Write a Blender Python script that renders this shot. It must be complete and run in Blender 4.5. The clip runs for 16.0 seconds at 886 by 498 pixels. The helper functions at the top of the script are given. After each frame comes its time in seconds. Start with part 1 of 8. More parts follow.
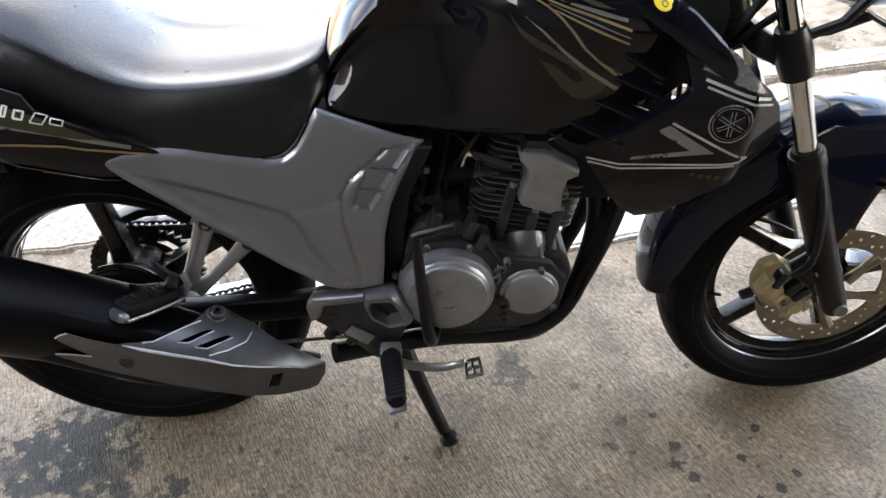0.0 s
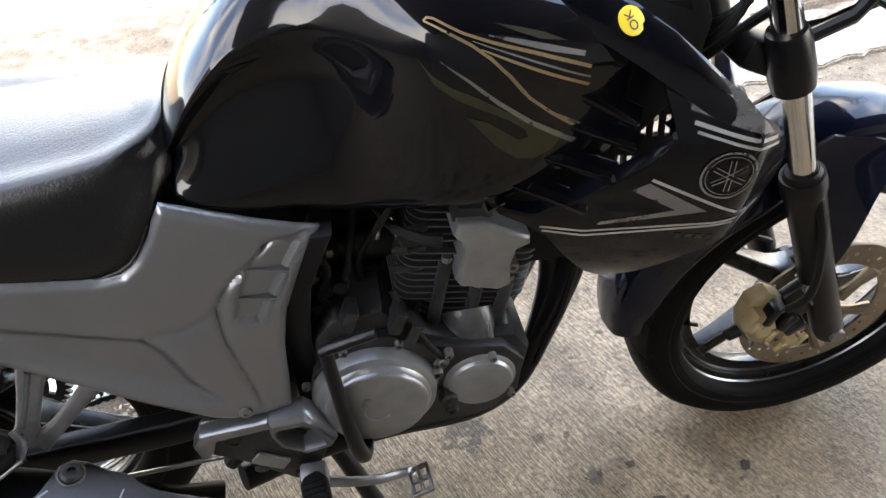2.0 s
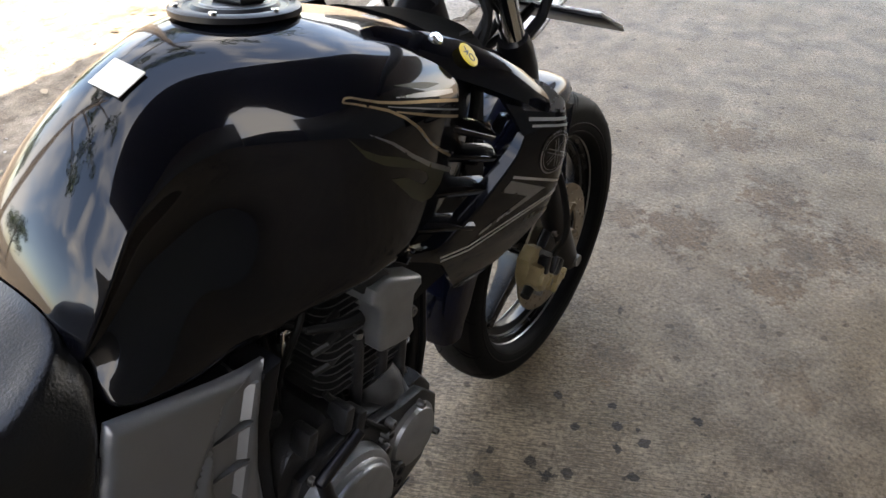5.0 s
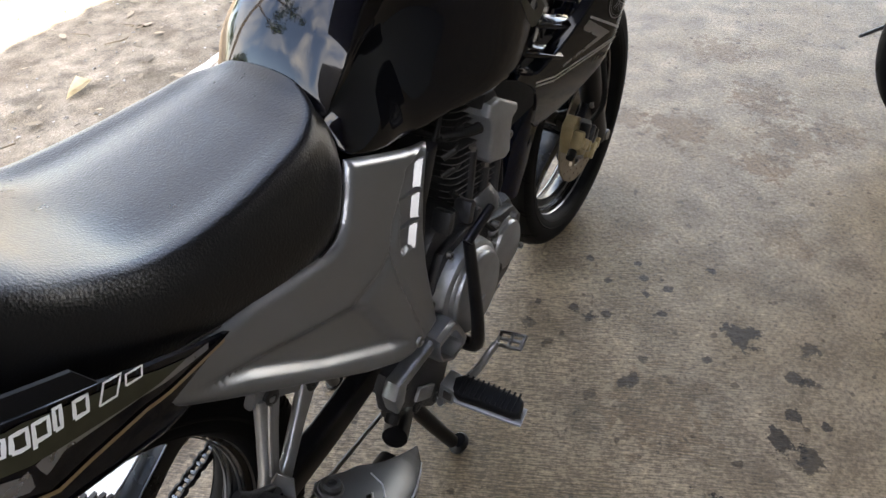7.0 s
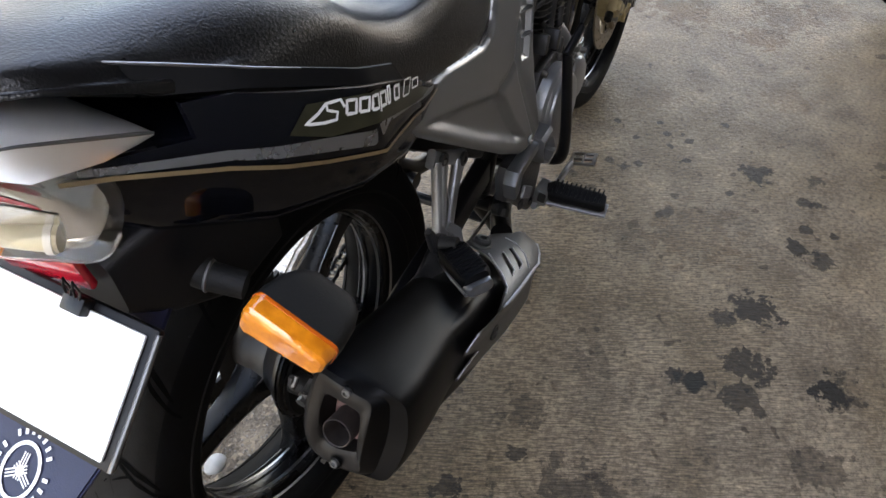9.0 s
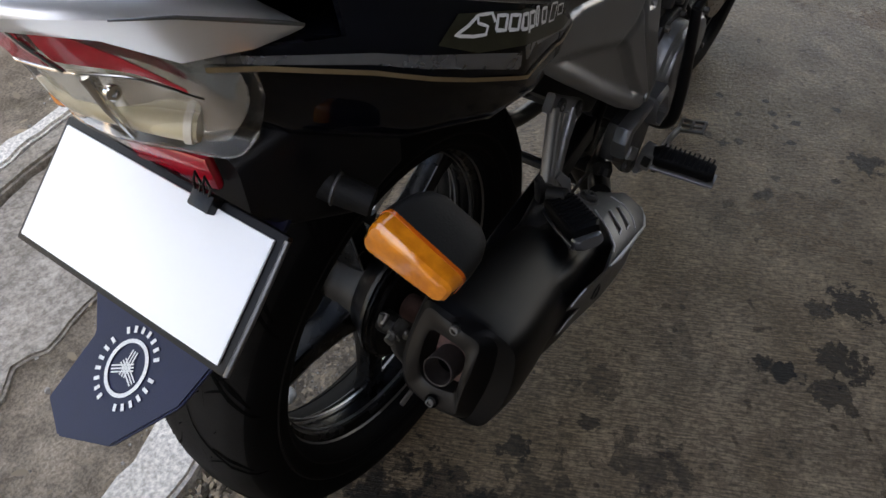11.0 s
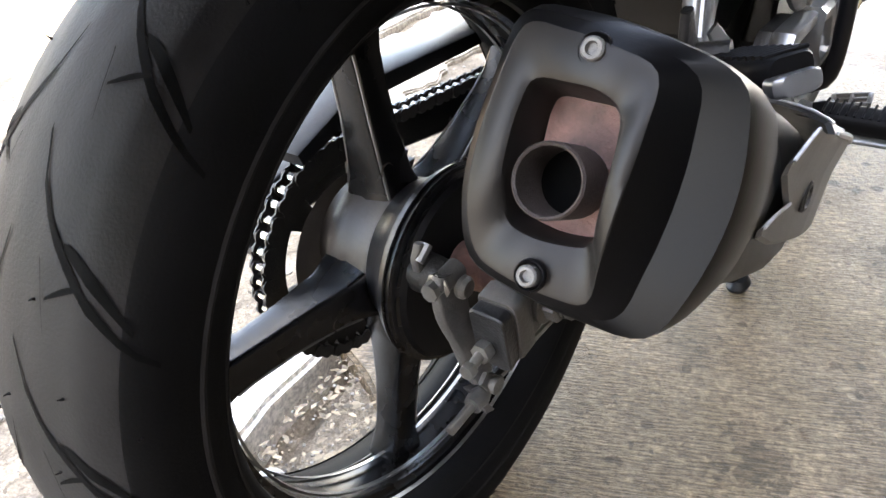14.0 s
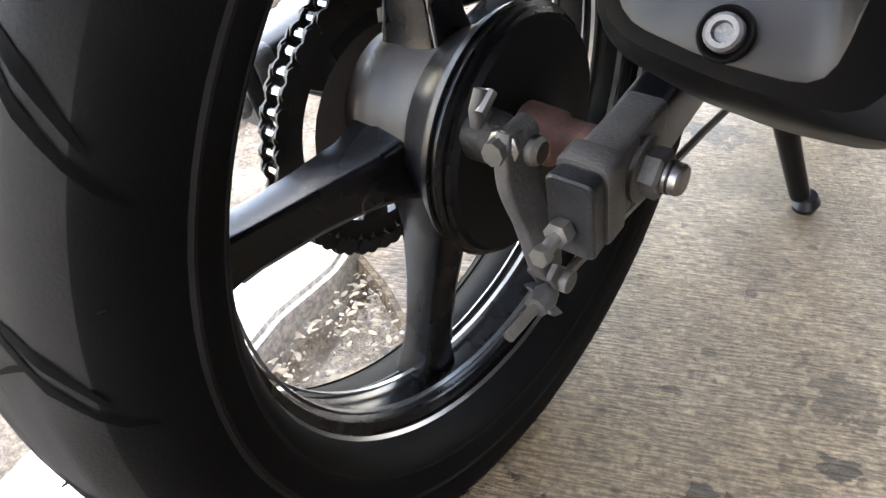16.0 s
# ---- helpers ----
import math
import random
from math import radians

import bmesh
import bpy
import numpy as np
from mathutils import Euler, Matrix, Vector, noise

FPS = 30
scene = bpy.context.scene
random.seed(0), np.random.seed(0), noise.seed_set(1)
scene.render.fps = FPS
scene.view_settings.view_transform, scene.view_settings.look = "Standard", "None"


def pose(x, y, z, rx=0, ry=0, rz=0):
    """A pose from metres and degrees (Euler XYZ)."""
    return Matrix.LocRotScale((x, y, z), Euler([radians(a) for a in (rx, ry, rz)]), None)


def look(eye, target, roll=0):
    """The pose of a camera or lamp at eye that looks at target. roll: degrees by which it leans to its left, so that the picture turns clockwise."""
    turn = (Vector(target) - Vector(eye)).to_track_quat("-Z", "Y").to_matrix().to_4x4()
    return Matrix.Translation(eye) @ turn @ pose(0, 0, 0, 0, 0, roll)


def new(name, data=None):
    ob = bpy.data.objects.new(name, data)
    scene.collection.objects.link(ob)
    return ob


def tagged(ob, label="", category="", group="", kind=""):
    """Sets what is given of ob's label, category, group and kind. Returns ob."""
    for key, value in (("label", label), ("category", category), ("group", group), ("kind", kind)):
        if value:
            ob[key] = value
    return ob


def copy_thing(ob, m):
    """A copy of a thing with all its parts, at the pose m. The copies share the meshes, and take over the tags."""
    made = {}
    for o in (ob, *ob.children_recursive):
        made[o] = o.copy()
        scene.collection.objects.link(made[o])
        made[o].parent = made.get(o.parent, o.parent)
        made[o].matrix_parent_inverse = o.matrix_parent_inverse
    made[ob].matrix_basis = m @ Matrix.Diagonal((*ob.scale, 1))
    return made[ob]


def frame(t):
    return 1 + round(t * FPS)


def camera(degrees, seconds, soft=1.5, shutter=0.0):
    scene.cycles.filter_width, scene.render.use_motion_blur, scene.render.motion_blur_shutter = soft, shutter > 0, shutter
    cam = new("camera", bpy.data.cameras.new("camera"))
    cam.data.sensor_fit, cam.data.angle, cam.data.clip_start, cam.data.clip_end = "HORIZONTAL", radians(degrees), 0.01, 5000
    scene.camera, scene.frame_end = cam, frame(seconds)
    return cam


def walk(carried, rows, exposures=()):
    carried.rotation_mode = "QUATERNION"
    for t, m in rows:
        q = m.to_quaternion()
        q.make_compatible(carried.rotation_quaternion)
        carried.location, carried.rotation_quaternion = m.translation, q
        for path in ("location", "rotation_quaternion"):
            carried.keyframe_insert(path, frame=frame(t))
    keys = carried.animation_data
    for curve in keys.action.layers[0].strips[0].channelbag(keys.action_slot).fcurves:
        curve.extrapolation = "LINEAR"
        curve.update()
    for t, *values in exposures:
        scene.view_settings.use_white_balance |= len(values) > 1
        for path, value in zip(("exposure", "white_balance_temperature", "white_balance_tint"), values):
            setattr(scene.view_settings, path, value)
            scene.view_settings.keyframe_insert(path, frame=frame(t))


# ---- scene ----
cam = camera(65.1, 16.0)
PATH = [
    (0, (0.546, -1.018, 1.169), (0.593, 0.559, -0.06), -1.2),
    (0.5, (0.553, -0.942, 1.162), (0.551, 0.615, -0.094), -2.5),
    (1, (0.584, -0.865, 1.154), (0.522, 0.655, -0.145), -2.8),
    (1.5, (0.607, -0.802, 1.147), (0.531, 0.682, -0.192), -3.7),
    (2, (0.59, -0.711, 1.146), (0.813, 0.754, -0.197), -3.2),
    (2.5, (0.555, -0.619, 1.157), (1.096, 0.755, -0.192), -3.2),
    (3, (0.541, -0.572, 1.159), (1.352, 0.688, -0.165), -3.7),
    (3.2, (0.536, -0.57, 1.16), (1.424, 0.672, -0.132), -3.3),
    (5.3, (0.242, -0.552, 1.159), (1.511, 0.373, -0.08), -2.4),
    (5.5, (0.217, -0.553, 1.152), (1.479, 0.352, -0.108), -2.3),
    (6, (0.155, -0.543, 1.146), (1.412, 0.348, -0.13), -3.1),
    (6.5, (0.075, -0.551, 1.142), (1.319, 0.326, -0.154), -2.9),
    (7, (-0.06, -0.564, 1.135), (1.207, 0.286, -0.159), -2.8),
    (7.5, (-0.161, -0.56, 1.138), (1.059, 0.304, -0.19), -3.4),
    (8, (-0.245, -0.549, 1.139), (0.976, 0.26, -0.222), -3.5),
    (8.5, (-0.344, -0.531, 1.129), (0.891, 0.195, -0.267), -3.3),
    (9, (-0.415, -0.514, 1.122), (0.805, 0.195, -0.294), -3.2),
    (9.5, (-0.467, -0.501, 1.113), (0.698, 0.243, -0.332), -2.6),
    (10, (-0.489, -0.485, 1.106), (0.64, 0.282, -0.356), -2.1),
    (10.2, (-0.493, -0.48, 1.106), (0.627, 0.284, -0.364), -1.4),
    (12.3, (-0.354, -0.387, 0.863), (0.712, 0.583, -0.523), -5.3),
    (12.5, (-0.355, -0.377, 0.81), (0.771, 0.637, -0.495), -4.8),
    (13, (-0.372, -0.378, 0.717), (0.899, 0.744, -0.343), -4.8),
    (13.5, (-0.376, -0.381, 0.673), (0.972, 0.712, -0.321), -4.4),
    (14, (-0.381, -0.36, 0.638), (0.93, 0.73, -0.409), -3.6),
    (14.5, (-0.38, -0.335, 0.601), (0.904, 0.734, -0.499), -2.8),
    (15, (-0.372, -0.318, 0.576), (0.88, 0.758, -0.551), -2.6),
    (15.5, (-0.362, -0.301, 0.554), (0.879, 0.762, -0.598), -2.4),
    (16, (-0.35, -0.29, 0.537), (0.873, 0.766, -0.642), -2.6),
]
EXPOSURES = [(t, 3.35 + d, 7700, 14) for t, d in ((0.0, 0.75), (1.0, 0.95), (1.5, 1.05), (2.0, 0.95), (2.5, 0.22), (3.0, -0.05), (5.5, -0.15), (7.0, 0.22), (8.0, 0.02), (9.0, -0.05), (9.25, -1.05), (9.5, -2.1), (9.75, -1.7), (10.0, -1.25), (10.5, -1.25), (12.0, -0.9), (12.5, -0.5), (13.0, 1.1), (13.5, 1.25), (16.0, 1.35))]
walk(cam, [(t, look(eye, target, roll)) for t, eye, target, roll in PATH], EXPOSURES)

# ---- sky, sun, light ----
world = bpy.data.worlds.new("sky")
scene.world = world
world.use_nodes = True
wn, wl = world.node_tree.nodes, world.node_tree.links
sky = wn.new("ShaderNodeTexSky")
sky.sky_type = "NISHITA"
sky.sun_disc = False
SUN_EL, SUN_AZ = radians(52), radians(168)
sky.sun_elevation, sky.sun_rotation = SUN_EL, SUN_AZ
# broken white cloud over the whole sky
wt_, wno, wr = wn.new("ShaderNodeTexCoord"), wn.new("ShaderNodeTexNoise"), wn.new("ShaderNodeValToRGB")
wno.inputs["Scale"].default_value, wno.inputs["Detail"].default_value, wno.inputs["Distortion"].default_value = 2.6, 7, 0.6
wr.color_ramp.elements[0].position, wr.color_ramp.elements[1].position = 0.44, 0.66
wl.new(wt_.outputs["Generated"], wno.inputs["Vector"])
wl.new(wno.outputs["Fac"], wr.inputs[0])
wmix = wn.new("ShaderNodeMix")
wmix.data_type = "RGBA"
wl.new(wr.outputs[0], wmix.inputs[0])
wl.new(sky.outputs[0], wmix.inputs[6])
wmix.inputs[7].default_value = (5.2, 5.4, 5.7, 1)
wl.new(wmix.outputs[2], wn["Background"].inputs[0])
wn["Background"].inputs[1].default_value = 0.15
sun = new("sun", bpy.data.lights.new("sun", "SUN"))
sun.data.energy, sun.data.angle, sun.data.color = 4.0, radians(0.5), (1, 0.95, 0.88)
sd = Vector((math.sin(SUN_AZ) * math.cos(SUN_EL), math.cos(SUN_AZ) * math.cos(SUN_EL), math.sin(SUN_EL)))
sun.matrix_world = look(sd * 20, (0, 0, 0))

# ---- materials ----


def material(name, color, rough=0.5, metal=0.0, var=0.15, scale=30.0, bump=0.0, bscale=200.0, coat=0.0, trans=0.0, spec=0.5, dark=None, random_hue=0.0):
    """A principled surface with variation at two scales, and fine relief."""
    m = bpy.data.materials.new(name)
    m.use_nodes = True
    n, l = m.node_tree.nodes, m.node_tree.links
    b = n["Principled BSDF"]
    tc = n.new("ShaderNodeTexCoord")
    big, fine = n.new("ShaderNodeTexNoise"), n.new("ShaderNodeTexNoise")
    big.inputs["Scale"].default_value, fine.inputs["Scale"].default_value = scale * 0.2, scale
    big.inputs["Detail"].default_value, fine.inputs["Detail"].default_value = 5, 4
    mix = n.new("ShaderNodeMix")
    mix.data_type = "FLOAT"
    mix.inputs["Factor"].default_value = 0.5
    for t, k in ((big, 2), (fine, 3)):
        l.new(tc.outputs["Object"], t.inputs["Vector"])
        l.new(t.outputs["Fac"], mix.inputs[k])
    ramp = n.new("ShaderNodeValToRGB")
    lo = dark or [c * (1 - var) for c in color]
    hi = [min(1, c * (1 + var)) for c in color]
    ramp.color_ramp.elements[0].position, ramp.color_ramp.elements[0].color = 0.35, (*lo, 1)
    ramp.color_ramp.elements[1].position, ramp.color_ramp.elements[1].color = 0.65, (*hi, 1)
    l.new(mix.outputs[0], ramp.inputs[0])
    l.new(ramp.outputs[0], b.inputs["Base Color"])
    mr = n.new("ShaderNodeMapRange")
    mr.inputs["To Min"].default_value, mr.inputs["To Max"].default_value = max(0.02, rough * 0.8), min(1, rough * 1.2)
    l.new(mix.outputs[0], mr.inputs["Value"])
    l.new(mr.outputs[0], b.inputs["Roughness"])
    b.inputs["Metallic"].default_value = metal
    b.inputs["Coat Weight"].default_value = coat
    b.inputs["Coat Roughness"].default_value = 0.05
    b.inputs["Transmission Weight"].default_value = trans
    b.inputs["Specular IOR Level"].default_value = spec
    if bump:
        bt, bp = n.new("ShaderNodeTexNoise"), n.new("ShaderNodeBump")
        bt.inputs["Scale"].default_value, bt.inputs["Detail"].default_value = bscale, 3
        l.new(tc.outputs["Object"], bt.inputs["Vector"])
        bp.inputs["Strength"].default_value, bp.inputs["Distance"].default_value = bump, 0.002
        l.new(bt.outputs["Fac"], bp.inputs["Height"])
        l.new(bp.outputs[0], b.inputs["Normal"])
    return m


BLACK = material("black gloss paint", (0.0020, 0.0023, 0.0038), 0.25, 0, 0.2, 40, coat=0.55, spec=0.03)
TANKP = material("deep black gloss tank paint", (0.0022, 0.0024, 0.0036), 0.25, 0, 0.2, 40, coat=0.62, spec=0.02)
TANKP.node_tree.nodes["Principled BSDF"].inputs["Coat IOR"].default_value = 1.54
PLASTIC = material("black satin plastic", (0.004, 0.004, 0.005), 0.42, 0, 0.2, 60, 0.15, 900, spec=0.22)
FRAME = material("black frame enamel", (0.004, 0.004, 0.005), 0.34, 0, 0.3, 40, 0.1, 300, spec=0.25)
WETBLACK = material("mirror black vent plastic", (0.003, 0.004, 0.007), 0.2, 0, 0.2, 40, coat=1.0, spec=0.1)
WETBLACK.node_tree.nodes["Principled BSDF"].inputs["Coat IOR"].default_value = 2.0
NAVY = material("navy black gloss paint", (0.0026, 0.0042, 0.012), 0.25, 0, 0.2, 40, coat=0.5, spec=0.04)
EDGE = material("pale edge metal", (0.42, 0.425, 0.43), 0.4, 0.3, 0.1, 60)
SILVER = material("silver grey paint", (0.20, 0.207, 0.218), 0.3, 0.75, 0.05, 12, coat=0.15)
ALLOY = material("cast aluminium", (0.24, 0.247, 0.256), 0.36, 0.7, 0.14, 40, 0.2, 500)
ALLOYDK = material("dull grey engine casting", (0.034, 0.035, 0.038), 0.42, 0.6, 0.4, 40, 0.35, 400)
CASTM = material("grey engine casting", (0.10, 0.103, 0.108), 0.34, 0.75, 0.3, 40, 0.25, 400)
FINS = material("black engine casting", (0.012, 0.012, 0.012), 0.5, 0.1, 0.3, 60, 0.3, 400)
FINEDGE = material("machined fin edge", (0.13, 0.132, 0.135), 0.35, 0.8, 0.15, 60)
RUBBER = material("tyre rubber", (0.0064, 0.0060, 0.0058), 0.66, 0, 0.9, 18, 0.14, 500, spec=0.11)
SIDEW = material("black tyre sidewall", (0.003, 0.003, 0.0032), 0.6, 0, 0.4, 14, 0.10, 500, spec=0.06)
MATTSHADE = material("matt black and groove shade", (0.0012, 0.0012, 0.0012), 0.9, 0, 0.2, 40, spec=0.05)
GRIP = material("peg rubber", (0.005, 0.005, 0.005), 0.6, 0, 0.2, 60, 0.2, 500, spec=0.2)
CHROME = material("chrome", (0.75, 0.75, 0.74), 0.12, 1.0, 0.05, 30)
STEEL = material("dull steel", (0.22, 0.215, 0.205), 0.4, 0.9, 0.2, 80, 0.2, 400)
PIPE = material("sooty outlet pipe", (0.035, 0.028, 0.026), 0.6, 0.3, 0.4, 90, 0.3, 500)
SHIELDM = material("dull stamped steel", (0.098, 0.099, 0.100), 0.40, 0.75, 0.2, 18, 0.1, 300)
SLAT = material("matt black vent plastic", (0.003, 0.003, 0.0035), 0.6, 0, 0.2, 60, spec=0.12)
RUST = material("rusty exhaust steel", (0.16, 0.085, 0.07), 0.75, 0.2, 0.4, 90, 0.4, 500, dark=(0.07, 0.045, 0.04))
GOLD = material("gold anodised caliper", (0.33, 0.26, 0.14), 0.45, 0.45, 0.2, 60, 0.25, 400)
DISC = material("brake disc steel", (0.22, 0.18, 0.13), 0.42, 0.85, 0.2, 50)
WHEELP = material("black wheel paint", (0.0035, 0.0035, 0.004), 0.27, 0, 0.5, 30, 0.08, 300, spec=0.3)
LIP = material("polished rim lip", (0.22, 0.22, 0.22), 0.32, 0.9, 0.15, 40)
HUBM = material("dusty hub casting", (0.040, 0.033, 0.028), 0.5, 0.1, 0.6, 26, 0.15, 300, spec=0.35)
VINYL = material("black seat vinyl", (0.0028, 0.0029, 0.0035), 0.29, 0, 0.15, 60, 0.30, 420, spec=0.42)
HEAT = material("matt black muffler and cap shade", (0.0020, 0.0020, 0.0023), 0.38, 0, 0.3, 30, 0.03, 900, spec=0.10)
CAPM = material("matt grey muffler cap", (0.0076, 0.0068, 0.0064), 0.42, 0, 0.25, 30, 0.03, 900, spec=0.2)
AMBER = material("amber lens", (0.88, 0.22, 0.012), 0.10, 0, 0.5, 55, 0.25, 120, coat=1.0, spec=0.6)
AMBERD = material("dark orange lens rim", (0.55, 0.10, 0.006), 0.12, 0, 0.2, 55, coat=1.0)
RED = material("red lens", (0.36, 0.010, 0.022), 0.10, 0, 0.35, 60, 0.08, 200, coat=1.0)
REFL = material("lamp reflector", (0.90, 0.88, 0.83), 0.14, 0.85, 0.15, 60)
BULB = material("cream bulb holder", (0.60, 0.52, 0.34), 0.4, 0, 0.1, 60)
PAPER = material("blank white plate", (0.93, 0.94, 0.95), 0.4, 0, 0.01, 10)
DECALW = material("silver white decal", (0.46, 0.46, 0.45), 0.3, 0.6, 0.06, 60)
DECALG = material("gold decal line", (0.28, 0.20, 0.11), 0.3, 0.6, 0.06, 60)
DECALB = material("olive brown decal", (0.034, 0.033, 0.020), 0.35, 0.2, 0.2, 60, spec=0.2)
DECALD = material("grey decal", (0.22, 0.22, 0.225), 0.28, 0.75, 0.1, 60)
LETTER = material("white decal", (0.75, 0.75, 0.74), 0.4, 0, 0.03, 60)
YELLOW = material("yellow sticker", (0.70, 0.52, 0.03), 0.45, 0, 0.05, 60)
INK = material("black ink", (0.01, 0.01, 0.01), 0.5, 0, 0.1, 60)
CREAM = material("peeling cream sticker", (0.72, 0.66, 0.55), 0.5, 0, 0.1, 60)
CHAIN = material("oily chain steel", (0.018, 0.016, 0.014), 0.45, 0.3, 0.4, 90, 0.2, 400)
PIN = material("bright chain roller", (0.26, 0.26, 0.255), 0.25, 1.0, 0.1, 90)
WEATHER = material("weathered grey steel", (0.075, 0.072, 0.069), 0.5, 0.3, 0.3, 70, 0.3, 400)

CLEAR = bpy.data.materials.new("clear lens")
CLEAR.use_nodes = True
cb = CLEAR.node_tree.nodes["Principled BSDF"]
cb.inputs["Base Color"].default_value = (0.93, 0.93, 0.92, 1)
cb.inputs["Roughness"].default_value = 0.06
cb.inputs["Transmission Weight"].default_value = 1.0
cb.inputs["IOR"].default_value = 1.10
cb.inputs["Coat Weight"].default_value = 1.0
cb.inputs["Coat IOR"].default_value = 1.6
cb.inputs["Coat Roughness"].default_value = 0.04


def ground_material(name, c1, c2, c3, scale, streak=0.0, bump=0.4, rough=0.85, stain=None, pits=0.0, spec=0.2):
    """Concrete or earth: three tones, optional brushed streaks, dark stains and pits."""
    m = bpy.data.materials.new(name)
    m.use_nodes = True
    n, l = m.node_tree.nodes, m.node_tree.links
    b = n["Principled BSDF"]
    tc = n.new("ShaderNodeTexCoord")

    def noisy(sc, detail, vec=None, rough_=0.6):
        t = n.new("ShaderNodeTexNoise")
        t.inputs["Scale"].default_value, t.inputs["Detail"].default_value = sc, detail
        t.inputs["Roughness"].default_value = rough_
        l.new(vec or tc.outputs["Object"], t.inputs["Vector"])
        return t.outputs["Fac"]

    def ramp(fac, p0, p1, a, c):
        r = n.new("ShaderNodeValToRGB")
        r.color_ramp.elements[0].position, r.color_ramp.elements[0].color = p0, (*a, 1)
        r.color_ramp.elements[1].position, r.color_ramp.elements[1].color = p1, (*c, 1)
        l.new(fac, r.inputs[0])
        return r.outputs[0]

    def blend(a, c, fac, mode="MIX"):
        x = n.new("ShaderNodeMix")
        x.data_type, x.blend_type = "RGBA", mode
        l.new(a, x.inputs[6]), l.new(c, x.inputs[7])
        if isinstance(fac, float):
            x.inputs[0].default_value = fac
        else:
            l.new(fac, x.inputs[0])
        return x.outputs[2]

    base = ramp(noisy(scale, 8), 0.35, 0.68, c1, c2)
    spots = ramp(noisy(scale * 0.28, 6), 0.45, 0.62, (0, 0, 0), (1, 1, 1))
    third = n.new("ShaderNodeRGB")
    third.outputs[0].default_value = (*c3, 1)
    sp = n.new("ShaderNodeMath")
    sp.operation = "MULTIPLY"
    l.new(spots, sp.inputs[0])
    sp.inputs[1].default_value = 0.6
    col = blend(base, third.outputs[0], sp.outputs[0])
    height = noisy(scale * 9, 4)
    if streak:
        turn, mp = n.new("ShaderNodeMapping"), n.new("ShaderNodeMapping")
        turn.inputs["Rotation"].default_value[2] = radians(65)
        mp.inputs["Scale"].default_value = (1, 9, 1)
        l.new(tc.outputs["Object"], turn.inputs["Vector"])
        l.new(turn.outputs[0], mp.inputs["Vector"])
        raw = noisy(34, 5, mp.outputs[0])
        # the brushing fades out away from the middle of the slab's near edge
        dist = n.new("ShaderNodeVectorMath")
        dist.operation = "DISTANCE"
        dist.inputs[1].default_value = (0.45, 0.1, 0)
        l.new(tc.outputs["Object"], dist.inputs[0])
        fade = n.new("ShaderNodeMapRange")
        fade.inputs["From Min"].default_value, fade.inputs["From Max"].default_value = 0.5, 1.2
        fade.inputs["To Min"].default_value, fade.inputs["To Max"].default_value = 1.0, 0.12
        l.new(dist.outputs["Value"], fade.inputs["Value"])
        mid = n.new("ShaderNodeMix")
        mid.data_type = "FLOAT"
        mid.inputs[2].default_value = 0.53
        l.new(fade.outputs[0], mid.inputs[0]), l.new(raw, mid.inputs[3])
        st = mid.outputs[0]
        col = blend(col, ramp(st, 0.43, 0.58, (1 - streak,) * 3, (1.0,) * 3), 1.0, "MULTIPLY")
        hm = n.new("ShaderNodeMath")
        hm.operation = "ADD"
        l.new(height, hm.inputs[0]), l.new(st, hm.inputs[1])
        height = hm.outputs[0]
    if pits:
        pt = ramp(noisy(60, 3, None, 0.5), 0.30, 0.36, (1 - pits,) * 3, (1, 1, 1))
        col = blend(col, pt, 1.0, "MULTIPLY")
        fleck = ramp(noisy(24, 2, None, 0.4), 0.68, 0.71, (1, 1, 1), (0.42, 0.38, 0.34))
        col = blend(col, fleck, 1.0, "MULTIPLY")
    if stain:
        sc, p0, p1, k = stain
        stn = ramp(noisy(sc, 6), p0, p1, (1, 1, 1), (k, k, k * 0.95))
        col = blend(col, stn, 1.0, "MULTIPLY")
    grain = ramp(noisy(scale * 14, 3, None, 0.7), 0.36, 0.66, (0.56,) * 3, (1.18,) * 3)
    col = blend(col, grain, 1.0, "MULTIPLY")
    l.new(col, b.inputs["Base Color"])
    b.inputs["Roughness"].default_value, b.inputs["Specular IOR Level"].default_value = rough, spec
    bp = n.new("ShaderNodeBump")
    bp.inputs["Strength"].default_value, bp.inputs["Distance"].default_value = bump, 0.004
    l.new(height, bp.inputs["Height"])
    l.new(bp.outputs[0], b.inputs["Normal"])
    return m


SLABM = ground_material("broomed concrete", (0.142, 0.104, 0.066), (0.345, 0.260, 0.172), (0.235, 0.164, 0.092), 8, 0.55, 1.0, 0.55, (2.3, 0.56, 0.70, 0.72), 0.5, 0.25)
KERBM = ground_material("pale worn concrete", (0.64, 0.60, 0.54), (0.83, 0.78, 0.71), (0.56, 0.51, 0.43), 9, 0.0, 0.5)
GUTM = ground_material("grey gutter concrete", (0.28, 0.245, 0.20), (0.42, 0.37, 0.31), (0.21, 0.175, 0.13), 5, 0.0, 0.5, 0.85, (3.0, 0.55, 0.65, 0.6))
DIRTM = ground_material("dry earth", (0.150, 0.122, 0.090), (0.350, 0.286, 0.213), (0.132, 0.101, 0.068), 12, 0.0, 1.0, 0.95, (4.0, 0.55, 0.66, 0.6))
WALLM = material("dark unseen wall", (0.08, 0.078, 0.074), 0.85, 0, 0.1, 4, 0.3, 60)
ROOFM = material("dark roof sheet", (0.04, 0.038, 0.036), 0.6, 0.2, 0.15, 4)
LEAFM = material("dry leaf", (0.42, 0.32, 0.17), 0.7, 0, 0.3, 60, 0.2, 300)


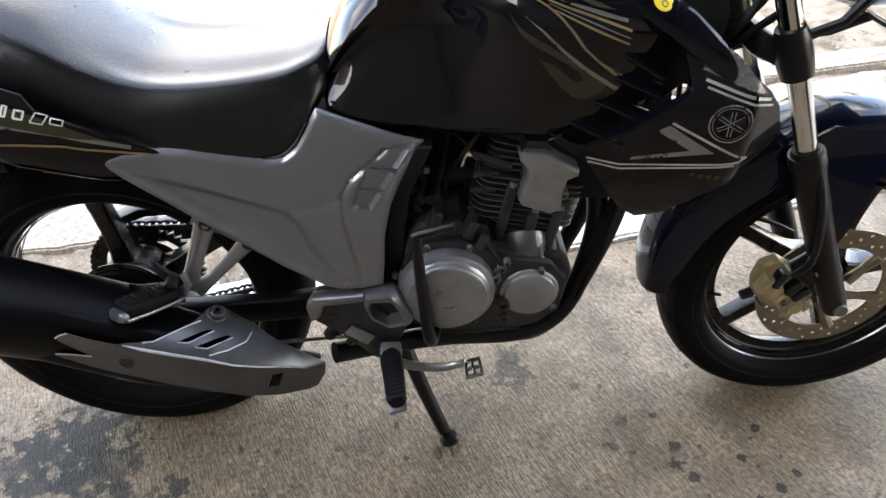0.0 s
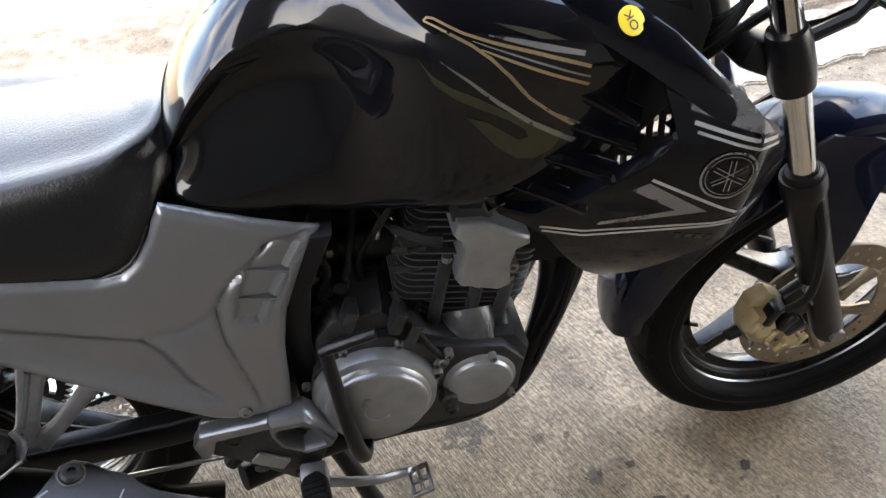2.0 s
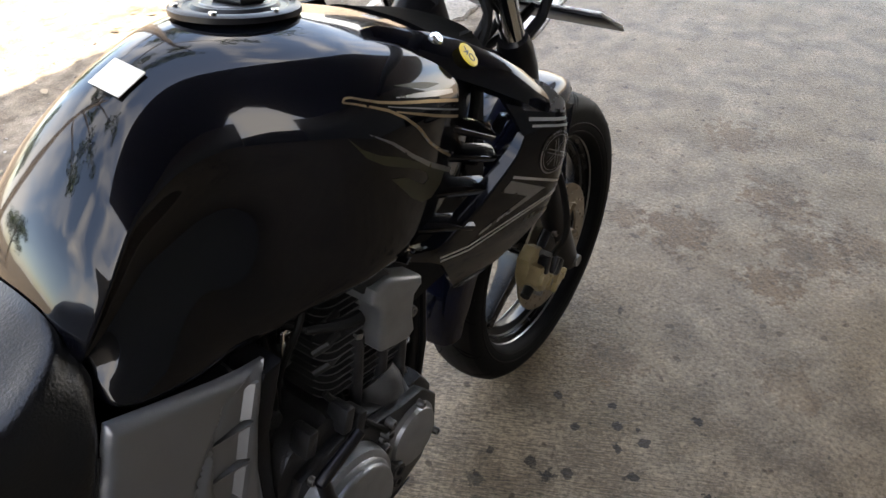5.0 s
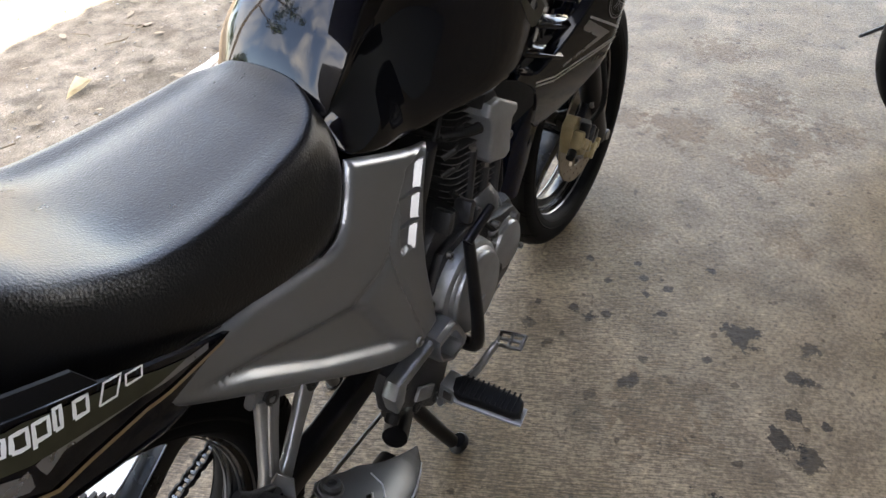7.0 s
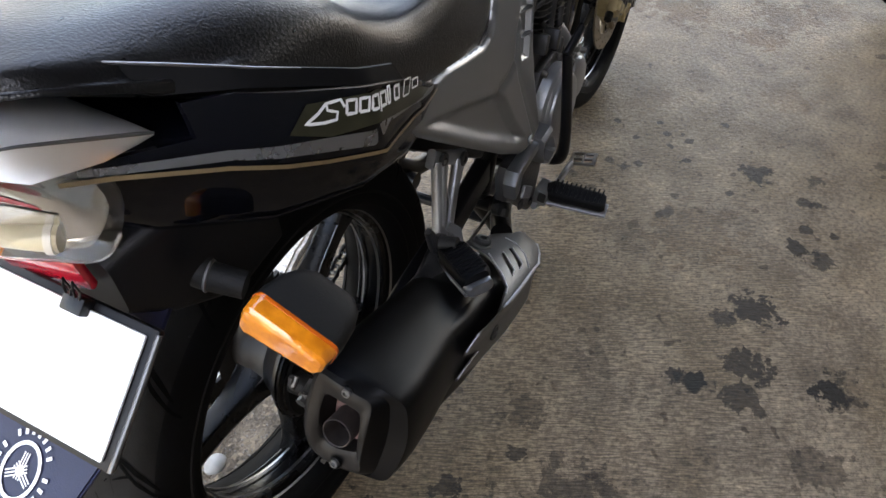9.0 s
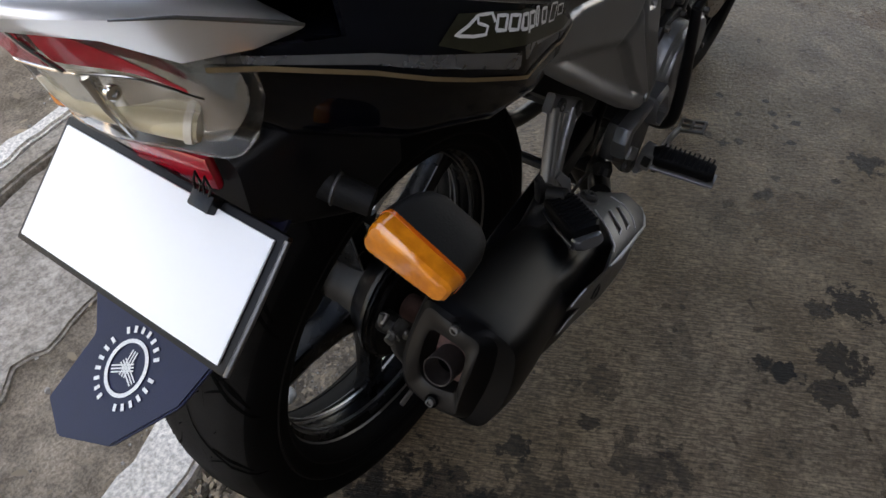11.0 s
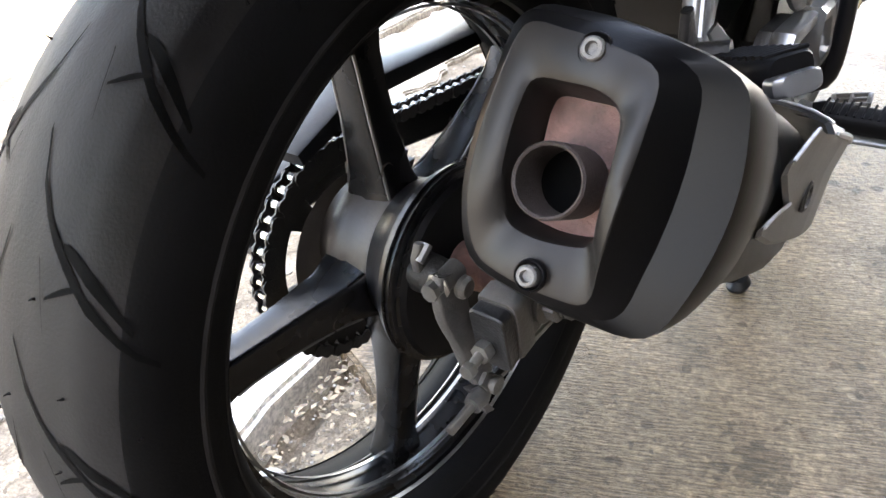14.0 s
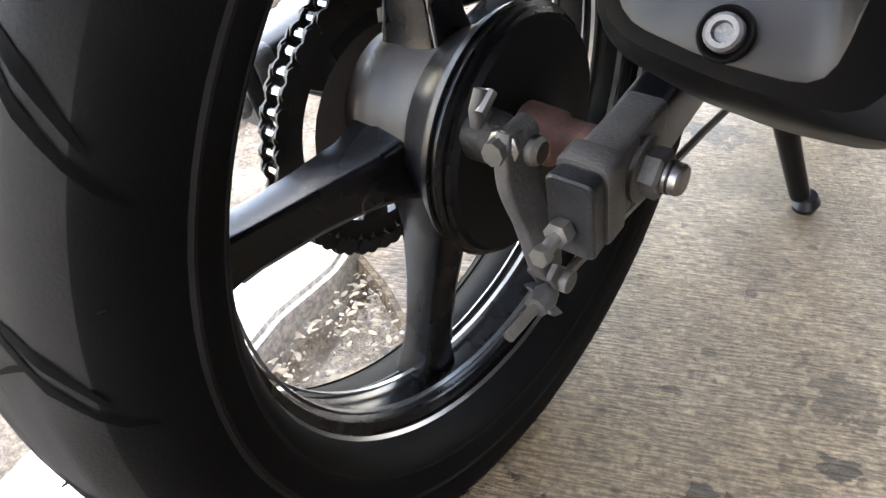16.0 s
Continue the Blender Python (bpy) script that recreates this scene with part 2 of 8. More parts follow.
def mixed(mat, dark, pale):
    """Gives each small piece of a scatter its own tone."""
    n, l = mat.node_tree.nodes, mat.node_tree.links
    g, r = n.new("ShaderNodeNewGeometry"), n.new("ShaderNodeValToRGB")
    r.color_ramp.elements[0].color, r.color_ramp.elements[1].color = (*dark, 1), (*pale, 1)
    l.new(g.outputs["Random Per Island"], r.inputs[0])
    l.new(r.outputs[0], n["Principled BSDF"].inputs["Base Color"])
    return mat


LITTERM = material("pale leaf litter", (0.26, 0.21, 0.15), 0.8, 0, 0.45, 30, 0.2, 300)
STONEM = material("grey pebble", (0.17, 0.15, 0.125), 0.8, 0, 0.3, 40, 0.4, 200)
BARKM = material("grey brown bark", (0.13, 0.10, 0.075), 0.9, 0, 0.35, 20, 0.6, 60)
LEAFG = material("green foliage", (0.055, 0.10, 0.03), 0.5, 0, 0.5, 3, 0.2, 60)
mixed(LITTERM, (0.05, 0.036, 0.022), (0.33, 0.255, 0.165))
mixed(STONEM, (0.07, 0.058, 0.045), (0.36, 0.33, 0.29))
TWIGM = material("dry twig", (0.16, 0.12, 0.08), 0.85, 0, 0.3, 60, 0.3, 300)

# ---- mesh helpers ----


def V(x, y, z):
    return Vector((x, y, z))


def part(name, bm, mat, parent=None, label="", angle=35):
    """Links a bmesh as one mesh object, under a thing or a part."""
    bmesh.ops.recalc_face_normals(bm, faces=bm.faces)
    me = bpy.data.meshes.new(name)
    bm.to_mesh(me)
    bm.free()
    for p in me.polygons:
        p.use_smooth = True
    me.set_sharp_from_angle(angle=radians(angle))
    me.materials.append(mat)
    ob = new(name, me)
    if parent is not None:
        ob.parent = parent
        ob.matrix_parent_inverse = parent.matrix_world.inverted()
    if label:
        ob["label"] = label
    return ob


def join(bm, tmp, m=None):
    """Adds the bmesh tmp to bm."""
    if m is not None:
        bmesh.ops.transform(tmp, matrix=m, verts=tmp.verts)
    me = bpy.data.meshes.new("tmp")
    tmp.to_mesh(me)
    tmp.free()
    bm.from_mesh(me)
    bpy.data.meshes.remove(me)
    return bm


def loft(rings, closed=True, cap=True, bm=None):
    bm = bm or bmesh.new()
    vs = [[bm.verts.new(p) for p in r] for r in rings]
    n = len(rings[0])
    for a, b in zip(vs, vs[1:]):
        for i in range(n if closed else n - 1):
            j = (i + 1) % n
            bm.faces.new((a[i], a[j], b[j], b[i]))
    if cap and closed:
        bm.faces.new(list(reversed(vs[0])))
        bm.faces.new(vs[-1])
    return bm


def lathe(prof, c=(0, 0, 0), axis="y", segs=48, closed=False, bm=None):
    """Turns a profile of (along, radius) about an axis through c."""
    rings = []
    for a, r in prof:
        ring = []
        for k in range(segs):
            t = 2 * math.pi * k / segs
            u, v = r * math.cos(t), r * math.sin(t)
            p = {"y": (u, a, v), "z": (u, v, a), "x": (a, u, v)}[axis]
            ring.append(V(*p) + Vector(c))
        rings.append(ring)
    if closed:
        rings.append(rings[0])
        bm = loft(rings, True, False, bm)
        bmesh.ops.remove_doubles(bm, verts=bm.verts, dist=1e-6)
        return bm
    return loft(rings, True, True, bm)


def spline(pts, n=6):
    """A smooth line through points."""
    pts = [Vector(p) for p in pts]
    out = []
    for i in range(len(pts) - 1):
        p0, p1, p2, p3 = pts[max(i - 1, 0)], pts[i], pts[i + 1], pts[min(i + 2, len(pts) - 1)]
        for k in range(n):
            t = k / n
            out.append(0.5 * (2 * p1 + (p2 - p0) * t + (2 * p0 - 5 * p1 + 4 * p2 - p3) * t * t + (3 * p1 - p0 - 3 * p2 + p3) * t ** 3))
    return out + [pts[-1]]


def tube(pts, r, segs=12, bm=None, flat=1.0):
    """A round bar along points; r may be a list. flat squeezes it sideways."""
    pts = [Vector(p) for p in pts]
    rs = r if isinstance(r, (list, tuple)) else [r] * len(pts)
    if len(rs) != len(pts):
        rs = [rs[0] + (rs[-1] - rs[0]) * i / (len(pts) - 1) for i in range(len(pts))]
    rings, ref = [], None
    for i, p in enumerate(pts):
        d = (pts[min(i + 1, len(pts) - 1)] - pts[max(i - 1, 0)]).normalized()
        if ref is None:
            ref = V(0, 1, 0) if abs(d.y) < 0.9 else V(1, 0, 0)
        u = (ref - d * ref.dot(d)).normalized()
        w = d.cross(u)
        ref = u
        rings.append([p + (u * math.cos(2 * math.pi * k / segs) * flat + w * math.sin(2 * math.pi * k / segs)) * rs[i] for k in range(segs)])
    return loft(rings, True, True, bm)


def box(c, size, m=None, bevel=0.003, bm=None, seg=2):
    t = bmesh.new()
    bmesh.ops.create_cube(t, size=1)
    bmesh.ops.scale(t, vec=size, verts=t.verts)
    if bevel:
        bmesh.ops.bevel(t, geom=t.edges[:], offset=bevel, segments=seg, affect="EDGES", profile=0.5)
    mm = Matrix.Translation(c) @ (m or Matrix.Identity(4))
    return join(bm or bmesh.new(), t, mm)


def prism(outline, y0, y1, bevel=0.004, bm=None, seg=2, holes=()):
    """A plate with the outline (x, z), from y0 to y1, edges rounded."""
    t = bmesh.new()
    f = t.faces.new([t.verts.new((x, y0, z)) for x, z in outline])
    r = bmesh.ops.extrude_face_region(t, geom=[f])
    bmesh.ops.translate(t, vec=(0, y1 - y0, 0), verts=[v for v in r["geom"] if isinstance(v, bmesh.types.BMVert)])
    if bevel:
        es = [e for e in t.edges if abs(e.verts[0].co.y - e.verts[1].co.y) < 1e-6]
        bmesh.ops.bevel(t, geom=es, offset=bevel, segments=seg, affect="EDGES", profile=0.5)
    return join(bm or bmesh.new(), t)


def flat_poly(outline, step=0.01):
    """A flat polygon in x, z cut into a grid."""
    t = bmesh.new()
    t.faces.new([t.verts.new((x, 0, z)) for x, z in outline])
    xs, zs = [p[0] for p in outline], [p[1] for p in outline]
    for lo, hi, no in ((min(xs), max(xs), (1, 0, 0)), (min(zs), max(zs), (0, 0, 1))):
        k = math.ceil(lo / step)
        while k * step < hi:
            if k * step > lo:
                bmesh.ops.bisect_plane(t, geom=t.verts[:] + t.edges[:] + t.faces[:], plane_co=Vector(no) * (k * step), plane_no=no, dist=1e-5)
            k += 1
    return t


def shell(outline, f, thick=0.004, step=0.01, mirror=False):
    """A curved panel with the outline (x, z) on the surface y = f(x, z)."""
    t = flat_poly(outline, step)
    for v in t.verts:
        v.co.y = f(v.co.x, v.co.z)
    front = t.faces[:]
    r = bmesh.ops.duplicate(t, geom=front)
    back = [g for g in r["geom"] if isinstance(g, bmesh.types.BMFace)]
    bv = {v for q in back for v in q.verts}
    for v in bv:
        v.co.y += thick
    bmesh.ops.reverse_faces(t, faces=back)
    fe = [e for e in t.edges if e.is_boundary]
    bmesh.ops.bridge_loops(t, edges=fe)
    if mirror:
        for v in t.verts:
            v.co.y = -v.co.y
    return t


def inside(p, poly):
    r = False
    for (ax, az), (bx, bz) in zip(poly, poly[1:] + poly[:1]):
        if (az > p[1]) != (bz > p[1]) and p[0] < (bx - ax) * (p[1] - az) / (bz - az) + ax:
            r = not r
    return r


def cut_shell(outline, holes, f, thick, step):
    """A curved panel with real holes; f gives the place of (x, z), thick is the way to its back."""
    t = flat_poly(outline, step)
    for q in holes:
        lo, hi = (min(p[0] for p in q) - 0.012, min(p[1] for p in q) - 0.012), (max(p[0] for p in q) + 0.012, max(p[1] for p in q) + 0.012)
        for a, b in zip(q, q[1:] + q[:1]):
            near = [g for g in t.faces if lo[0] < g.calc_center_median().x < hi[0] and lo[1] < g.calc_center_median().z < hi[1]]
            geom = list({v for g in near for v in g.verts}) + list({e for g in near for e in g.edges}) + near
            bmesh.ops.bisect_plane(t, geom=geom, plane_co=(a[0], 0, a[1]), plane_no=(b[1] - a[1], 0, a[0] - b[0]), dist=1e-5)
        gone = [g for g in t.faces if inside((g.calc_center_median().x, g.calc_center_median().z), q)]
        bmesh.ops.delete(t, geom=gone, context="FACES")
    for v in t.verts:
        v.co = f(v.co.x, v.co.z)
    r = bmesh.ops.extrude_face_region(t, geom=t.faces[:])
    bmesh.ops.translate(t, vec=thick, verts=[v for v in r["geom"] if isinstance(v, bmesh.types.BMVert)])
    return t


def on_surface(outline, f, off=0.0006, step=0.008):
    """A thin decal with the outline (x, z), just above the surface y = f(x, z)."""
    t = flat_poly(outline, step)
    for v in t.verts:
        v.co.y = f(v.co.x, v.co.z) - off
    return t


def band(pts, w, bm=None, f=None, off=0.0007, step=0.012):
    """A decal line along points (x, z) of width w (a number or one a point)."""
    bm = bm or bmesh.new()
    p3 = [V(x, 0, z) for x, z in pts]
    ws = list(w) if isinstance(w, (list, tuple)) else [w] * len(pts)
    line, wid = [], []
    for i in range(len(p3) - 1):
        k = max(1, int((p3[i + 1] - p3[i]).length / step))
        for j in range(k):
            line.append(p3[i].lerp(p3[i + 1], j / k))
            wid.append(ws[i] + (ws[i + 1] - ws[i]) * j / k)
    line.append(p3[-1]), wid.append(ws[-1])
    pair = []
    for i, p in enumerate(line):
        d = (line[min(i + 1, len(line) - 1)] - line[max(i - 1, 0)]).normalized()
        nrm = V(-d.z, 0, d.x)
        row = []
        for sgn in (-1, 0, 1):
            q = p + nrm * wid[i] / 2 * sgn
            row.append(bm.verts.new((q.x, f(q.x, q.z) - off, q.z)))
        pair.append(row)
    for a, b in zip(pair, pair[1:]):
        for k in (0, 1):
            bm.faces.new((a[k], a[k + 1], b[k + 1], b[k]))
    return bm


def rrect(hw, hh, r, n=5):
    """A rounded rectangle in its own two axes."""
    out = []
    for cx, cy, a0 in ((hw - r, hh - r, 0), (-hw + r, hh - r, 90), (-hw + r, -hh + r, 180), (hw - r, -hh + r, 270)):
        for k in range(n + 1):
            a = radians(a0 + 90 * k / n)
            out.append((cx + r * math.cos(a), cy + r * math.sin(a)))
    return out


def lerp_table(x, tab):
    return float(np.interp(x, [a for a, b in tab], [b for a, b in tab]))


def bolt(c, r, h, axis="y", bm=None, sgn=-1):
    """A hex-socket bolt head, standing out along the axis."""
    return lathe([(0, r), (sgn * h * 0.8, r), (sgn * h, r * 0.85), (sgn * h, r * 0.5), (sgn * h * 0.5, r * 0.42), (sgn * h * 0.5, 0.0005)], c, axis, 16, False, bm)


def thing(name, at, label, category, group="", kind=""):
    ob = new(name)
    ob.location = at
    ob.empty_display_size = 0.1
    bpy.context.view_layer.update()
    return tagged(ob, label, category, group, kind)

# ---- ground, slab, kerbs ----


def edge(x):
    """The line where the slab meets the pale kerb."""
    return 0.245 + 0.222 * x


def stained(mat, spots, tone=(0.06, 0.045, 0.034)):
    """Adds stains and dark spots with ragged outlines at (x, y, radius, strength) to a concrete material."""
    n, l = mat.node_tree.nodes, mat.node_tree.links
    b = n["Principled BSDF"]
    col = b.inputs["Base Color"].links[0].from_socket
    tc = n.new("ShaderNodeTexCoord")
    warp = n.new("ShaderNodeTexNoise")
    warp.inputs["Scale"].default_value, warp.inputs["Detail"].default_value = 26, 8
    warp.inputs["Roughness"].default_value = 0.68
    l.new(tc.outputs["Object"], warp.inputs["Vector"])
    for x, y, r, k in spots:
        d = n.new("ShaderNodeVectorMath")
        d.operation = "DISTANCE"
        l.new(tc.outputs["Object"], d.inputs[0])
        d.inputs[1].default_value = (x, y, 0)
        a = n.new("ShaderNodeMath")
        a.operation = "MULTIPLY_ADD"
        l.new(warp.outputs["Fac"], a.inputs[0])
        a.inputs[1].default_value = r * 4.4
        l.new(d.outputs["Value"], a.inputs[2])
        m = n.new("ShaderNodeMapRange")
        m.inputs["From Min"].default_value, m.inputs["From Max"].default_value = r * 2.86, r * 2.98
        m.inputs["To Min"].default_value, m.inputs["To Max"].default_value = k, 0.0
        l.new(a.outputs[0], m.inputs["Value"])
        x_ = n.new("ShaderNodeMix")
        x_.data_type, x_.blend_type = "RGBA", "MULTIPLY"
        l.new(m.outputs[0], x_.inputs[0])
        l.new(col, x_.inputs[6])
        x_.inputs[7].default_value = (*tone, 1)
        col = x_.outputs[2]
    l.new(col, b.inputs["Base Color"])


stained(SLABM, [(1.018, -0.231, 0.022, 0.9), (1.04, -0.26, 0.015, 0.8), (1.122, -0.533, 0.045, 0.9), (1.152, -0.666, 0.03, 0.7), (0.887, -0.370, 0.022, 0.8), (0.96, -0.371, 0.016, 0.7), (1.209, -0.330, 0.012, 0.9), (1.146, -0.314, 0.013, 0.9), (1.005, -0.109, 0.012, 0.8), (1.239, -0.261, 0.012, 0.9), (0.878, -0.718, 0.03, 0.8), (1.06, -0.652, 0.02, 0.8), (0.45, -0.538, 0.03, 0.95), (0.521, -0.629, 0.05, 0.9), (0.54, -0.772, 0.04, 0.9), (1.85, -0.762, 0.02, 0.7), (-0.16, -0.10, 0.11, 0.75), (-0.09, -0.17, 0.08, 0.7), (-0.27, -0.16, 0.07, 0.7), (-0.02, -0.30, 0.09, 0.6), (0.14, -0.42, 0.07, 0.6), (-0.05, -0.5, 0.08, 0.5), (0.25, -0.28, 0.05, 0.5), (0.05, -0.22, 0.03, 0.8), (0.16, -0.31, 0.025, 0.8),
                (0.886, -0.661, 0.04, 0.9), (0.674, -0.61, 0.055, 0.95), (0.62, -0.56, 0.035, 0.8), (0.453, -0.627, 0.05, 0.8), (0.444, -0.531, 0.04, 0.9), (0.543, -0.781, 0.05, 0.7),
                # the first two spots here darken the floor below the engine
                (0.712, 0.02, 0.05, 0.7), (0.73, 0.08, 0.035, 0.6), (0.40, -0.36, 0.05, 0.4),
                (1.2, -0.15, 0.012, 0.9), (1.3, -0.42, 0.012, 0.9), (1.19, -0.35, 0.014, 0.9), (0.36, -0.78, 0.06, 0.5), (1.28, -0.8, 0.03, 0.6), (0.93, -0.12, 0.02, 0.6),
                (1.193, -0.288, 0.014, 0.85), (1.024, -0.187, 0.014, 0.85), (1.103, -0.367, 0.014, 0.85), (0.965, -0.668, 0.018, 0.85), (0.965, -0.73, 0.014, 0.85), (1.066, -0.679, 0.014, 0.85), (1.02, -0.488, 0.012, 0.85), (1.145, -0.222, 0.012, 0.85),
                (-0.267, -0.116, 0.05, 0.9), (-0.204, -0.133, 0.05, 0.9), (-0.228, -0.209, 0.055, 0.9), (-0.145, -0.201, 0.045, 0.85), (-0.054, -0.231, 0.03, 0.8), (-0.24, -0.13, 0.10, 0.75), (-0.165, -0.095, 0.07, 0.7), (-0.13, -0.20, 0.08, 0.7)])

# brown dust where water has dried
stained(SLABM, [(1.91, -0.15, 0.13, 0.8), (1.89, 0.0, 0.07, 0.6), (1.81, -0.42, 0.09, 0.8), (2.0, -0.48, 0.14, 0.7), (2.22, -0.32, 0.12, 0.8), (2.52, -0.11, 0.13, 0.7), (2.1, -0.57, 0.10, 0.6), (2.16, -0.37, 0.10, 0.6), (1.5, -0.55, 0.08, 0.4), (1.35, -0.2, 0.09, 0.4), (0.85, -0.45, 0.12, 0.4)], (0.50, 0.38, 0.24))


def axis_steps(fine0, fine1, step, far):
    out = [fine0 + i * step for i in range(int((fine1 - fine0) / step) + 1)]
    lo, hi, d = [], [], step * 2
    while out[0] - sum(lo) > -far:
        lo.append(d), hi.append(d)
        d *= 1.7
    a, b = out[0], out[-1]
    left, right = [], []
    for q in lo:
        a -= q
        left.append(a)
    for q in hi:
        b += q
        right.append(b)
    return left[::-1] + out + right


bm = bmesh.new()
gx, gy = axis_steps(-1.2, 4.0, 0.04, 200), axis_steps(-0.1, 0.6, 0.02, 200)
rows = []
for y in gy:
    row = []
    for x in gx:
        h = -0.022
        if -1.3 < x < 4.1 and -0.2 < y < 3.3:
            h += 0.016 * noise.noise(V(x * 5, y * 5, 0)) + 0.009 * noise.noise(V(x * 19, y * 19, 3))
            h -= 0.030 * max(0, 1 - abs(x + 0.08) / 0.42) ** 0.5 * max(0, 1 - abs(y - 0.18) / 0.22) ** 0.5
            h -= 0.045 * max(0, 1 - abs(y - edge(x) + 0.012) / 0.03)
        row.append(bm.verts.new((x, y, h)))
    rows.append(row)
for a, b in zip(rows, rows[1:]):
    for i in range(len(a) - 1):
        bm.faces.new((a[i], a[i + 1], b[i + 1], b[i]))
tagged(part("ground", bm, DIRTM, None, "", 80), "dry brown earth with leaf litter and grit beyond the kerb", "ground", kind="structure")


def slab(name, outline, z0, z1, mat, label, category, rag=0.0, bevel=0.006):
    """A flat cast piece with the outline (x, y)."""
    t = bmesh.new()
    pts = []
    for i, p in enumerate(outline):
        q = outline[(i + 1) % len(outline)]
        d = math.hypot(q[0] - p[0], q[1] - p[1])
        k = max(1, int(d / 0.035)) if rag and d < 6 else 1
        for j in range(k):
            x, y = p[0] + (q[0] - p[0]) * j / k, p[1] + (q[1] - p[1]) * j / k
            if k > 1:
                o = noise.noise(V(x * 14, y * 14, 7)) * rag
                x, y = x + o * 0.3, y + o
            pts.append((x, y))
    f = t.faces.new([t.verts.new((x, y, z1)) for x, y in pts])
    r = bmesh.ops.extrude_face_region(t, geom=[f])
    bmesh.ops.translate(t, vec=(0, 0, z0 - z1), verts=[v for v in r["geom"] if isinstance(v, bmesh.types.BMVert)])
    if bevel:
        es = [e for e in t.edges if e.verts[0].co.z > z1 - 1e-6 and e.verts[1].co.z > z1 - 1e-6]
        bmesh.ops.bevel(t, geom=es, offset=bevel, segments=2, affect="EDGES")
    return tagged(part(name, t, mat, None, "", 50), label, category, kind="structure")


slab("floor", [(-3.2, -3.6), (9, -3.6), (9, edge(9)), (5, edge(5)), (0.13, edge(0.13)), (0.10, 0.19), (0.06, 0.12), (0.0, 0.085), (-0.07, 0.075), (-0.2, 0.10), (-0.34, 0.12), (-0.40, edge(-0.4)), (-3.2, edge(-3.2))],
     -0.12, 0.0, SLABM, "brushed grey concrete floor slab with oil stains", "floor", 0.012)
slab("kerb", [(-3.2, edge(-3.2) + 0.004), (-0.5, edge(-0.5) + 0.004), (5, edge(5) + 0.004), (5, edge(5) + 0.115), (-0.5, edge(-0.5) + 0.115), (-3.2, edge(-3.2) + 0.115)], -0.12, 0.014, KERBM, "pale worn concrete kerb along the floor slab", "kerb", 0.014, 0.008)
slab("gutter", [(-3, -0.02), (0.1, 0.70), (1.2, 0.93), (5, 1.78), (5, 2.0), (1.2, 1.33), (-3, 0.47)], -0.1, -0.006, GUTM, "stained grey concrete gutter strip", "gutter", 0.05, 0.006)
slab("kerb_far", [(-3, 0.478), (0, 1.093), (5, 2.118), (5, 2.185), (0, 1.16), (-3, 0.545)], -0.1, 0.012, GUTM, "cracked low concrete kerb beside the earth", "kerb", 0.012, 0.008)
slab("kerb_far_edge", [(-3, 0.553), (0, 1.168), (5, 2.193), (5, 2.25), (0, 1.225), (-3, 0.61)], -0.1, 0.016, KERBM, "weathered outer concrete kerb strip", "kerb", 0.02, 0.008)

# shelter roof, open to the yard; unseen walls are added to hold back light
bm = bmesh.new()
strip = []
for i in range(97):
    x, h = -1.25 + i * 0.1, 0.03 * (i % 2)
    strip.append([V(x, -3.8, 3.55 + h), V(x, -0.2 + 0.12 * x, 3.15 + h), V(x, -0.2 + 0.12 * x, 3.16 + h), V(x, -3.8, 3.56 + h)])
bm = loft(strip)
tagged(part("ceiling", bm, ROOFM), "grey corrugated sheet roof over the slab", "roof", kind="structure")
tagged(part("unseen_wall_west", box((-1.83, -2.0, 1.05), (0.16, 3.4, 2.3), None, 0.01), WALLM), "unseen dark side wall added to cut light, below an open gap", "wall", kind="structure")
tagged(part("unseen_wall_south", box((3.2, -3.7, 1.75), (10.0, 0.16, 3.8), None, 0.01), WALLM), "unseen dark rear wall added to cut light", "wall", kind="structure")


def scatter(name, n, region, size, mat, label, seed, flat=0.25, z=-0.012, leafy=False):
    """Many small bits on the ground, one object of stuff."""
    rnd = random.Random(seed)
    bm = bmesh.new()
    for _ in range(n):
        x, y = region(rnd)
        s = size[0] + (size[1] - size[0]) * rnd.random() ** 2
        a = rnd.random() * 6.28
        if leafy:
            pts = [(-1, 0), (-0.3, 0.42), (0.5, 0.3), (1, 0), (0.4, -0.36), (-0.35, -0.4)]
            up = rnd.uniform(0.1, 0.5)
            vs = [bm.verts.new((x + s * (u * math.cos(a) - w * math.sin(a)), y + s * (u * math.sin(a) + w * math.cos(a)), z + 0.004 + s * up * (abs(w) * 0.9 + 0.2 * u * u))) for u, w in pts]
            bm.faces.new((vs[0], vs[1], vs[5])), bm.faces.new((vs[1], vs[2], vs[4], vs[5])), bm.faces.new((vs[2], vs[3], vs[4]))
        else:
            r = bmesh.ops.create_icosphere(bm, subdivisions=1, radius=s)
            sx, sy = rnd.uniform(0.7, 1.3), rnd.uniform(0.6, 1.2)
            for v in r["verts"]:
                c = v.co
                v.co = V(x + (c.x * sx * math.cos(a) - c.y * sy * math.sin(a)), y + (c.x * sx * math.sin(a) + c.y * sy * math.cos(a)), z + s * 0.15 + c.z * flat * rnd.uniform(0.8, 1.2))
    return tagged(part(name, bm, mat, None, "", 30), label, "ground litter", kind="stuff")


def notch(r):
    x = r.uniform(-0.33, 0.17)
    return x, r.uniform(0.09 + 0.4 * max(0, x), 0.235 + 0.2 * x)


def verge(r):
    x = r.uniform(-1.0, 3.6)
    return x, edge(x) + 0.12 + 0.32 * r.random() ** 1.5


def yard(r):
    x = r.uniform(-0.3, 3.8)
    return x, 1.24 + 0.205 * x + 1.3 * r.random() ** 1.6


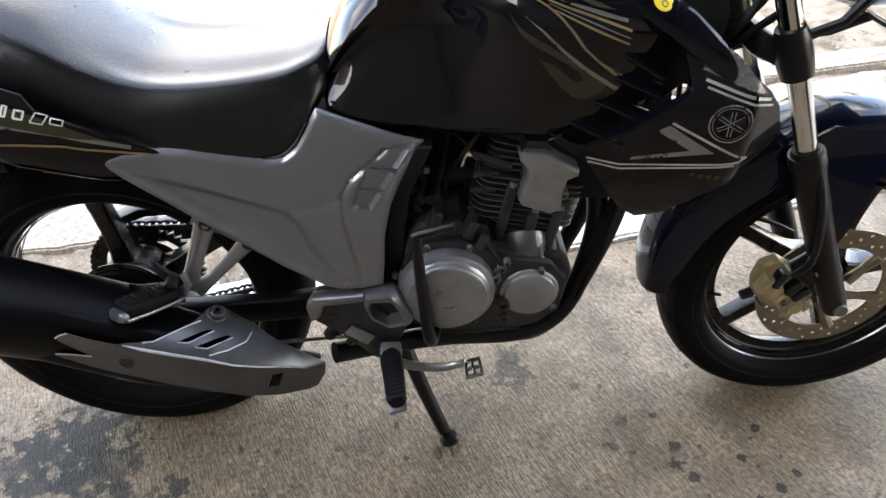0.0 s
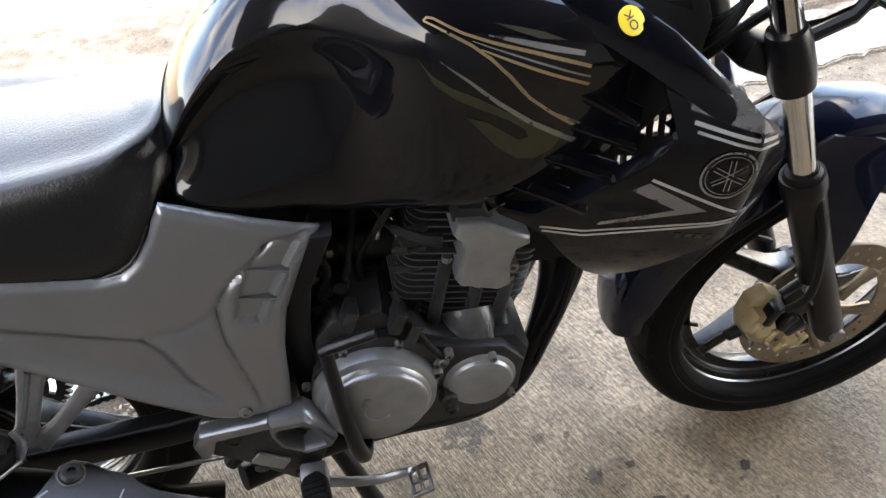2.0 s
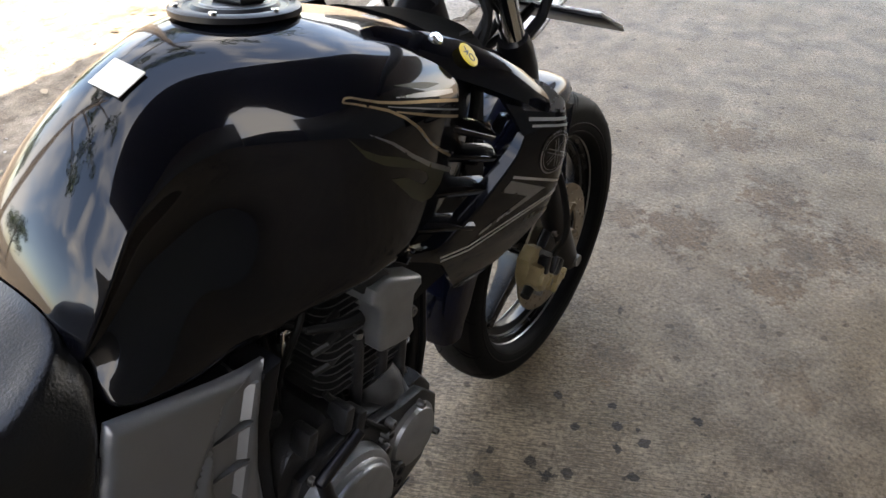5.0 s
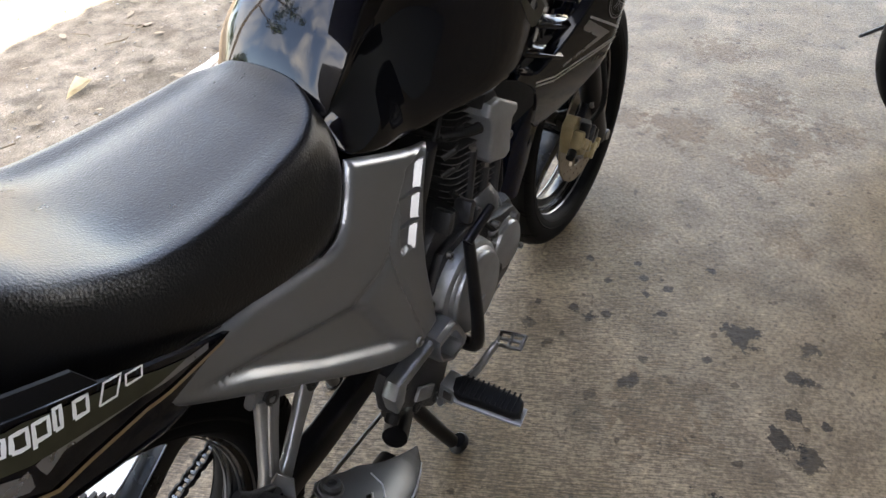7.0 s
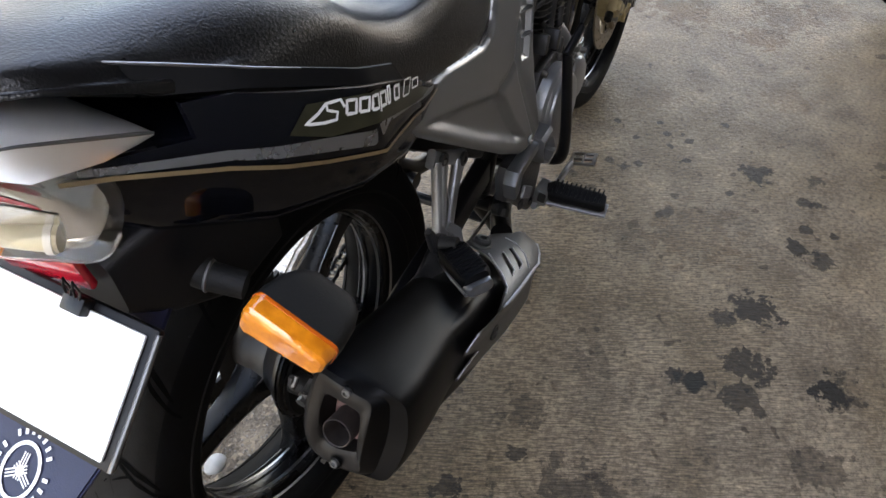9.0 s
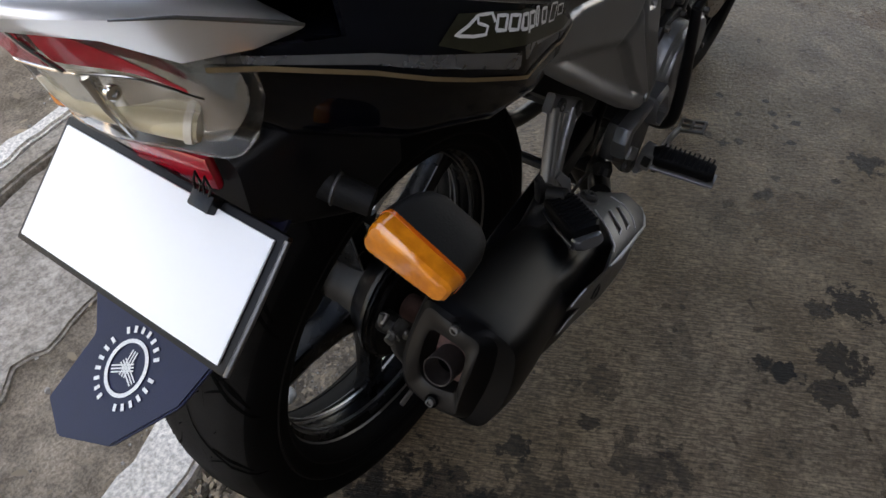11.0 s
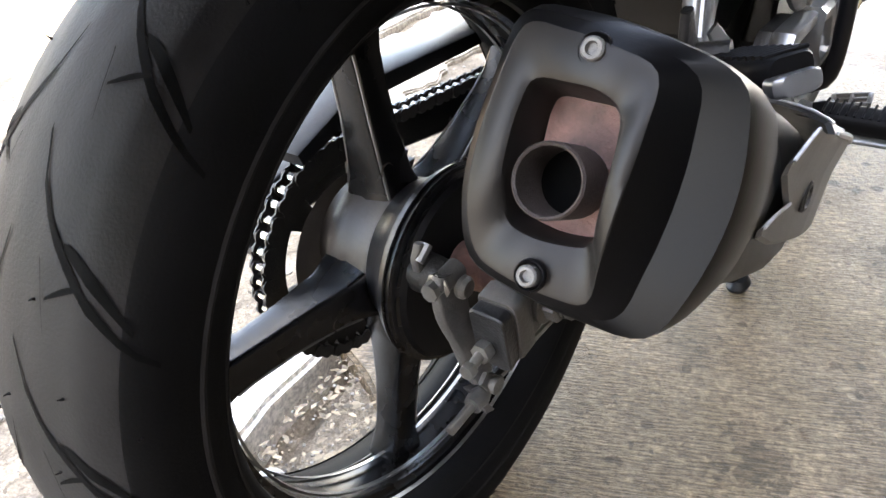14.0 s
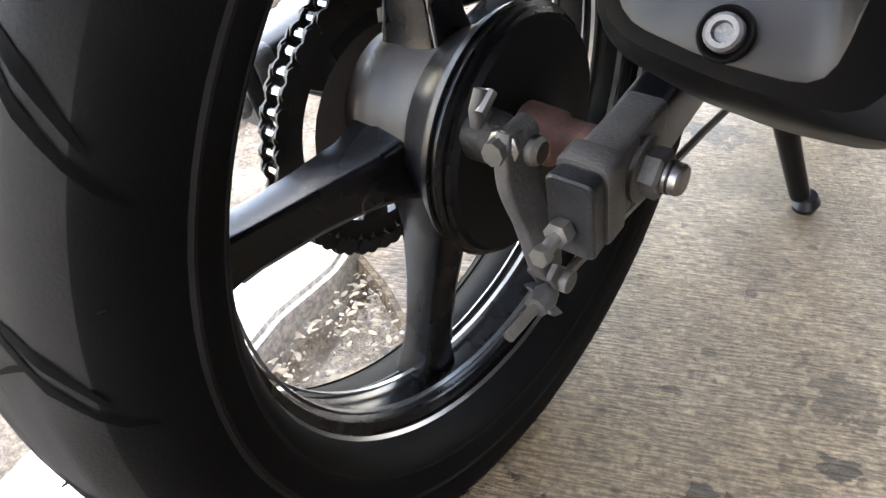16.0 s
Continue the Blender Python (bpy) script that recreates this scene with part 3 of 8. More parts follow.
scatter("leaf_litter", 900, notch, (0.002, 0.0085), LITTERM, "pale dry leaf scraps in the broken floor edge", 3, leafy=True, z=-0.014)
scatter("grit", 500, notch, (0.001, 0.004), STONEM, "grey grit in the broken floor edge", 4, 0.5, -0.014)
scatter("pebbles", 600, verge, (0.002, 0.008), STONEM, "grey pebbles along the kerb", 5, 0.6, -0.016)
scatter("leaf_litter", 350, verge, (0.006, 0.018), LITTERM, "dry leaf scraps along the kerb", 6, leafy=True, z=-0.014)
scatter("pebbles", 700, yard, (0.002, 0.009), STONEM, "pebbles and grit on the earth yard", 7, 0.5, -0.018)
scatter("leaf_litter", 260, yard, (0.012, 0.035), LITTERM, "dry curled leaves on the earth yard", 8, leafy=True, z=-0.014)
rnd = random.Random(11)
for k in range(9):
    x = rnd.uniform(0.3, 3.0)
    y, a, L = 1.35 + 0.2 * x + rnd.uniform(0, 0.7), rnd.uniform(0, 3.1), rnd.uniform(0.05, 0.13)
    p = [V(x + L * (u - 0.5) * math.cos(a) + 0.012 * math.sin(5 * u), y + L * (u - 0.5) * math.sin(a) + 0.01 * math.cos(7 * u), -0.006) for u in (0, 0.25, 0.5, 0.75, 1)]
    tagged(part("twig", tube(p, [0.003, 0.003, 0.0028, 0.0022, 0.0015], 6), TWIGM), "thin dry twig lying on the earth", "twig", "twigs on the yard")


def tree(x, y, h, seed):
    """A tree with a leaning trunk, limbs and an uneven leafy crown."""
    rnd = random.Random(seed)
    top = thing("tree", (x, y, 0), "leafy green tree beyond the yard, out of view", "tree", "trees beyond the yard")
    lean = V(rnd.uniform(-0.3, 0.3), rnd.uniform(-0.2, 0.2), 0)
    base = V(x, y, -0.1)
    line = spline([base, base + V(0, 0, h * 0.25) + lean * 0.2, base + V(0, 0, h * 0.5) + lean * 0.7, base + V(0, 0, h * 0.8) + lean], 4)
    part("trunk", tube(line, [0.16 - 0.11 * k / (len(line) - 1) for k in range(len(line))], 10), BARKM, top)
    bm = bmesh.new()
    for k in range(9):
        a, z0 = k * 2.4 + rnd.random(), h * rnd.uniform(0.35, 0.7)
        p0 = base + V(0, 0, z0) + lean * (z0 / h)
        L = h * rnd.uniform(0.22, 0.38)
        p1 = p0 + V(math.cos(a) * L, math.sin(a) * L, L * rnd.uniform(0.3, 0.9))
        part("limb", tube([p0, p0.lerp(p1, 0.5) + V(0, 0, 0.08), p1], [0.05, 0.035, 0.015], 7), BARKM, top)
        for j in range(5):
            c = p0.lerp(p1, rnd.uniform(0.5, 1.15)) + V(rnd.gauss(0, 0.25), rnd.gauss(0, 0.25), rnd.gauss(0.1, 0.25))
            r = rnd.uniform(0.22, 0.5)
            for _ in range(80):
                d = V(rnd.gauss(0, 1), rnd.gauss(0, 1), rnd.gauss(0, 0.7)).normalized() * r * rnd.random() ** 0.4
                u = V(rnd.gauss(0, 1), rnd.gauss(0, 1), rnd.gauss(0, 0.6)).normalized() * rnd.uniform(0.05, 0.10)
                w = u.cross(V(rnd.gauss(0, 1), rnd.gauss(0, 1), 1.0)).normalized() * u.length * 0.45
                q = c + d
                bm.faces.new([bm.verts.new(v) for v in (q - u, q + w, q + u, q - w)])
    tagged(part("crown", bm, LEAFG, top, "dense crown of small green leaves"), kind="stuff")


# the two 8 m trees are unseen, added to screen off overhead sky
for tx, ty, th, ts in ((-5.0, 9.0, 3.2, 1), (-1.0, 11.0, 3.8, 2), (2.8, 9.6, 3.0, 3), (7.5, 11.0, 4.0, 4), (-0.9, 3.9, 8.0, 5), (2.7, 4.3, 8.0, 6)):
    tree(tx, ty, th, ts)
# one large fallen leaf, and a round pale stone by the wheel
bm = bmesh.new()
lp = [(-0.085, 0.0), (-0.05, 0.016), (0.0, 0.036), (0.05, 0.042), (0.06, 0.0), (0.045, -0.036), (0.0, -0.02), (-0.05, -0.008)]
vs = [bm.verts.new((1.16 + u * 0.9 - w * 0.3, 1.80 + u * 0.3 + w * 0.9, 0.0 + abs(w) * 0.35 + (0.012 if u > 0.03 else 0))) for u, w in lp]
bm.faces.new(vs[:5]), bm.faces.new([vs[4], vs[5], vs[6], vs[7], vs[0]])
bmesh.ops.solidify(bm, geom=bm.faces[:], thickness=0.0012)
tagged(part("fallen_leaf", bm, LEAFM), "large dry tan leaf lying on the earth", "leaf")
t = bmesh.new()
bmesh.ops.create_icosphere(t, subdivisions=3, radius=0.019)
for v in t.verts:
    v.co = V(v.co.x * 1.15, v.co.y * 0.95, v.co.z * 0.6) * (1 + 0.1 * noise.noise(v.co * 60)) + V(-0.095, 0.165, -0.008)
tagged(part("stone", t, material("pale stone", (0.30, 0.29, 0.265), 0.8, 0, 0.12, 60, 0.3, 300)), "smooth pale grey stone beside the wheel", "stone")

# ---- motorcycle ----
bike = thing("motorcycle", (0, 0, 0), "black and silver naked motorcycle parked on its stand on concrete", "motorcycle")
RW, FW = V(0.004, 0.012, 0.310), V(1.299, 0.0, 0.297)
HC = V(0.0, -0.004, 0.324)


def tyre_point(v, R, rr, w):
    """The tyre's outline from one bead (v = -1.6) over the crown (0) to the other."""
    a = abs(v)
    h = R - rr
    yy = lerp_table(a, [(0, 0), (0.3, 0.36), (0.6, 0.70), (0.85, 0.93), (1, 1.0), (1.25, 0.98), (1.45, 0.86), (1.6, 0.70)]) * w / 2
    r = lerp_table(a, [(0, R), (0.3, R - 0.025 * h), (0.6, R - 0.10 * h), (0.85, R - 0.25 * h), (1, R - 0.45 * h), (1.25, rr + 0.2 * h), (1.45, rr + 0.06 * h), (1.6, rr - 0.02 * h)])
    if v > 0.85:
        # the far bead tucks in onto the narrower rim flange
        yy = lerp_table(a, [(0.85, 0.93), (1.0, 0.95), (1.25, 0.74), (1.45, 0.52), (1.6, 0.32)]) * w / 2 if R > 0.31 else yy
    return math.copysign(yy, v), r


def wheel(name, c, R, w, rr, spokes, a0, label, groove_w, off=0.0):
    rim_w = 0.047 if R > 0.31 else 0.0313
    wide = 0.94 if R > 0.31 else 0.82
    far, dp = (0.011, 0.24) if R > 0.31 else (rim_w, 1.0)
    prof = [(-rim_w - 0.003, rr + 0.001), (-rim_w, rr + 0.004), (-rim_w + 0.004, rr), (-rim_w + 0.007, rr - 0.010), (-rim_w + 0.016, rr - 0.009 - 0.005 * dp), (-rim_w + 0.02, rr - 0.024 * dp), (-0.012, rr - 0.034 * dp),
            (0.0, rr - 0.034 * dp), (far - 0.016, rr - 0.024 * dp), (far - 0.012, rr - 0.014 * dp - 0.002), (far - 0.007, rr - 0.010 * dp - 0.001), (far - 0.004, rr), (far, rr + 0.004), (far + 0.003, rr + 0.001), (far - 0.01, rr + 0.002), (-rim_w + 0.01, rr + 0.002)]
    rim = part(name, lathe(prof, c, "y", 96, True), WHEELP, bike, label)
    for sgn in (-1, 1):
        hw = rim_w if sgn < 0 else far
        y = sgn * (hw + 0.001)
        lip = lathe([(y, rr - 0.004), (y + sgn * 0.003, rr - 0.002), (y + sgn * 0.0035, rr + 0.002), (y + sgn * 0.001, rr + 0.004), (y - sgn * 0.002, rr)], c, "y", 96, True)
        part("rim_lip", lip, LIP, rim, "bright worn rim edge")
        line = lathe([(sgn * (hw - 0.0165), rr - 0.0155), (sgn * (hw - 0.013), rr - 0.0128), (sgn * (hw - 0.0125), rr - 0.0150)], c, "y", 96, True)
        part("rim_ridge", line, LIP, rim, "bright machined ridge")
    vs = np.linspace(-1.6, 1.6, 33)
    tc = c + V(0, off, 0)
    tp = [tyre_point(v, R, rr, w) for v in vs]
    tp += [(tp[-1][0] * 0.7, rr - 0.002), (tp[0][0] * 0.7, rr - 0.002)]
    tb = lathe(tp, tc, "y", 120, True)
    for v in tb.verts:
        v.co.z = max(v.co.z, 0.001)
    tyre = part("tyre", tb, RUBBER, rim, "black rubber tyre, lightly dusty", 40)
    tyre.data.materials.append(SIDEW)
    for p in tyre.data.polygons:
        if abs(p.center.y - tc.y) > 0.44 * w or math.hypot(p.center.x - tc.x, p.center.z - tc.z) < R - 0.5 * (R - rr):
            p.material_index = 1
    # crescent tread grooves: dark strips on the tread stand for their shade
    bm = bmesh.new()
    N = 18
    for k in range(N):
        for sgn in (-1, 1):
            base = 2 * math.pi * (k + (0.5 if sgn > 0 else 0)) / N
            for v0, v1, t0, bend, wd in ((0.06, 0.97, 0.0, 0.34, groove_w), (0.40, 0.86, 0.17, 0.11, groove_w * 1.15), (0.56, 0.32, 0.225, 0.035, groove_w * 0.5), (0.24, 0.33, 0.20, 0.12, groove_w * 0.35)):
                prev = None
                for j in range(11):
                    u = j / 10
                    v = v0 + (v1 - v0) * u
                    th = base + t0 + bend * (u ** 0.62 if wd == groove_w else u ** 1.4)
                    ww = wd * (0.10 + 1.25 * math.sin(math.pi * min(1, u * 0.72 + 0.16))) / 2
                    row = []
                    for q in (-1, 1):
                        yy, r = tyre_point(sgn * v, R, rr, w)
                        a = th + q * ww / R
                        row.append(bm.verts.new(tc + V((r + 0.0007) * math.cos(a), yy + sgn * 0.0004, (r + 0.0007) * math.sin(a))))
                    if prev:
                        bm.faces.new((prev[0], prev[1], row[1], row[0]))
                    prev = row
    tagged(part("tread_shade", bm, MATTSHADE, rim, "dark strips painted as the shade of curved tread grooves"), kind="stuff")
    bm = bmesh.new()
    rnd = random.Random(5)
    for k in range(110):
        v, a = rnd.uniform(-0.95, 0.95), rnd.uniform(0, 2 * math.pi)
        yy, r = tyre_point(v, R, rr, w)
        o, q = V(math.cos(a), v * 0.5, math.sin(a)).normalized(), tc + V(r * math.cos(a), yy, r * math.sin(a))
        tube([q, q + o * 0.0018, q + o * 0.0035 + V(0, 0, rnd.uniform(-0.0012, 0.0012))], [0.0011, 0.0006, 0.0003], 5, bm)
    tagged(part("moulding_nub", bm, RUBBER, rim, "tiny rubber moulding nubs"), kind="stuff")
    bm = bmesh.new()
    for sgn in (-1, 1):
        for v, rad in ((1.16, 0.0012), (1.36, 0.001)):
            yy, r = tyre_point(sgn * v, R, rr, w)
            lathe([(yy, r - rad * 2), (yy + sgn * rad, r), (yy, r + rad * 2)], tc, "y", 96, True, bm)
    tagged(part("sidewall_ridge", bm, RUBBER, rim), kind="stuff")
    for a in [radians(q) for q in a0]:
        d, tn = V(math.cos(a), 0, math.sin(a)), V(-math.sin(a), 0, math.cos(a))
        rings = []
        for s, hw, hy in ((0.045, 0.034, 0.032), (0.062, 0.025, 0.028), (0.085, 0.0185, 0.022), (0.13, 0.0160, 0.0170), (0.165, 0.0152, 0.0155), (0.188, 0.0158, 0.0155), (0.200, 0.0178, 0.0165), (rr - 0.026 * dp, 0.0245, 0.0185)):
            hw = hw * wide
            rings.append([c + d * s + tn * u + V(0, w_, 0) for u, w_ in rrect(hw, hy, min(hw, hy) * 0.28, 3)])
        part("spoke", loft(rings), WHEELP, rim, "black cast spoke with a worn bright edge")
        for sgn in (-1, 1):
            sp = [c + d * s + tn * (hw * 0.92 * wide) + V(0, sgn * hy * 0.93, 0) for s, hw, hy in ((0.075, 0.0208, 0.0245), (0.1, 0.0176, 0.0200), (0.14, 0.0158, 0.0164), (0.18, 0.0155, 0.0155), (0.195, 0.0168, 0.0160))]
            part("spoke_edge", tube(sp, 0.0013, 6), LIP, rim)
    return rim


rear = wheel("rear_wheel", RW, 0.324, 0.164, 0.229, 5, (98, 180, 261, 327, 33), "black five-spoke cast rear wheel", 0.0056, -0.002)
front = wheel("front_wheel", FW, 0.305, 0.106, 0.228, 5, (148, 220, 292, 4, 76), "black five-spoke cast front wheel", 0.003, -0.008)
# rear hub: dusty casting with a drum on the near side
part("hub", lathe([(-0.022, 0.060), (-0.010, 0.0632), (-0.005, 0.0625), (0.018, 0.059), (0.022, 0.0605), (0.040, 0.0595), (0.046, 0.054), (0.056, 0.052), (0.060, 0.045)], HC, "y", 64), HUBM, rear, "dusty brown-grey cast wheel hub", 50)
part("brake_drum", lathe([(-0.058, 0.078), (-0.054, 0.0835), (-0.042, 0.084), (-0.0365, 0.080), (-0.022, 0.0685), (-0.010, 0.0640), (-0.008, 0.060)], HC, "y", 64), FRAME, rear, "satin black brake drum", 50)
for yy, r in ((-0.047, 0.085), (-0.053, 0.0846), (-0.0585, 0.0815)):
    part("drum_ring", lathe([(yy - 0.0015, r - 0.002), (yy, r + 0.0012), (yy + 0.0015, r - 0.002)], HC, "y", 64, True), WHEELP, rear)
part("drum_plate", lathe([(-0.059, 0.0805), (-0.064, 0.077), (-0.065, 0.055), (-0.067, 0.030), (-0.072, 0.022), (-0.075, 0.012)], HC, "y", 48), SLAT, rear, "black brake drum plate")
for k in (98, 180, 261, 327, 33):
    a = radians(k + 6)
    part("spoke_mark", lathe([(-0.001, 0.006), (0.0, 0.0075), (0.001, 0.006)], RW + V(0.098 * math.cos(a), -0.0195, 0.098 * math.sin(a)), "y", 16, True), HUBM, rear)
part("valve", tube([FW + V(-0.2, -0.008, -0.05), FW + V(-0.178, -0.02, -0.047)], 0.0035, 8), GRIP, front, "rubber tyre valve")
# front hub, brake disc with holes, carrier
part("hub", lathe([(-0.055, 0.03), (-0.05, 0.036), (-0.03, 0.04), (0.03, 0.04), (0.05, 0.036), (0.055, 0.03)], FW, "y", 32), WHEELP, front)
# the disc is cut with real drilled holes
bm = bmesh.new()


def loop_edges(cx, cz, r, n):
    vs = [bm.verts.new((cx + r * math.cos(2 * math.pi * k / n), FW.y - 0.066, cz + r * math.sin(2 * math.pi * k / n))) for k in range(n)]
    return [bm.edges.new((vs[k], vs[(k + 1) % n])) for k in range(n)]


es = loop_edges(FW.x, FW.z, 0.135, 96) + loop_edges(FW.x, FW.z, 0.096, 96)
for k in range(45):
    a = 2 * math.pi * k / 45
    r = (0.127, 0.1155, 0.107)[k % 3]
    es += loop_edges(FW.x + r * math.cos(a), FW.z + r * math.sin(a), 0.0034, 10)
bmesh.ops.triangle_fill(bm, edges=es, use_beauty=True)
r = bmesh.ops.extrude_face_region(bm, geom=bm.faces[:])
bmesh.ops.translate(bm, vec=(0, 0.0045, 0), verts=[v for v in r["geom"] if isinstance(v, bmesh.types.BMVert)])
disc = part("brake_disc", bm, DISC, front, "drilled bronze-toned steel brake disc", 30)
for k in range(6):
    a = radians(20 + 60 * k)
    p0, p1 = FW + V(0.035 * math.cos(a), -0.058, 0.035 * math.sin(a)), FW + V(0.1 * math.cos(a + 0.45), -0.064, 0.1 * math.sin(a + 0.45))
    part("disc_arm", tube([p0, p0.lerp(p1, 0.5), p1], [0.011, 0.008, 0.012], 8), DISC, disc)

# ---- tank ----
TANK = [(0.406, 0.745, 0.775, 0.055), (0.412, 0.735, 0.800, 0.078), (0.435, 0.715, 0.842, 0.102), (0.47, 0.70, 0.880, 0.122), (0.52, 0.687, 0.922, 0.141), (0.57, 0.68, 0.945, 0.156), (0.63, 0.682, 0.954, 0.165),
        (0.70, 0.69, 0.948, 0.170), (0.76, 0.70, 0.932, 0.169), (0.82, 0.715, 0.912, 0.160), (0.88, 0.735, 0.890, 0.142), (0.94, 0.77, 0.872, 0.110), (0.965, 0.79, 0.862, 0.085)]
TC = -0.020


CREST = [(0.406, 0.757), (0.416, 0.773), (0.449, 0.822), (0.490, 0.862), (0.537, 0.877), (0.580, 0.8815), (0.620, 0.876), (0.646, 0.867), (0.70, 0.845)]
CREST_W = [(0.406, 0.062), (0.416, 0.085), (0.449, 0.095), (0.490, 0.089), (0.537, 0.084), (0.580, 0.092), (0.620, 0.112), (0.646, 0.128), (0.70, 0.165)]


def tank_ring(x, zb, zt, w, n=7):
    """One section of the tank: hollowed for the knees below a crest at the rear, bulging in front."""
    h = zt - zb
    plain = [(u * w, zb + v * h) for u, v in ((0.0, 0.0), (0.62, 0.0), (0.86, 0.035), (0.92, 0.16), (0.955, 0.34), (0.98, 0.50), (0.995, 0.60), (1.0, 0.67), (0.98, 0.72), (0.955, 0.76), (0.91, 0.81), (0.84, 0.86), (0.74, 0.91), (0.62, 0.945), (0.34, 0.988), (0.0, 1.0))]
    zc, uc = max(zb + 0.25 * h, min(lerp_table(x, CREST), zt - 0.006)), lerp_table(x, CREST_W)
    g, q = zc - zb, zt - zc
    low = min(0.112, uc * 1.25)
    knee = [(0.0, zb), (low * 0.65, zb), (low * 0.94, zb + 0.03 * g), (low, zb + 0.12 * g), (low * 0.94, zb + 0.30 * g), (low * 0.5 + uc * 0.44, zb + 0.50 * g), (uc * 0.90, zb + 0.72 * g), (uc * 0.895, zb + 0.85 * g), (uc * 0.96, zc - 0.07 * g), (uc * 0.995, zc - 0.015 * g), (uc, zc + 0.04 * q), (uc * 0.965, zc + 0.16 * q),
            (uc * 0.80, zc + 0.50 * q), (uc * 0.60, zc + 0.76 * q), (uc * 0.32, zc + 0.94 * q), (0.0, zt)]
    k = lerp_table(x, [(0.575, 1.0), (0.60, 0.88), (0.64, 0.45), (0.67, 0.12), (0.70, 0.0)])
    half = [(a + (c - a) * k, b + (d - b) * k) for (a, b), (c, d) in zip(plain, knee)]
    s = spline([V(u, 0, v) for u, v in half], 3)
    right = [(-p.x, p.z) for p in s]
    left = [(-u * (0.64 + 0.28 * k), v) for u, v in reversed(right[1:-1])]
    return [V(x, TC + u, v) for u, v in right + left]


st = spline([V(a, b, c) for a, b, c, d in TANK], 5)
wt = spline([V(a, d, 0) for a, b, c, d in TANK], 5)
bm = loft([tank_ring(p.x, p.y, p.z, q.y) for p, q in zip(st, wt)])
for _ in range(4):
    bmesh.ops.smooth_vert(bm, verts=[v for v in bm.verts if 0.425 < v.co.x < 0.70], factor=0.4, use_axis_x=True, use_axis_y=True, use_axis_z=True)
bmesh.ops.recalc_face_normals(bm, faces=bm.faces)
from mathutils.bvhtree import BVHTree
tank_tree = BVHTree.FromBMesh(bm)
tank = part("fuel_tank", bm, TANKP, bike, "gloss black fuel tank", 60)


def y_tank(x, z):
    hit = tank_tree.ray_cast(V(x, -1, z), V(0, 1, 0))[0]
    return hit.y if hit else -0.15


def z_tank(x, y):
    hit = tank_tree.ray_cast(V(x, y, 2), V(0, 0, -1))
    return hit[0], hit[1]


part("tank_front_cover", loft([tank_ring(p.x, p.y - 0.002, p.z + 0.003, q.y * 1.02) for p, q in zip(st, wt) if p.x > 0.845]), MATTSHADE, tank, "matt black cover in front of the tank", 60)
# filler cap: a round plate with a ring, bolts and a key flap
cp, cn = z_tank(0.69, TC)
cap_m = Matrix.Translation(cp) @ Vector((0, 0, 1)).rotation_difference(cn).to_matrix().to_4x4()
t = lathe([(-0.002, 0.060), (0.003, 0.060), (0.0045, 0.057), (0.0045, 0.049), (0.003, 0.047), (0.003, 0.041), (0.006, 0.038), (0.006, 0.0)], (0, 0, 0), "z", 48)
bmesh.ops.transform(t, matrix=cap_m, verts=t.verts)
cap = part("filler_cap", t, FRAME, tank, "round black fuel filler cap with bolts")
for k in range(6):
    a = radians(30 + 60 * k)
    t = bolt((0.053 * math.cos(a), 0.053 * math.sin(a), 0.0045), 0.0035, 0.0025, "z", None, 1)
    bmesh.ops.transform(t, matrix=cap_m, verts=t.verts)
    part("cap_bolt", t, CHROME, cap)
t = box((0.004, 0, 0.009), (0.030, 0.042, 0.006), None, 0.002)
bmesh.ops.transform(t, matrix=cap_m, verts=t.verts)
part("key_flap", t, FRAME, cap)
t = lathe([(0.0062, 0.030), (0.0074, 0.031), (0.0062, 0.032)], (0, 0, 0), "z", 40, True)
bmesh.ops.transform(t, matrix=cap_m, verts=t.verts)
part("cap_ring", t, LIP, cap)
# cream sticker on the rear top of the tank
sp, sn = z_tank(0.552, -0.035)
t = box((0, 0, 0.0008), (0.030, 0.038, 0.0012), None, 0.0004)
bmesh.ops.transform(t, matrix=Matrix.Translation(sp) @ Vector((0, 0, 1)).rotation_difference(sn).to_matrix().to_4x4(), verts=t.verts)
part("warning_sticker", t, CREAM, tank, "small cream sticker, partly peeled")
# tank graphics: a forked gold and silver outline, a silver blade and a dull flame below it
bm = bmesh.new()
band([(0.667, 0.9015), (0.670, 0.9040), (0.675, 0.9035), (0.697, 0.893), (0.722, 0.8835), (0.760, 0.870), (0.793, 0.857), (0.812, 0.849)], [0.0014, 0.0016, 0.0018, 0.0022, 0.0026, 0.0030, 0.0032, 0.0032], bm, y_tank)
band([(0.667, 0.9015), (0.674, 0.8990), (0.692, 0.890), (0.704, 0.8835), (0.720, 0.871), (0.737, 0.853), (0.755, 0.829), (0.779, 0.807), (0.812, 0.780)], [0.0014, 0.0016, 0.0022, 0.0026, 0.0028, 0.0030, 0.0030, 0.0030, 0.0030], bm, y_tank)
band([(0.712, 0.8795), (0.738, 0.867), (0.773, 0.850), (0.812, 0.831)], [0.0012, 0.0024, 0.0030, 0.0030], bm, y_tank)
part("stripe", bm, DECALG, tank, "thin gold outline of a forked stripe")
bm = bmesh.new()
band([(0.722, 0.8700), (0.732, 0.8580), (0.750, 0.834), (0.776, 0.8100), (0.812, 0.786)], [0.0008, 0.0016, 0.0018, 0.0018, 0.0018], bm, y_tank)
band([(0.705, 0.8865), (0.738, 0.8725), (0.773, 0.857), (0.812, 0.839)], [0.0006, 0.0014, 0.0018, 0.0018], bm, y_tank)
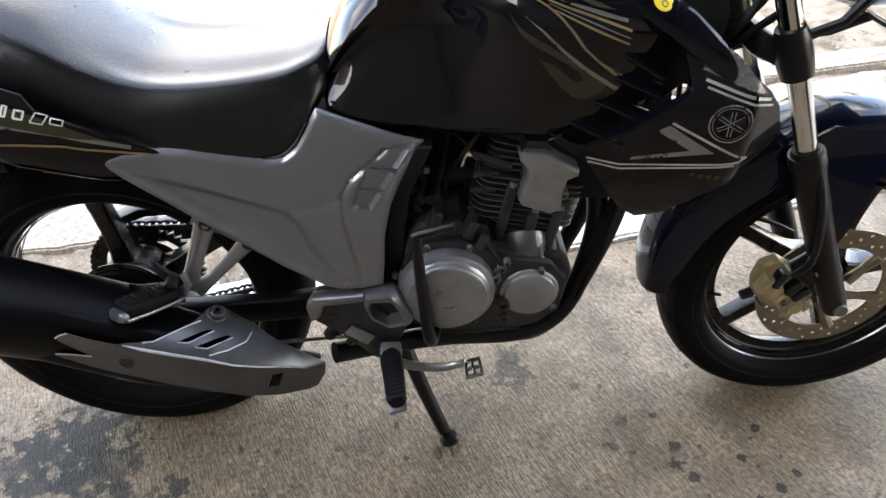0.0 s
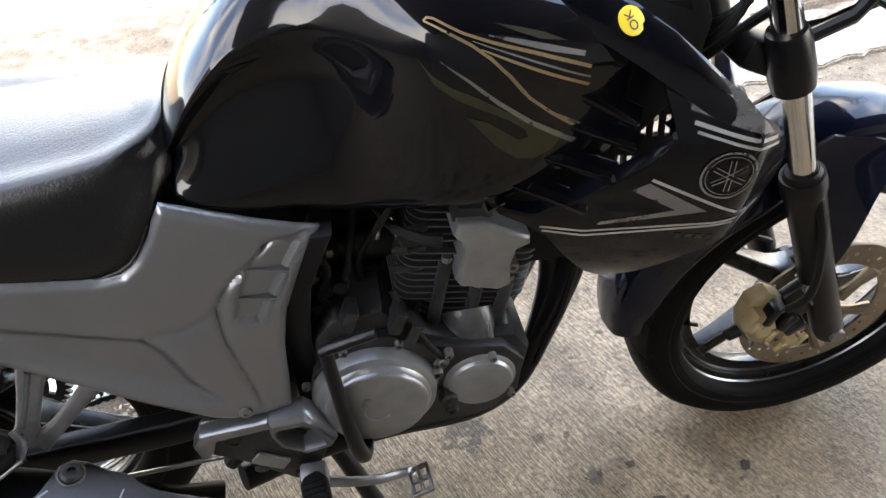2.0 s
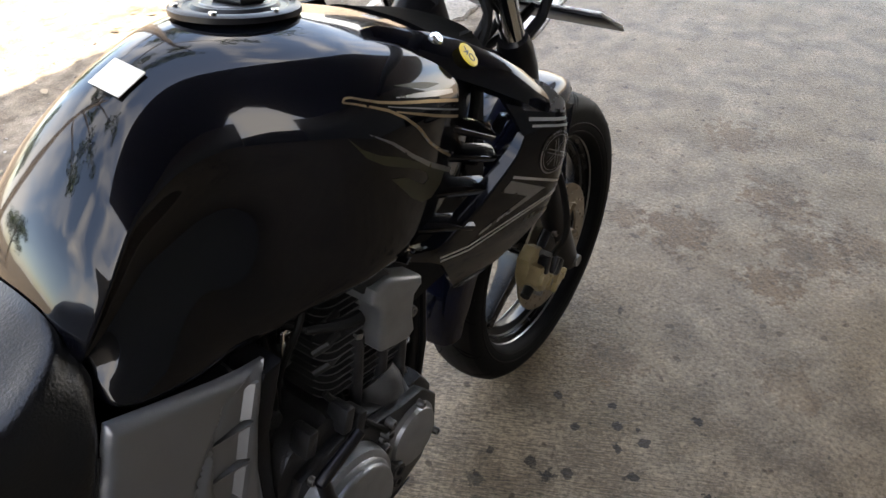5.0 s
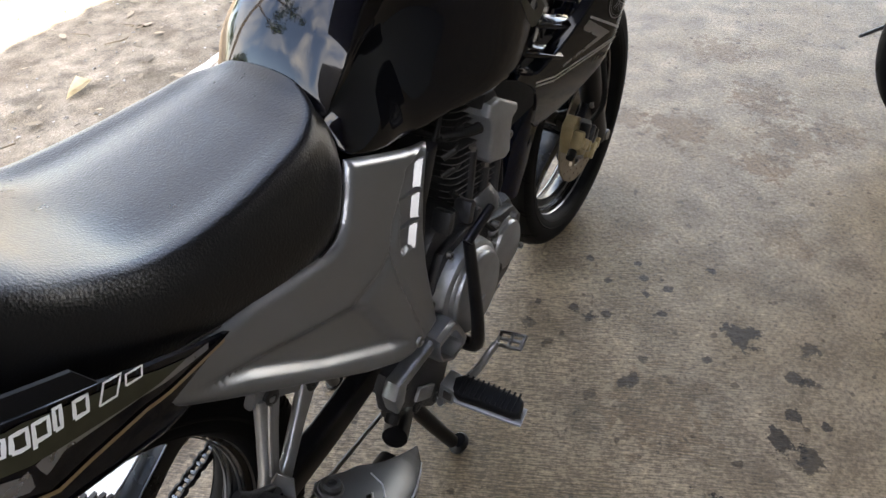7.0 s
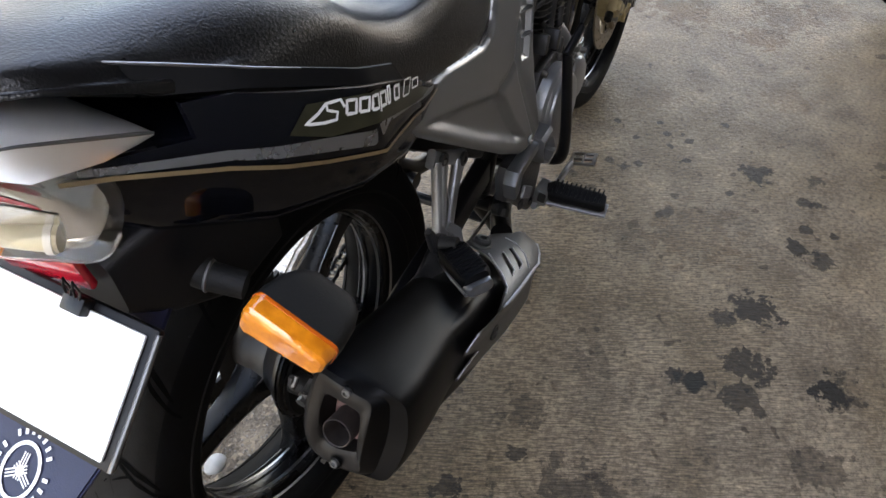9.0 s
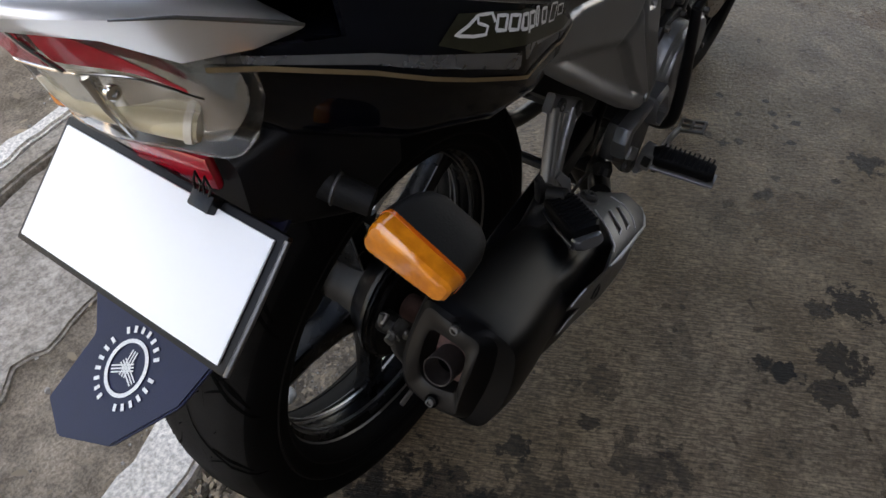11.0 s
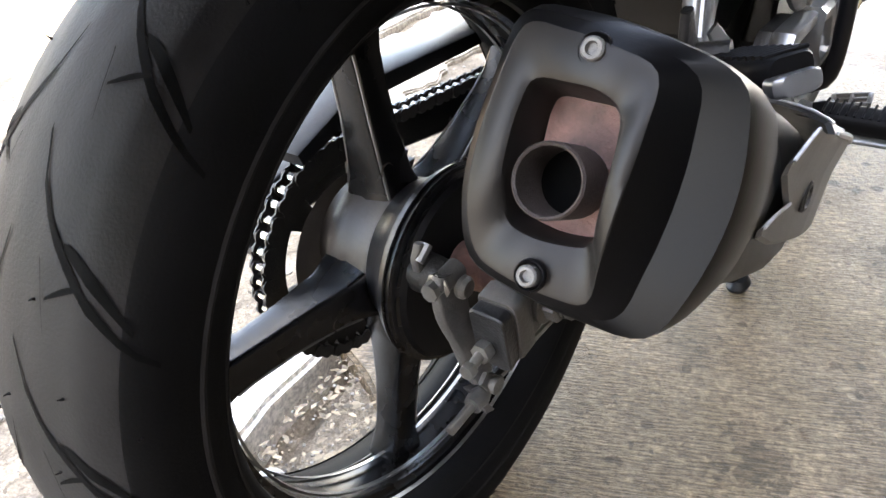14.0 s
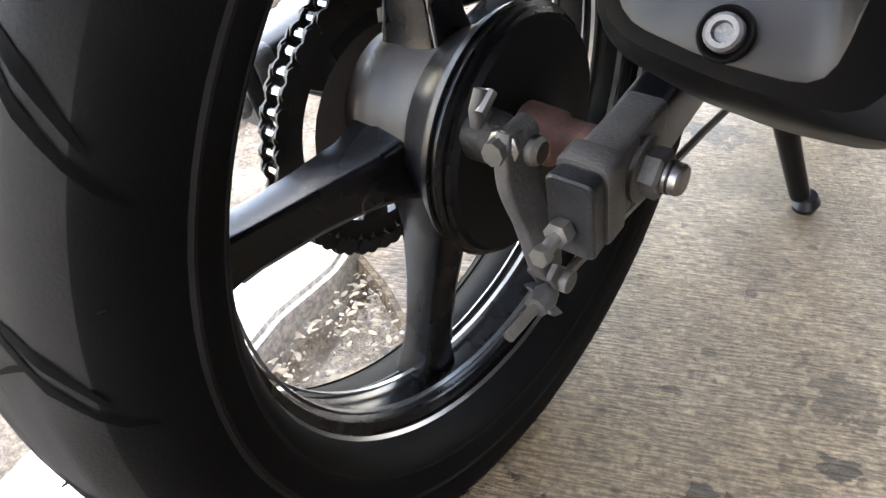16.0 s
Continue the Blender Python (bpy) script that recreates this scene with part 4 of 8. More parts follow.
band([(0.677, 0.872), (0.699, 0.855), (0.727, 0.828), (0.759, 0.801), (0.806, 0.768)], [0.0006, 0.0026, 0.0040, 0.0050, 0.0060], bm, y_tank)
band([(0.719, 0.889), (0.748, 0.880), (0.775, 0.871), (0.806, 0.861)], [0.0006, 0.0040, 0.0050, 0.0040], bm, y_tank)
part("stripe", bm, DECALD, tank, "silver grey tapering stripes")
FLAME = [(0.658, 0.875), (0.668, 0.861), (0.684, 0.849), (0.707, 0.837), (0.737, 0.816), (0.768, 0.794), (0.790, 0.776), (0.782, 0.764), (0.764, 0.757), (0.746, 0.762), (0.727, 0.779), (0.709, 0.802), (0.697, 0.817), (0.717, 0.809), (0.735, 0.794), (0.747, 0.784), (0.757, 0.785), (0.752, 0.796), (0.737, 0.808), (0.712, 0.823), (0.689, 0.836), (0.671, 0.851)]
part("flame", on_surface(FLAME, y_tank), DECALB, tank, "dull olive-brown flame shape")
part("swoosh", on_surface([(0.724, 0.897), (0.748, 0.8905), (0.768, 0.884), (0.790, 0.874), (0.765, 0.8795), (0.742, 0.889)], y_tank), DECALB, tank, "dull olive-brown sliver")

# ---- shrouds either side of the tank ----


def y_shroud(x, z):
    d = z - 0.745
    return -(0.23 - 0.24 * max(0, 0.95 - x) - (3.2 if d > 0 else 1.7) * d * d - 0.7 * max(0, x - 0.97))


SHROUD = [(0.718, 0.710), (0.733, 0.688), (0.761, 0.670), (0.783, 0.652), (0.815, 0.600), (0.848, 0.553), (0.875, 0.532), (0.905, 0.552), (0.945, 0.612), (0.99, 0.655), (1.035, 0.680), (1.042, 0.70), (1.022, 0.745),
          (0.995, 0.776), (0.959, 0.804), (0.93, 0.830), (0.904, 0.856), (0.888, 0.868), (0.876, 0.850), (0.882, 0.818), (0.893, 0.780), (0.877, 0.762), (0.846, 0.739), (0.814, 0.715), (0.768, 0.690), (0.735, 0.700)]


def blend_y(x, z):
    """The shroud's skin, which meets the tank along its top edge."""
    k = max(0, min(1, (z - 0.845) / 0.06))
    return y_shroud(x, z) * (1 - k) + (-0.135 - 0.15 * max(0, 0.86 - x) * 0.5) * k


shroud = part("tank_shroud", shell(SHROUD, blend_y, 0.005, 0.012), BLACK, bike, "gloss black tank shroud with silver stripes", 50)
part("tank_shroud", shell(SHROUD, blend_y, 0.005, 0.012, True), BLACK, bike, "gloss black tank shroud", 50)
for sgn in (1, -1):
    for x0, z0, x1, z1 in ((0.765, 0.845, 0.865, 0.792), (0.757, 0.805, 0.87, 0.765), (0.745, 0.765, 0.845, 0.735), (0.74, 0.728, 0.80, 0.706)):
        q = box(((x0 + x1) / 2, sgn * -0.172, (z0 + z1) / 2), (0.115, 0.022, 0.009), pose(0, 0, 0, 28 * sgn, math.degrees(math.atan2(z0 - z1, x1 - x0)), sgn * -20), 0.002)
        part("vent_slat", q, BLACK, bike, "black vent slat between tank and shroud")
    holes = [[(x, z), (x + 0.0095, z - 0.002), (x + 0.0075, z + 0.026), (x - 0.002, z + 0.028)] for x, z in ((0.903, 0.722), (0.917, 0.720), (0.931, 0.718), (0.879, 0.674), (0.893, 0.672), (0.907, 0.670), (0.835, 0.640))]
    t = cut_shell([(0.70, 0.58), (0.80, 0.56), (0.955, 0.56), (0.955, 0.80), (0.93, 0.87), (0.82, 0.88), (0.70, 0.88)], holes, lambda x, z: V(x, -0.120, z), (0, 0.008, 0), 0.03)
    if sgn < 0:
        for v in t.verts:
            v.co.y = -v.co.y
    part("inner_grille", t, SLAT, bike, "dark slotted duct behind the shroud")
# upper arm of each shroud: an angular scoop that starts beside the tank and runs down to the fork
ARM = [(0.757, (-0.120, 0.9290), (-0.124, 0.8990)), (0.767, (-0.120, 0.9275), (-0.137, 0.8920)), (0.795, (-0.128, 0.9175), (-0.161, 0.8810)), (0.831, (-0.136, 0.9035), (-0.176, 0.8610)), (0.860, (-0.154, 0.8890), (-0.193, 0.8430)), (0.890, (-0.176, 0.8690), (-0.211, 0.8230)), (0.920, (-0.195, 0.8430), (-0.219, 0.8010)), (0.945, (-0.200, 0.8200), (-0.221, 0.7880))]


def arm_point(x, k, off=0.0):
    """A point of the arm's outer face: k = 0 at its top edge, 1 at its lower edge, and the normal there."""
    xs = [a[0] for a in ARM]
    ty, tz, ly, lz = (float(np.interp(x, xs, v)) for v in ([a[1][0] for a in ARM], [a[1][1] for a in ARM], [a[2][0] for a in ARM], [a[2][1] for a in ARM]))
    nn = (V(0, lz - tz, -(ly - ty)).normalized() + V(0.25, 0, 0)).normalized()
    bulge = 0.006 * 4 * k * (1 - k)
    return V(x, ty + (ly - ty) * k, tz + (lz - tz) * k) + nn * (bulge + off), nn


for sgn in (1, -1):
    rings = []
    for i_, (x, (ty, tz), (ly, lz)) in enumerate(ARM):
        d = 0.022 if i_ == 0 else 0.030
        outer_ = [arm_point(x, k)[0] for k in (0.0, 0.12, 0.35, 0.6, 0.85, 1.0)]
        rings.append([V(p.x, sgn * p.y, p.z) for p in outer_ + [V(x, ly + d, lz - 0.004), V(x, ty + d * 1.3, tz - 0.012)]])
    part("shroud_arm", loft(rings), BLACK, bike, "gloss black angular upper shroud arm", 30)
    # ledge along the lower arm's inner edge
    line = [(0.722, 0.706), (0.736, 0.698), (0.768, 0.688), (0.792, 0.700), (0.814, 0.713), (0.846, 0.737), (0.877, 0.760), (0.892, 0.778)]
    line = [(p.x, p.z) for p in spline([V(a, 0, b) for a, b in line], 3)]
    rings = []
    for k, (x, z) in enumerate(line):
        w_ = 0.006 + 0.010 * math.sin(math.pi * k / (len(line) - 1))
        y = blend_y(x, z)
        rings.append([V(x, sgn * (y - 0.003), z - 0.002), V(x, sgn * (y - 0.002), z + 0.002), V(x, sgn * (y + w_), z + 0.006), V(x, sgn * (y + w_ + 0.004), z - 0.003)])
    part("arm_ledge", loft(rings), BLACK, bike, "gloss black ledge along the lower shroud arm", 30)
# glossy facets between the slats that mirror the sky
fn = V(-0.43, 0.24, 0.87).normalized()
FACETS = [(V(0.922, -0.165, 0.769), 0.034, 0.020), (V(0.869, -0.165, 0.751), 0.026, 0.016), (V(0.844, -0.165, 0.719), 0.024, 0.013), (V(0.792, -0.165, 0.683), 0.013, 0.018), (V(0.730, -0.166, 0.697), 0.020, 0.020)]
for at, sx_, sy_ in FACETS:
    part("vent_facet", box((0, 0, 0), (sx_, sy_, 0.003), Matrix.Translation(at) @ V(0, 0, 1).rotation_difference(fn).to_matrix().to_4x4(), 0.001), WETBLACK, bike, "mirror-gloss black vent facet")
bm = bmesh.new()
band([(0.778, 0.661), (0.822, 0.652), (0.968, 0.672)], 0.0035, bm, y_shroud)
band([(0.775, 0.668), (0.82, 0.660), (0.985, 0.678)], 0.0035, bm, y_shroud)
band([(0.875, 0.735), (0.988, 0.677)], 0.0035, bm, y_shroud)
band([(0.906, 0.795), (1.0, 0.763)], 0.004, bm, y_shroud)
band([(0.909, 0.786), (1.006, 0.753)], 0.003, bm, y_shroud)
part("stripe", bm, DECALW, shroud, "thin silver stripes")
part("arrow", on_surface([(0.858, 0.722), (0.873, 0.731), (0.936, 0.692), (0.83, 0.670), (0.835, 0.676), (0.905, 0.694)], y_shroud), DECALD, shroud, "grey arrow graphic")
part("arrow", on_surface([(0.878, 0.868), (0.935, 0.822), (0.978, 0.784), (0.902, 0.812), (0.935, 0.806), (0.925, 0.825)][:1] + [(0.945, 0.822), (0.99, 0.773), (0.902, 0.806), (0.904, 0.814), (0.935, 0.812), (0.925, 0.828)], y_shroud), DECALD, shroud, "grey arrow graphic")
# round emblem as plain shapes: a ring and three crossed forks
bm = bmesh.new()
ec = (0.945, 0.739)
for r in (0.0265, 0.0225):
    pts = [(ec[0] + r * math.cos(2 * math.pi * k / 40), ec[1] + r * math.sin(2 * math.pi * k / 40)) for k in range(41)]
    band(pts, 0.0022 if r > 0.024 else 0.0008, bm, y_shroud, 0.0016)
for k in range(3):
    a = radians(90 + 60 * k)
    d = (math.cos(a), math.sin(a))
    for o in (-0.0022, 0.0022):
        p0 = (ec[0] - d[0] * 0.018 - d[1] * o, ec[1] - d[1] * 0.018 + d[0] * o)
        p1 = (ec[0] + d[0] * 0.018 - d[1] * o, ec[1] + d[1] * 0.018 + d[0] * o)
        band([p0, p1], 0.0011, bm, y_shroud, 0.0018)
part("emblem", bm, DECALD, shroud, "round grey emblem ring")
bm = bmesh.new()
for k in range(4):
    band([(0.915 + 0.011 * k, 0.651 - 0.001 * k), (0.922 + 0.011 * k, 0.6515 - 0.001 * k)], 0.008, bm, y_shroud)
part("lettering_bars", bm, DECALB, shroud, "small grey lettering, drawn as bars")
# yellow round sticker with OK, and the bolt of the arm
sp_, sn_ = arm_point(0.847, 0.45, 0.0025)
xx = V(math.cos(radians(-48)), 0, math.sin(radians(-48)))
xx = (xx - sn_ * xx.dot(sn_)).normalized()
yy = sn_.cross(xx)
SM = Matrix.Translation(sp_) @ Matrix((xx, yy, sn_)).transposed().to_4x4()
t = lathe([(-0.0004, 0.0135), (0.0006, 0.0135), (0.0008, 0.0130), (0.0008, 0.0002)], (0, 0, 0), "z", 32)
bmesh.ops.transform(t, matrix=SM, verts=t.verts)
part("ok_sticker", t, YELLOW, shroud, "round yellow sticker reading OK")
fc = bpy.data.curves.new("ok", "FONT")
fc.body, fc.size, fc.align_x, fc.align_y, fc.extrude = "OK", 0.0125, "CENTER", "CENTER", 0.0002
ok = new("ok_text", fc)
ok.data.materials.append(INK)
ok.parent = shroud
ok.matrix_local = SM @ pose(0, 0, 0.0011, 0, 0, 150)
bp_, bn_ = arm_point(0.826, 0.20)
t = lathe([(-0.002, 0.0075), (0.002, 0.0075), (0.0045, 0.0055), (0.0045, 0.0032), (0.002, 0.0028), (0.002, 0.0003)], (0, 0, 0), "z", 20)
bmesh.ops.transform(t, matrix=Matrix.Translation(bp_) @ V(0, 0, 1).rotation_difference(bn_).to_matrix().to_4x4(), verts=t.verts)
part("shroud_bolt", t, CHROME, shroud, "chrome bolt")

# ---- seat ----
SEAT = [(0.416, 0.742, 0.792, 0.812, 0.072, 0.085), (0.405, 0.735, 0.790, 0.804, 0.088, 0.102), (0.385, 0.705, 0.786, 0.797, 0.104, 0.122), (0.345, 0.662, 0.778, 0.788, 0.118, 0.135), (0.25, 0.665, 0.773, 0.781, 0.130, 0.142),
        (0.17, 0.69, 0.778, 0.786, 0.134, 0.144), (0.11, 0.705, 0.802, 0.817, 0.135, 0.146), (0.05, 0.72, 0.840, 0.862, 0.135, 0.146), (-0.02, 0.785, 0.864, 0.890, 0.130, 0.142), (-0.12, 0.845, 0.880, 0.906, 0.118, 0.128),
        (-0.21, 0.893, 0.908, 0.922, 0.095, 0.104), (-0.255, 0.904, 0.912, 0.918, 0.06, 0.072)]
SC = -0.016


def seat_ring(x, zb, zr, zt, wr, wb):
    h = zr - zb
    half = [(wb * 0.9, zb), (wb, zb + 0.008), (wb + 0.004, zb + h * 0.3), (wr + 0.010, zb + h * 0.62), (wr + 0.001, zr - 0.012), (wr * 0.90, zr + 0.003), (wr * 0.66, zt - 0.006), (wr * 0.33, zt - 0.001), (0, zt)]
    s = spline([V(u, 0, v) for u, v in half], 3)
    right = [(-p.x, p.z) for p in s]
    return [V(x, SC + u, v) for u, v in right + [(-u, v) for u, v in reversed(right[:-1])]]


cols = [spline([V(r[0], r[k], 0) for r in SEAT], 5) for k in range(1, 6)]
bm = loft([seat_ring(cols[0][i].x, *[c[i].y for c in cols]) for i in range(len(cols[0]))])
seat = part("seat", bm, VINYL, bike, "black grained vinyl dual seat with a stepped pillion", 60)
for sgn in (-1, 1):
    pts = [V(x, SC + sgn * (wb + 0.003), zb + 0.012) for x, zb, zr, zt, wr, wb in SEAT[2:9]]
    part("seam", tube(spline(pts, 5), 0.0016, 6), VINYL, seat)

# ---- side panels ----


def y_side(x, z):
    return -(0.15 + 0.19 * (0.69 - z) + 0.08 * (0.45 - x))


def seg_dist(p, a, b):
    ax, az, bx, bz = *a, *b
    dx, dz = bx - ax, bz - az
    t = max(0, min(1, ((p[0] - ax) * dx + (p[1] - az) * dz) / (dx * dx + dz * dz)))
    return math.hypot(p[0] - ax - t * dx, p[1] - az - t * dz)


RECESS = [(0.116, 0.680), (0.226, 0.641), (0.345, 0.594), (0.362, 0.574), (0.380, 0.528), (0.412, 0.478), (0.376, 0.490), (0.27, 0.563), (0.186, 0.630)]
CREASE = [(0.530, 0.678), (0.495, 0.674), (0.440, 0.633), (0.424, 0.609), (0.422, 0.573), (0.431, 0.526), (0.443, 0.467)]
CREASE2 = [(0.345, 0.594), (0.387, 0.594), (0.422, 0.604)]


def y_panel(x, z):
    y = y_side(x, z)
    p = (x, z)
    d = min(seg_dist(p, a, b) for a, b in zip(RECESS, RECESS[1:] + RECESS[:1]))
    if inside(p, RECESS):
        y += 0.011 * min(1, d / 0.012)
    g = min(seg_dist(p, a, b) for a, b in zip(CREASE, CREASE[1:]))
    y += 0.005 * math.exp(-(g / 0.0032) ** 2)
    g = min(seg_dist(p, a, b) for a, b in zip(CREASE2, CREASE2[1:]))
    y += 0.003 * math.exp(-(g / 0.005) ** 2)
    if inside(p, POCKET):
        d = min(seg_dist(p, a, b) for a, b in zip(POCKET, POCKET[1:] + POCKET[:1]))
        y += 0.007 * min(1, d / 0.0035)
    # edges turn in
    d = min(seg_dist(p, a, b) for a, b in zip(PANEL, PANEL[1:] + PANEL[:1]))
    return y + 0.006 * max(0, 1 - d / 0.008) ** 2


PANEL = [(0.400, 0.738), (0.432, 0.724), (0.462, 0.711), (0.493, 0.698), (0.524, 0.687), (0.548, 0.681), (0.537, 0.664), (0.517, 0.633), (0.496, 0.589), (0.484, 0.540), (0.480, 0.492), (0.476, 0.455), (0.442, 0.452), (0.407, 0.455),
         (0.386, 0.463), (0.326, 0.503), (0.267, 0.549), (0.203, 0.599), (0.156, 0.636), (0.111, 0.673), (0.101, 0.686), (0.112, 0.695), (0.168, 0.700), (0.221, 0.695), (0.272, 0.682), (0.324, 0.671), (0.348, 0.672), (0.365, 0.684), (0.380, 0.704), (0.390, 0.723)]
POCKET = [(0.487, 0.677), (0.531, 0.673), (0.502, 0.628), (0.470, 0.582), (0.438, 0.590), (0.446, 0.615), (0.462, 0.646)]
panel = part("side_panel", shell(PANEL, y_panel, 0.005, 0.0035), SILVER, bike, "silver grey side panel with creases and three louvres", 40)
part("side_panel", shell(PANEL, y_side, 0.005, 0.02, True), SILVER, bike, "silver grey side panel", 40)
# louvres: a bright stepped lip, and two thin blades in the pocket
for (x0, z0), (x1, z1) in (((0.530, 0.672), (0.511, 0.645)), ((0.507, 0.639), (0.491, 0.614)), ((0.487, 0.608), (0.470, 0.583))):
    t = bmesh.new()
    rows = []
    for x, z in ((x0, z0), (x1, z1)):
        rows.append([t.verts.new((x + dx, y_side(x, z) + o, z)) for dx, o in ((0.0, -0.0015), (-0.004, -0.0010), (-0.011, 0.0062), (-0.011, 0.0080), (0.0, 0.0080))])
    for k in range(5):
        t.faces.new((rows[0][k], rows[0][(k + 1) % 5], rows[1][(k + 1) % 5], rows[1][k]))
    t.faces.new(rows[0]), t.faces.new(list(reversed(rows[1])))
    part("louvre_lip", t, SILVER, panel, "bright louvre edge")
for (x0, z0), (x1, z1) in (((0.462, 0.6475), (0.508, 0.6415)), ((0.444, 0.6165), (0.489, 0.6110))):
    t = bmesh.new()
    rows = []
    for x, z, o in ((x0, z0, 0.005), (x1, z1, -0.0025)):
        rows.append([t.verts.new((x, y_side(x, z) + q, z + h)) for q, h in ((o, 0.0008), (0.009, 0.0008), (0.009, -0.0012), (o, -0.0012))])
    for k in range(4):
        t.faces.new((rows[0][k], rows[0][(k + 1) % 4], rows[1][(k + 1) % 4], rows[1][k]))
    t.faces.new(rows[0]), t.faces.new(list(reversed(rows[1])))
    part("louvre_blade", t, SILVER, panel)
part("panel_bolt", bolt((0.424, y_side(0.424, 0.466) - 0.0005, 0.466), 0.008, 0.004), STEEL, panel, "round steel bolt")
# dark frame and airbox behind the panels and under the tank
part("frame_cover", prism([(0.15, 0.70), (0.52, 0.68), (0.535, 0.655), (0.50, 0.58), (0.49, 0.46), (0.40, 0.42), (0.33, 0.47), (0.14, 0.62)], -0.125, 0.125, 0.01), PLASTIC, bike, "dark inner cover behind the side panels")
part("inner_panel_edge", prism([(0.537, 0.676), (0.56, 0.676), (0.525, 0.60), (0.512, 0.52), (0.51, 0.44), (0.50, 0.38), (0.478, 0.40), (0.482, 0.54), (0.496, 0.60)], -0.15, -0.10, 0.004), PLASTIC, bike)

# ---- tail ----
WT = [(-0.30, 0.06), (-0.26, 0.095), (-0.2, 0.145), (-0.1, 0.195), (0, 0.217), (0.1, 0.2), (0.2, 0.168), (0.3, 0.15)]


def y_tail(x, z):
    d = z - 0.74
    return -(lerp_table(x, WT) - (2.2 if d > 0 else 1.0) * d * d)


COWL = [(0.185, 0.694), (0.155, 0.715), (0.11, 0.748), (0.06, 0.778), (0.0, 0.806), (-0.06, 0.830), (-0.105, 0.850), (-0.138, 0.856), (-0.142, 0.831), (-0.19, 0.838), (-0.24, 0.843), (-0.20, 0.826), (-0.134, 0.803), (-0.06, 0.765), (0.0, 0.732), (0.03, 0.722), (0.1, 0.708)]
cowl = part("tail_cowl", shell(COWL, y_tail, 0.005, 0.012), BLACK, bike, "gloss black tail cowl with silver and gold stripes", 50)


def y_tail_left(x, z):
    return y_tail(x, z) + 0.05


part("tail_cowl", shell(COWL, y_tail_left, 0.005, 0.02, True), BLACK, bike, "gloss black tail cowl", 50)
bm = bmesh.new()
band([(-0.229, 0.838), (-0.205, 0.834), (-0.131, 0.812), (-0.05, 0.779), (-0.008, 0.761), (0.02, 0.7655), (0.08, 0.7455), (0.155, 0.711)], [0.002, 0.005, 0.008, 0.012, 0.014, 0.010, 0.008, 0.006], bm, y_tail)
part("stripe", bm, DECALD, cowl, "silver grey stripe")
bm = bmesh.new()
band([(-0.230, 0.833), (-0.198, 0.827), (-0.134, 0.803), (-0.06, 0.768), (0.004, 0.7405), (0.03, 0.737), (0.08, 0.728), (0.175, 0.696)], 0.0035, bm, y_tail, 0.0018)
part("stripe", bm, DECALG, cowl, "thin gold line")
part("name_panel", on_surface([(-0.085, 0.806), (-0.06, 0.820), (0.01, 0.798), (0.08, 0.762), (0.13, 0.727), (0.08, 0.742), (0.0, 0.772), (-0.05, 0.786)], y_tail, 0.0012), DECALB, cowl, "dark olive name panel")
# the name as slanting plain outlined bars
bm = bmesh.new()
wx, wz, ux, uz = 0.944, -0.33, 0.45, 0.893


def slanted(o, pts):
    return [(o[0] + wx * p + ux * q, o[1] + wz * p + uz * q) for p, q in pts]


for k in range(6):
    o = (-0.030 + 0.0138 * k * wx, 0.7965 + 0.0138 * k * wz)
    h, w, q0 = (0.0135, 0.0045, 0.0) if k == 4 else (0.0110, 0.0098, -0.004 if k == 3 else 0.0)
    band(slanted(o, [(0, q0), (0, h), (w, h), (w, 0), (0, 0)]), 0.0030, bm, y_tail, 0.0022, 0.004)
o = (-0.047, 0.7985)
band(slanted(o, [(0.014, 0.010), (0.010, 0.0165), (-0.004, 0.0150), (-0.003, 0.0095), (0.007, 0.007), (0.006, 0.001), (-0.006, 0.000), (-0.024, 0.001), (-0.012, 0.008), (-0.004, 0.0150)]), 0.0026, bm, y_tail, 0.0022, 0.004)
o = (0.054, 0.7655)
for q in ([(-0.002, 0.0), (0.002, 0.014), (0.016, 0.014), (0.012, 0.0), (-0.002, 0.0)], [(0.020, 0.003), (0.020, 0.011), (0.034, 0.011), (0.034, 0.003), (0.020, 0.003)]):
    band(slanted(o, q), 0.0018, bm, y_tail, 0.0022, 0.004)
tagged(part("name_stroke", bm, LETTER, cowl, "white slanting name, drawn as plain bars"), kind="stuff")
# blade along the seat, and lower black tail side
part("seat_trim", shell([(0.05, 0.800), (-0.06, 0.850), (-0.165, 0.895), (-0.205, 0.912), (-0.20, 0.900), (-0.15, 0.866), (-0.10, 0.852), (0.0, 0.809), (0.06, 0.780)], lambda x, z: y_tail(x, z) - 0.002, 0.004, 0.012), SLAT, bike, "matt black trim under the seat edge")
# bright line laid on as the highlight of the trim's edge
part("seat_trim_glint", tube([V(x, y_tail(x, z) - 0.003, z) for x, z in ((-0.05, 0.8455), (-0.085, 0.8610), (-0.125, 0.8785), (-0.165, 0.8945), (-0.203, 0.9105))], [0.0004, 0.0010, 0.0013, 0.0012, 0.0006], 8), LIP, bike, "thin painted highlight along the seat trim")


def fender_ring(a, R, hw, r0):
    d = V(math.cos(a), 0, math.sin(a))
    half = [(hw, r0), (hw * 1.03, R - 0.045), (hw * 0.97, R - 0.022), (hw * 0.7, R - 0.006), (0, R)]
    s = [(p.x, p.y) for p in spline([V(u, v, 0) for u, v in half], 3)]
    outer = [(-u, v) for u, v in s] + [(u, v) for u, v in reversed(s[:-1])]
    inner = [(u * 0.95, v - 0.004) for u, v in reversed(outer)]
    return d, outer + inner


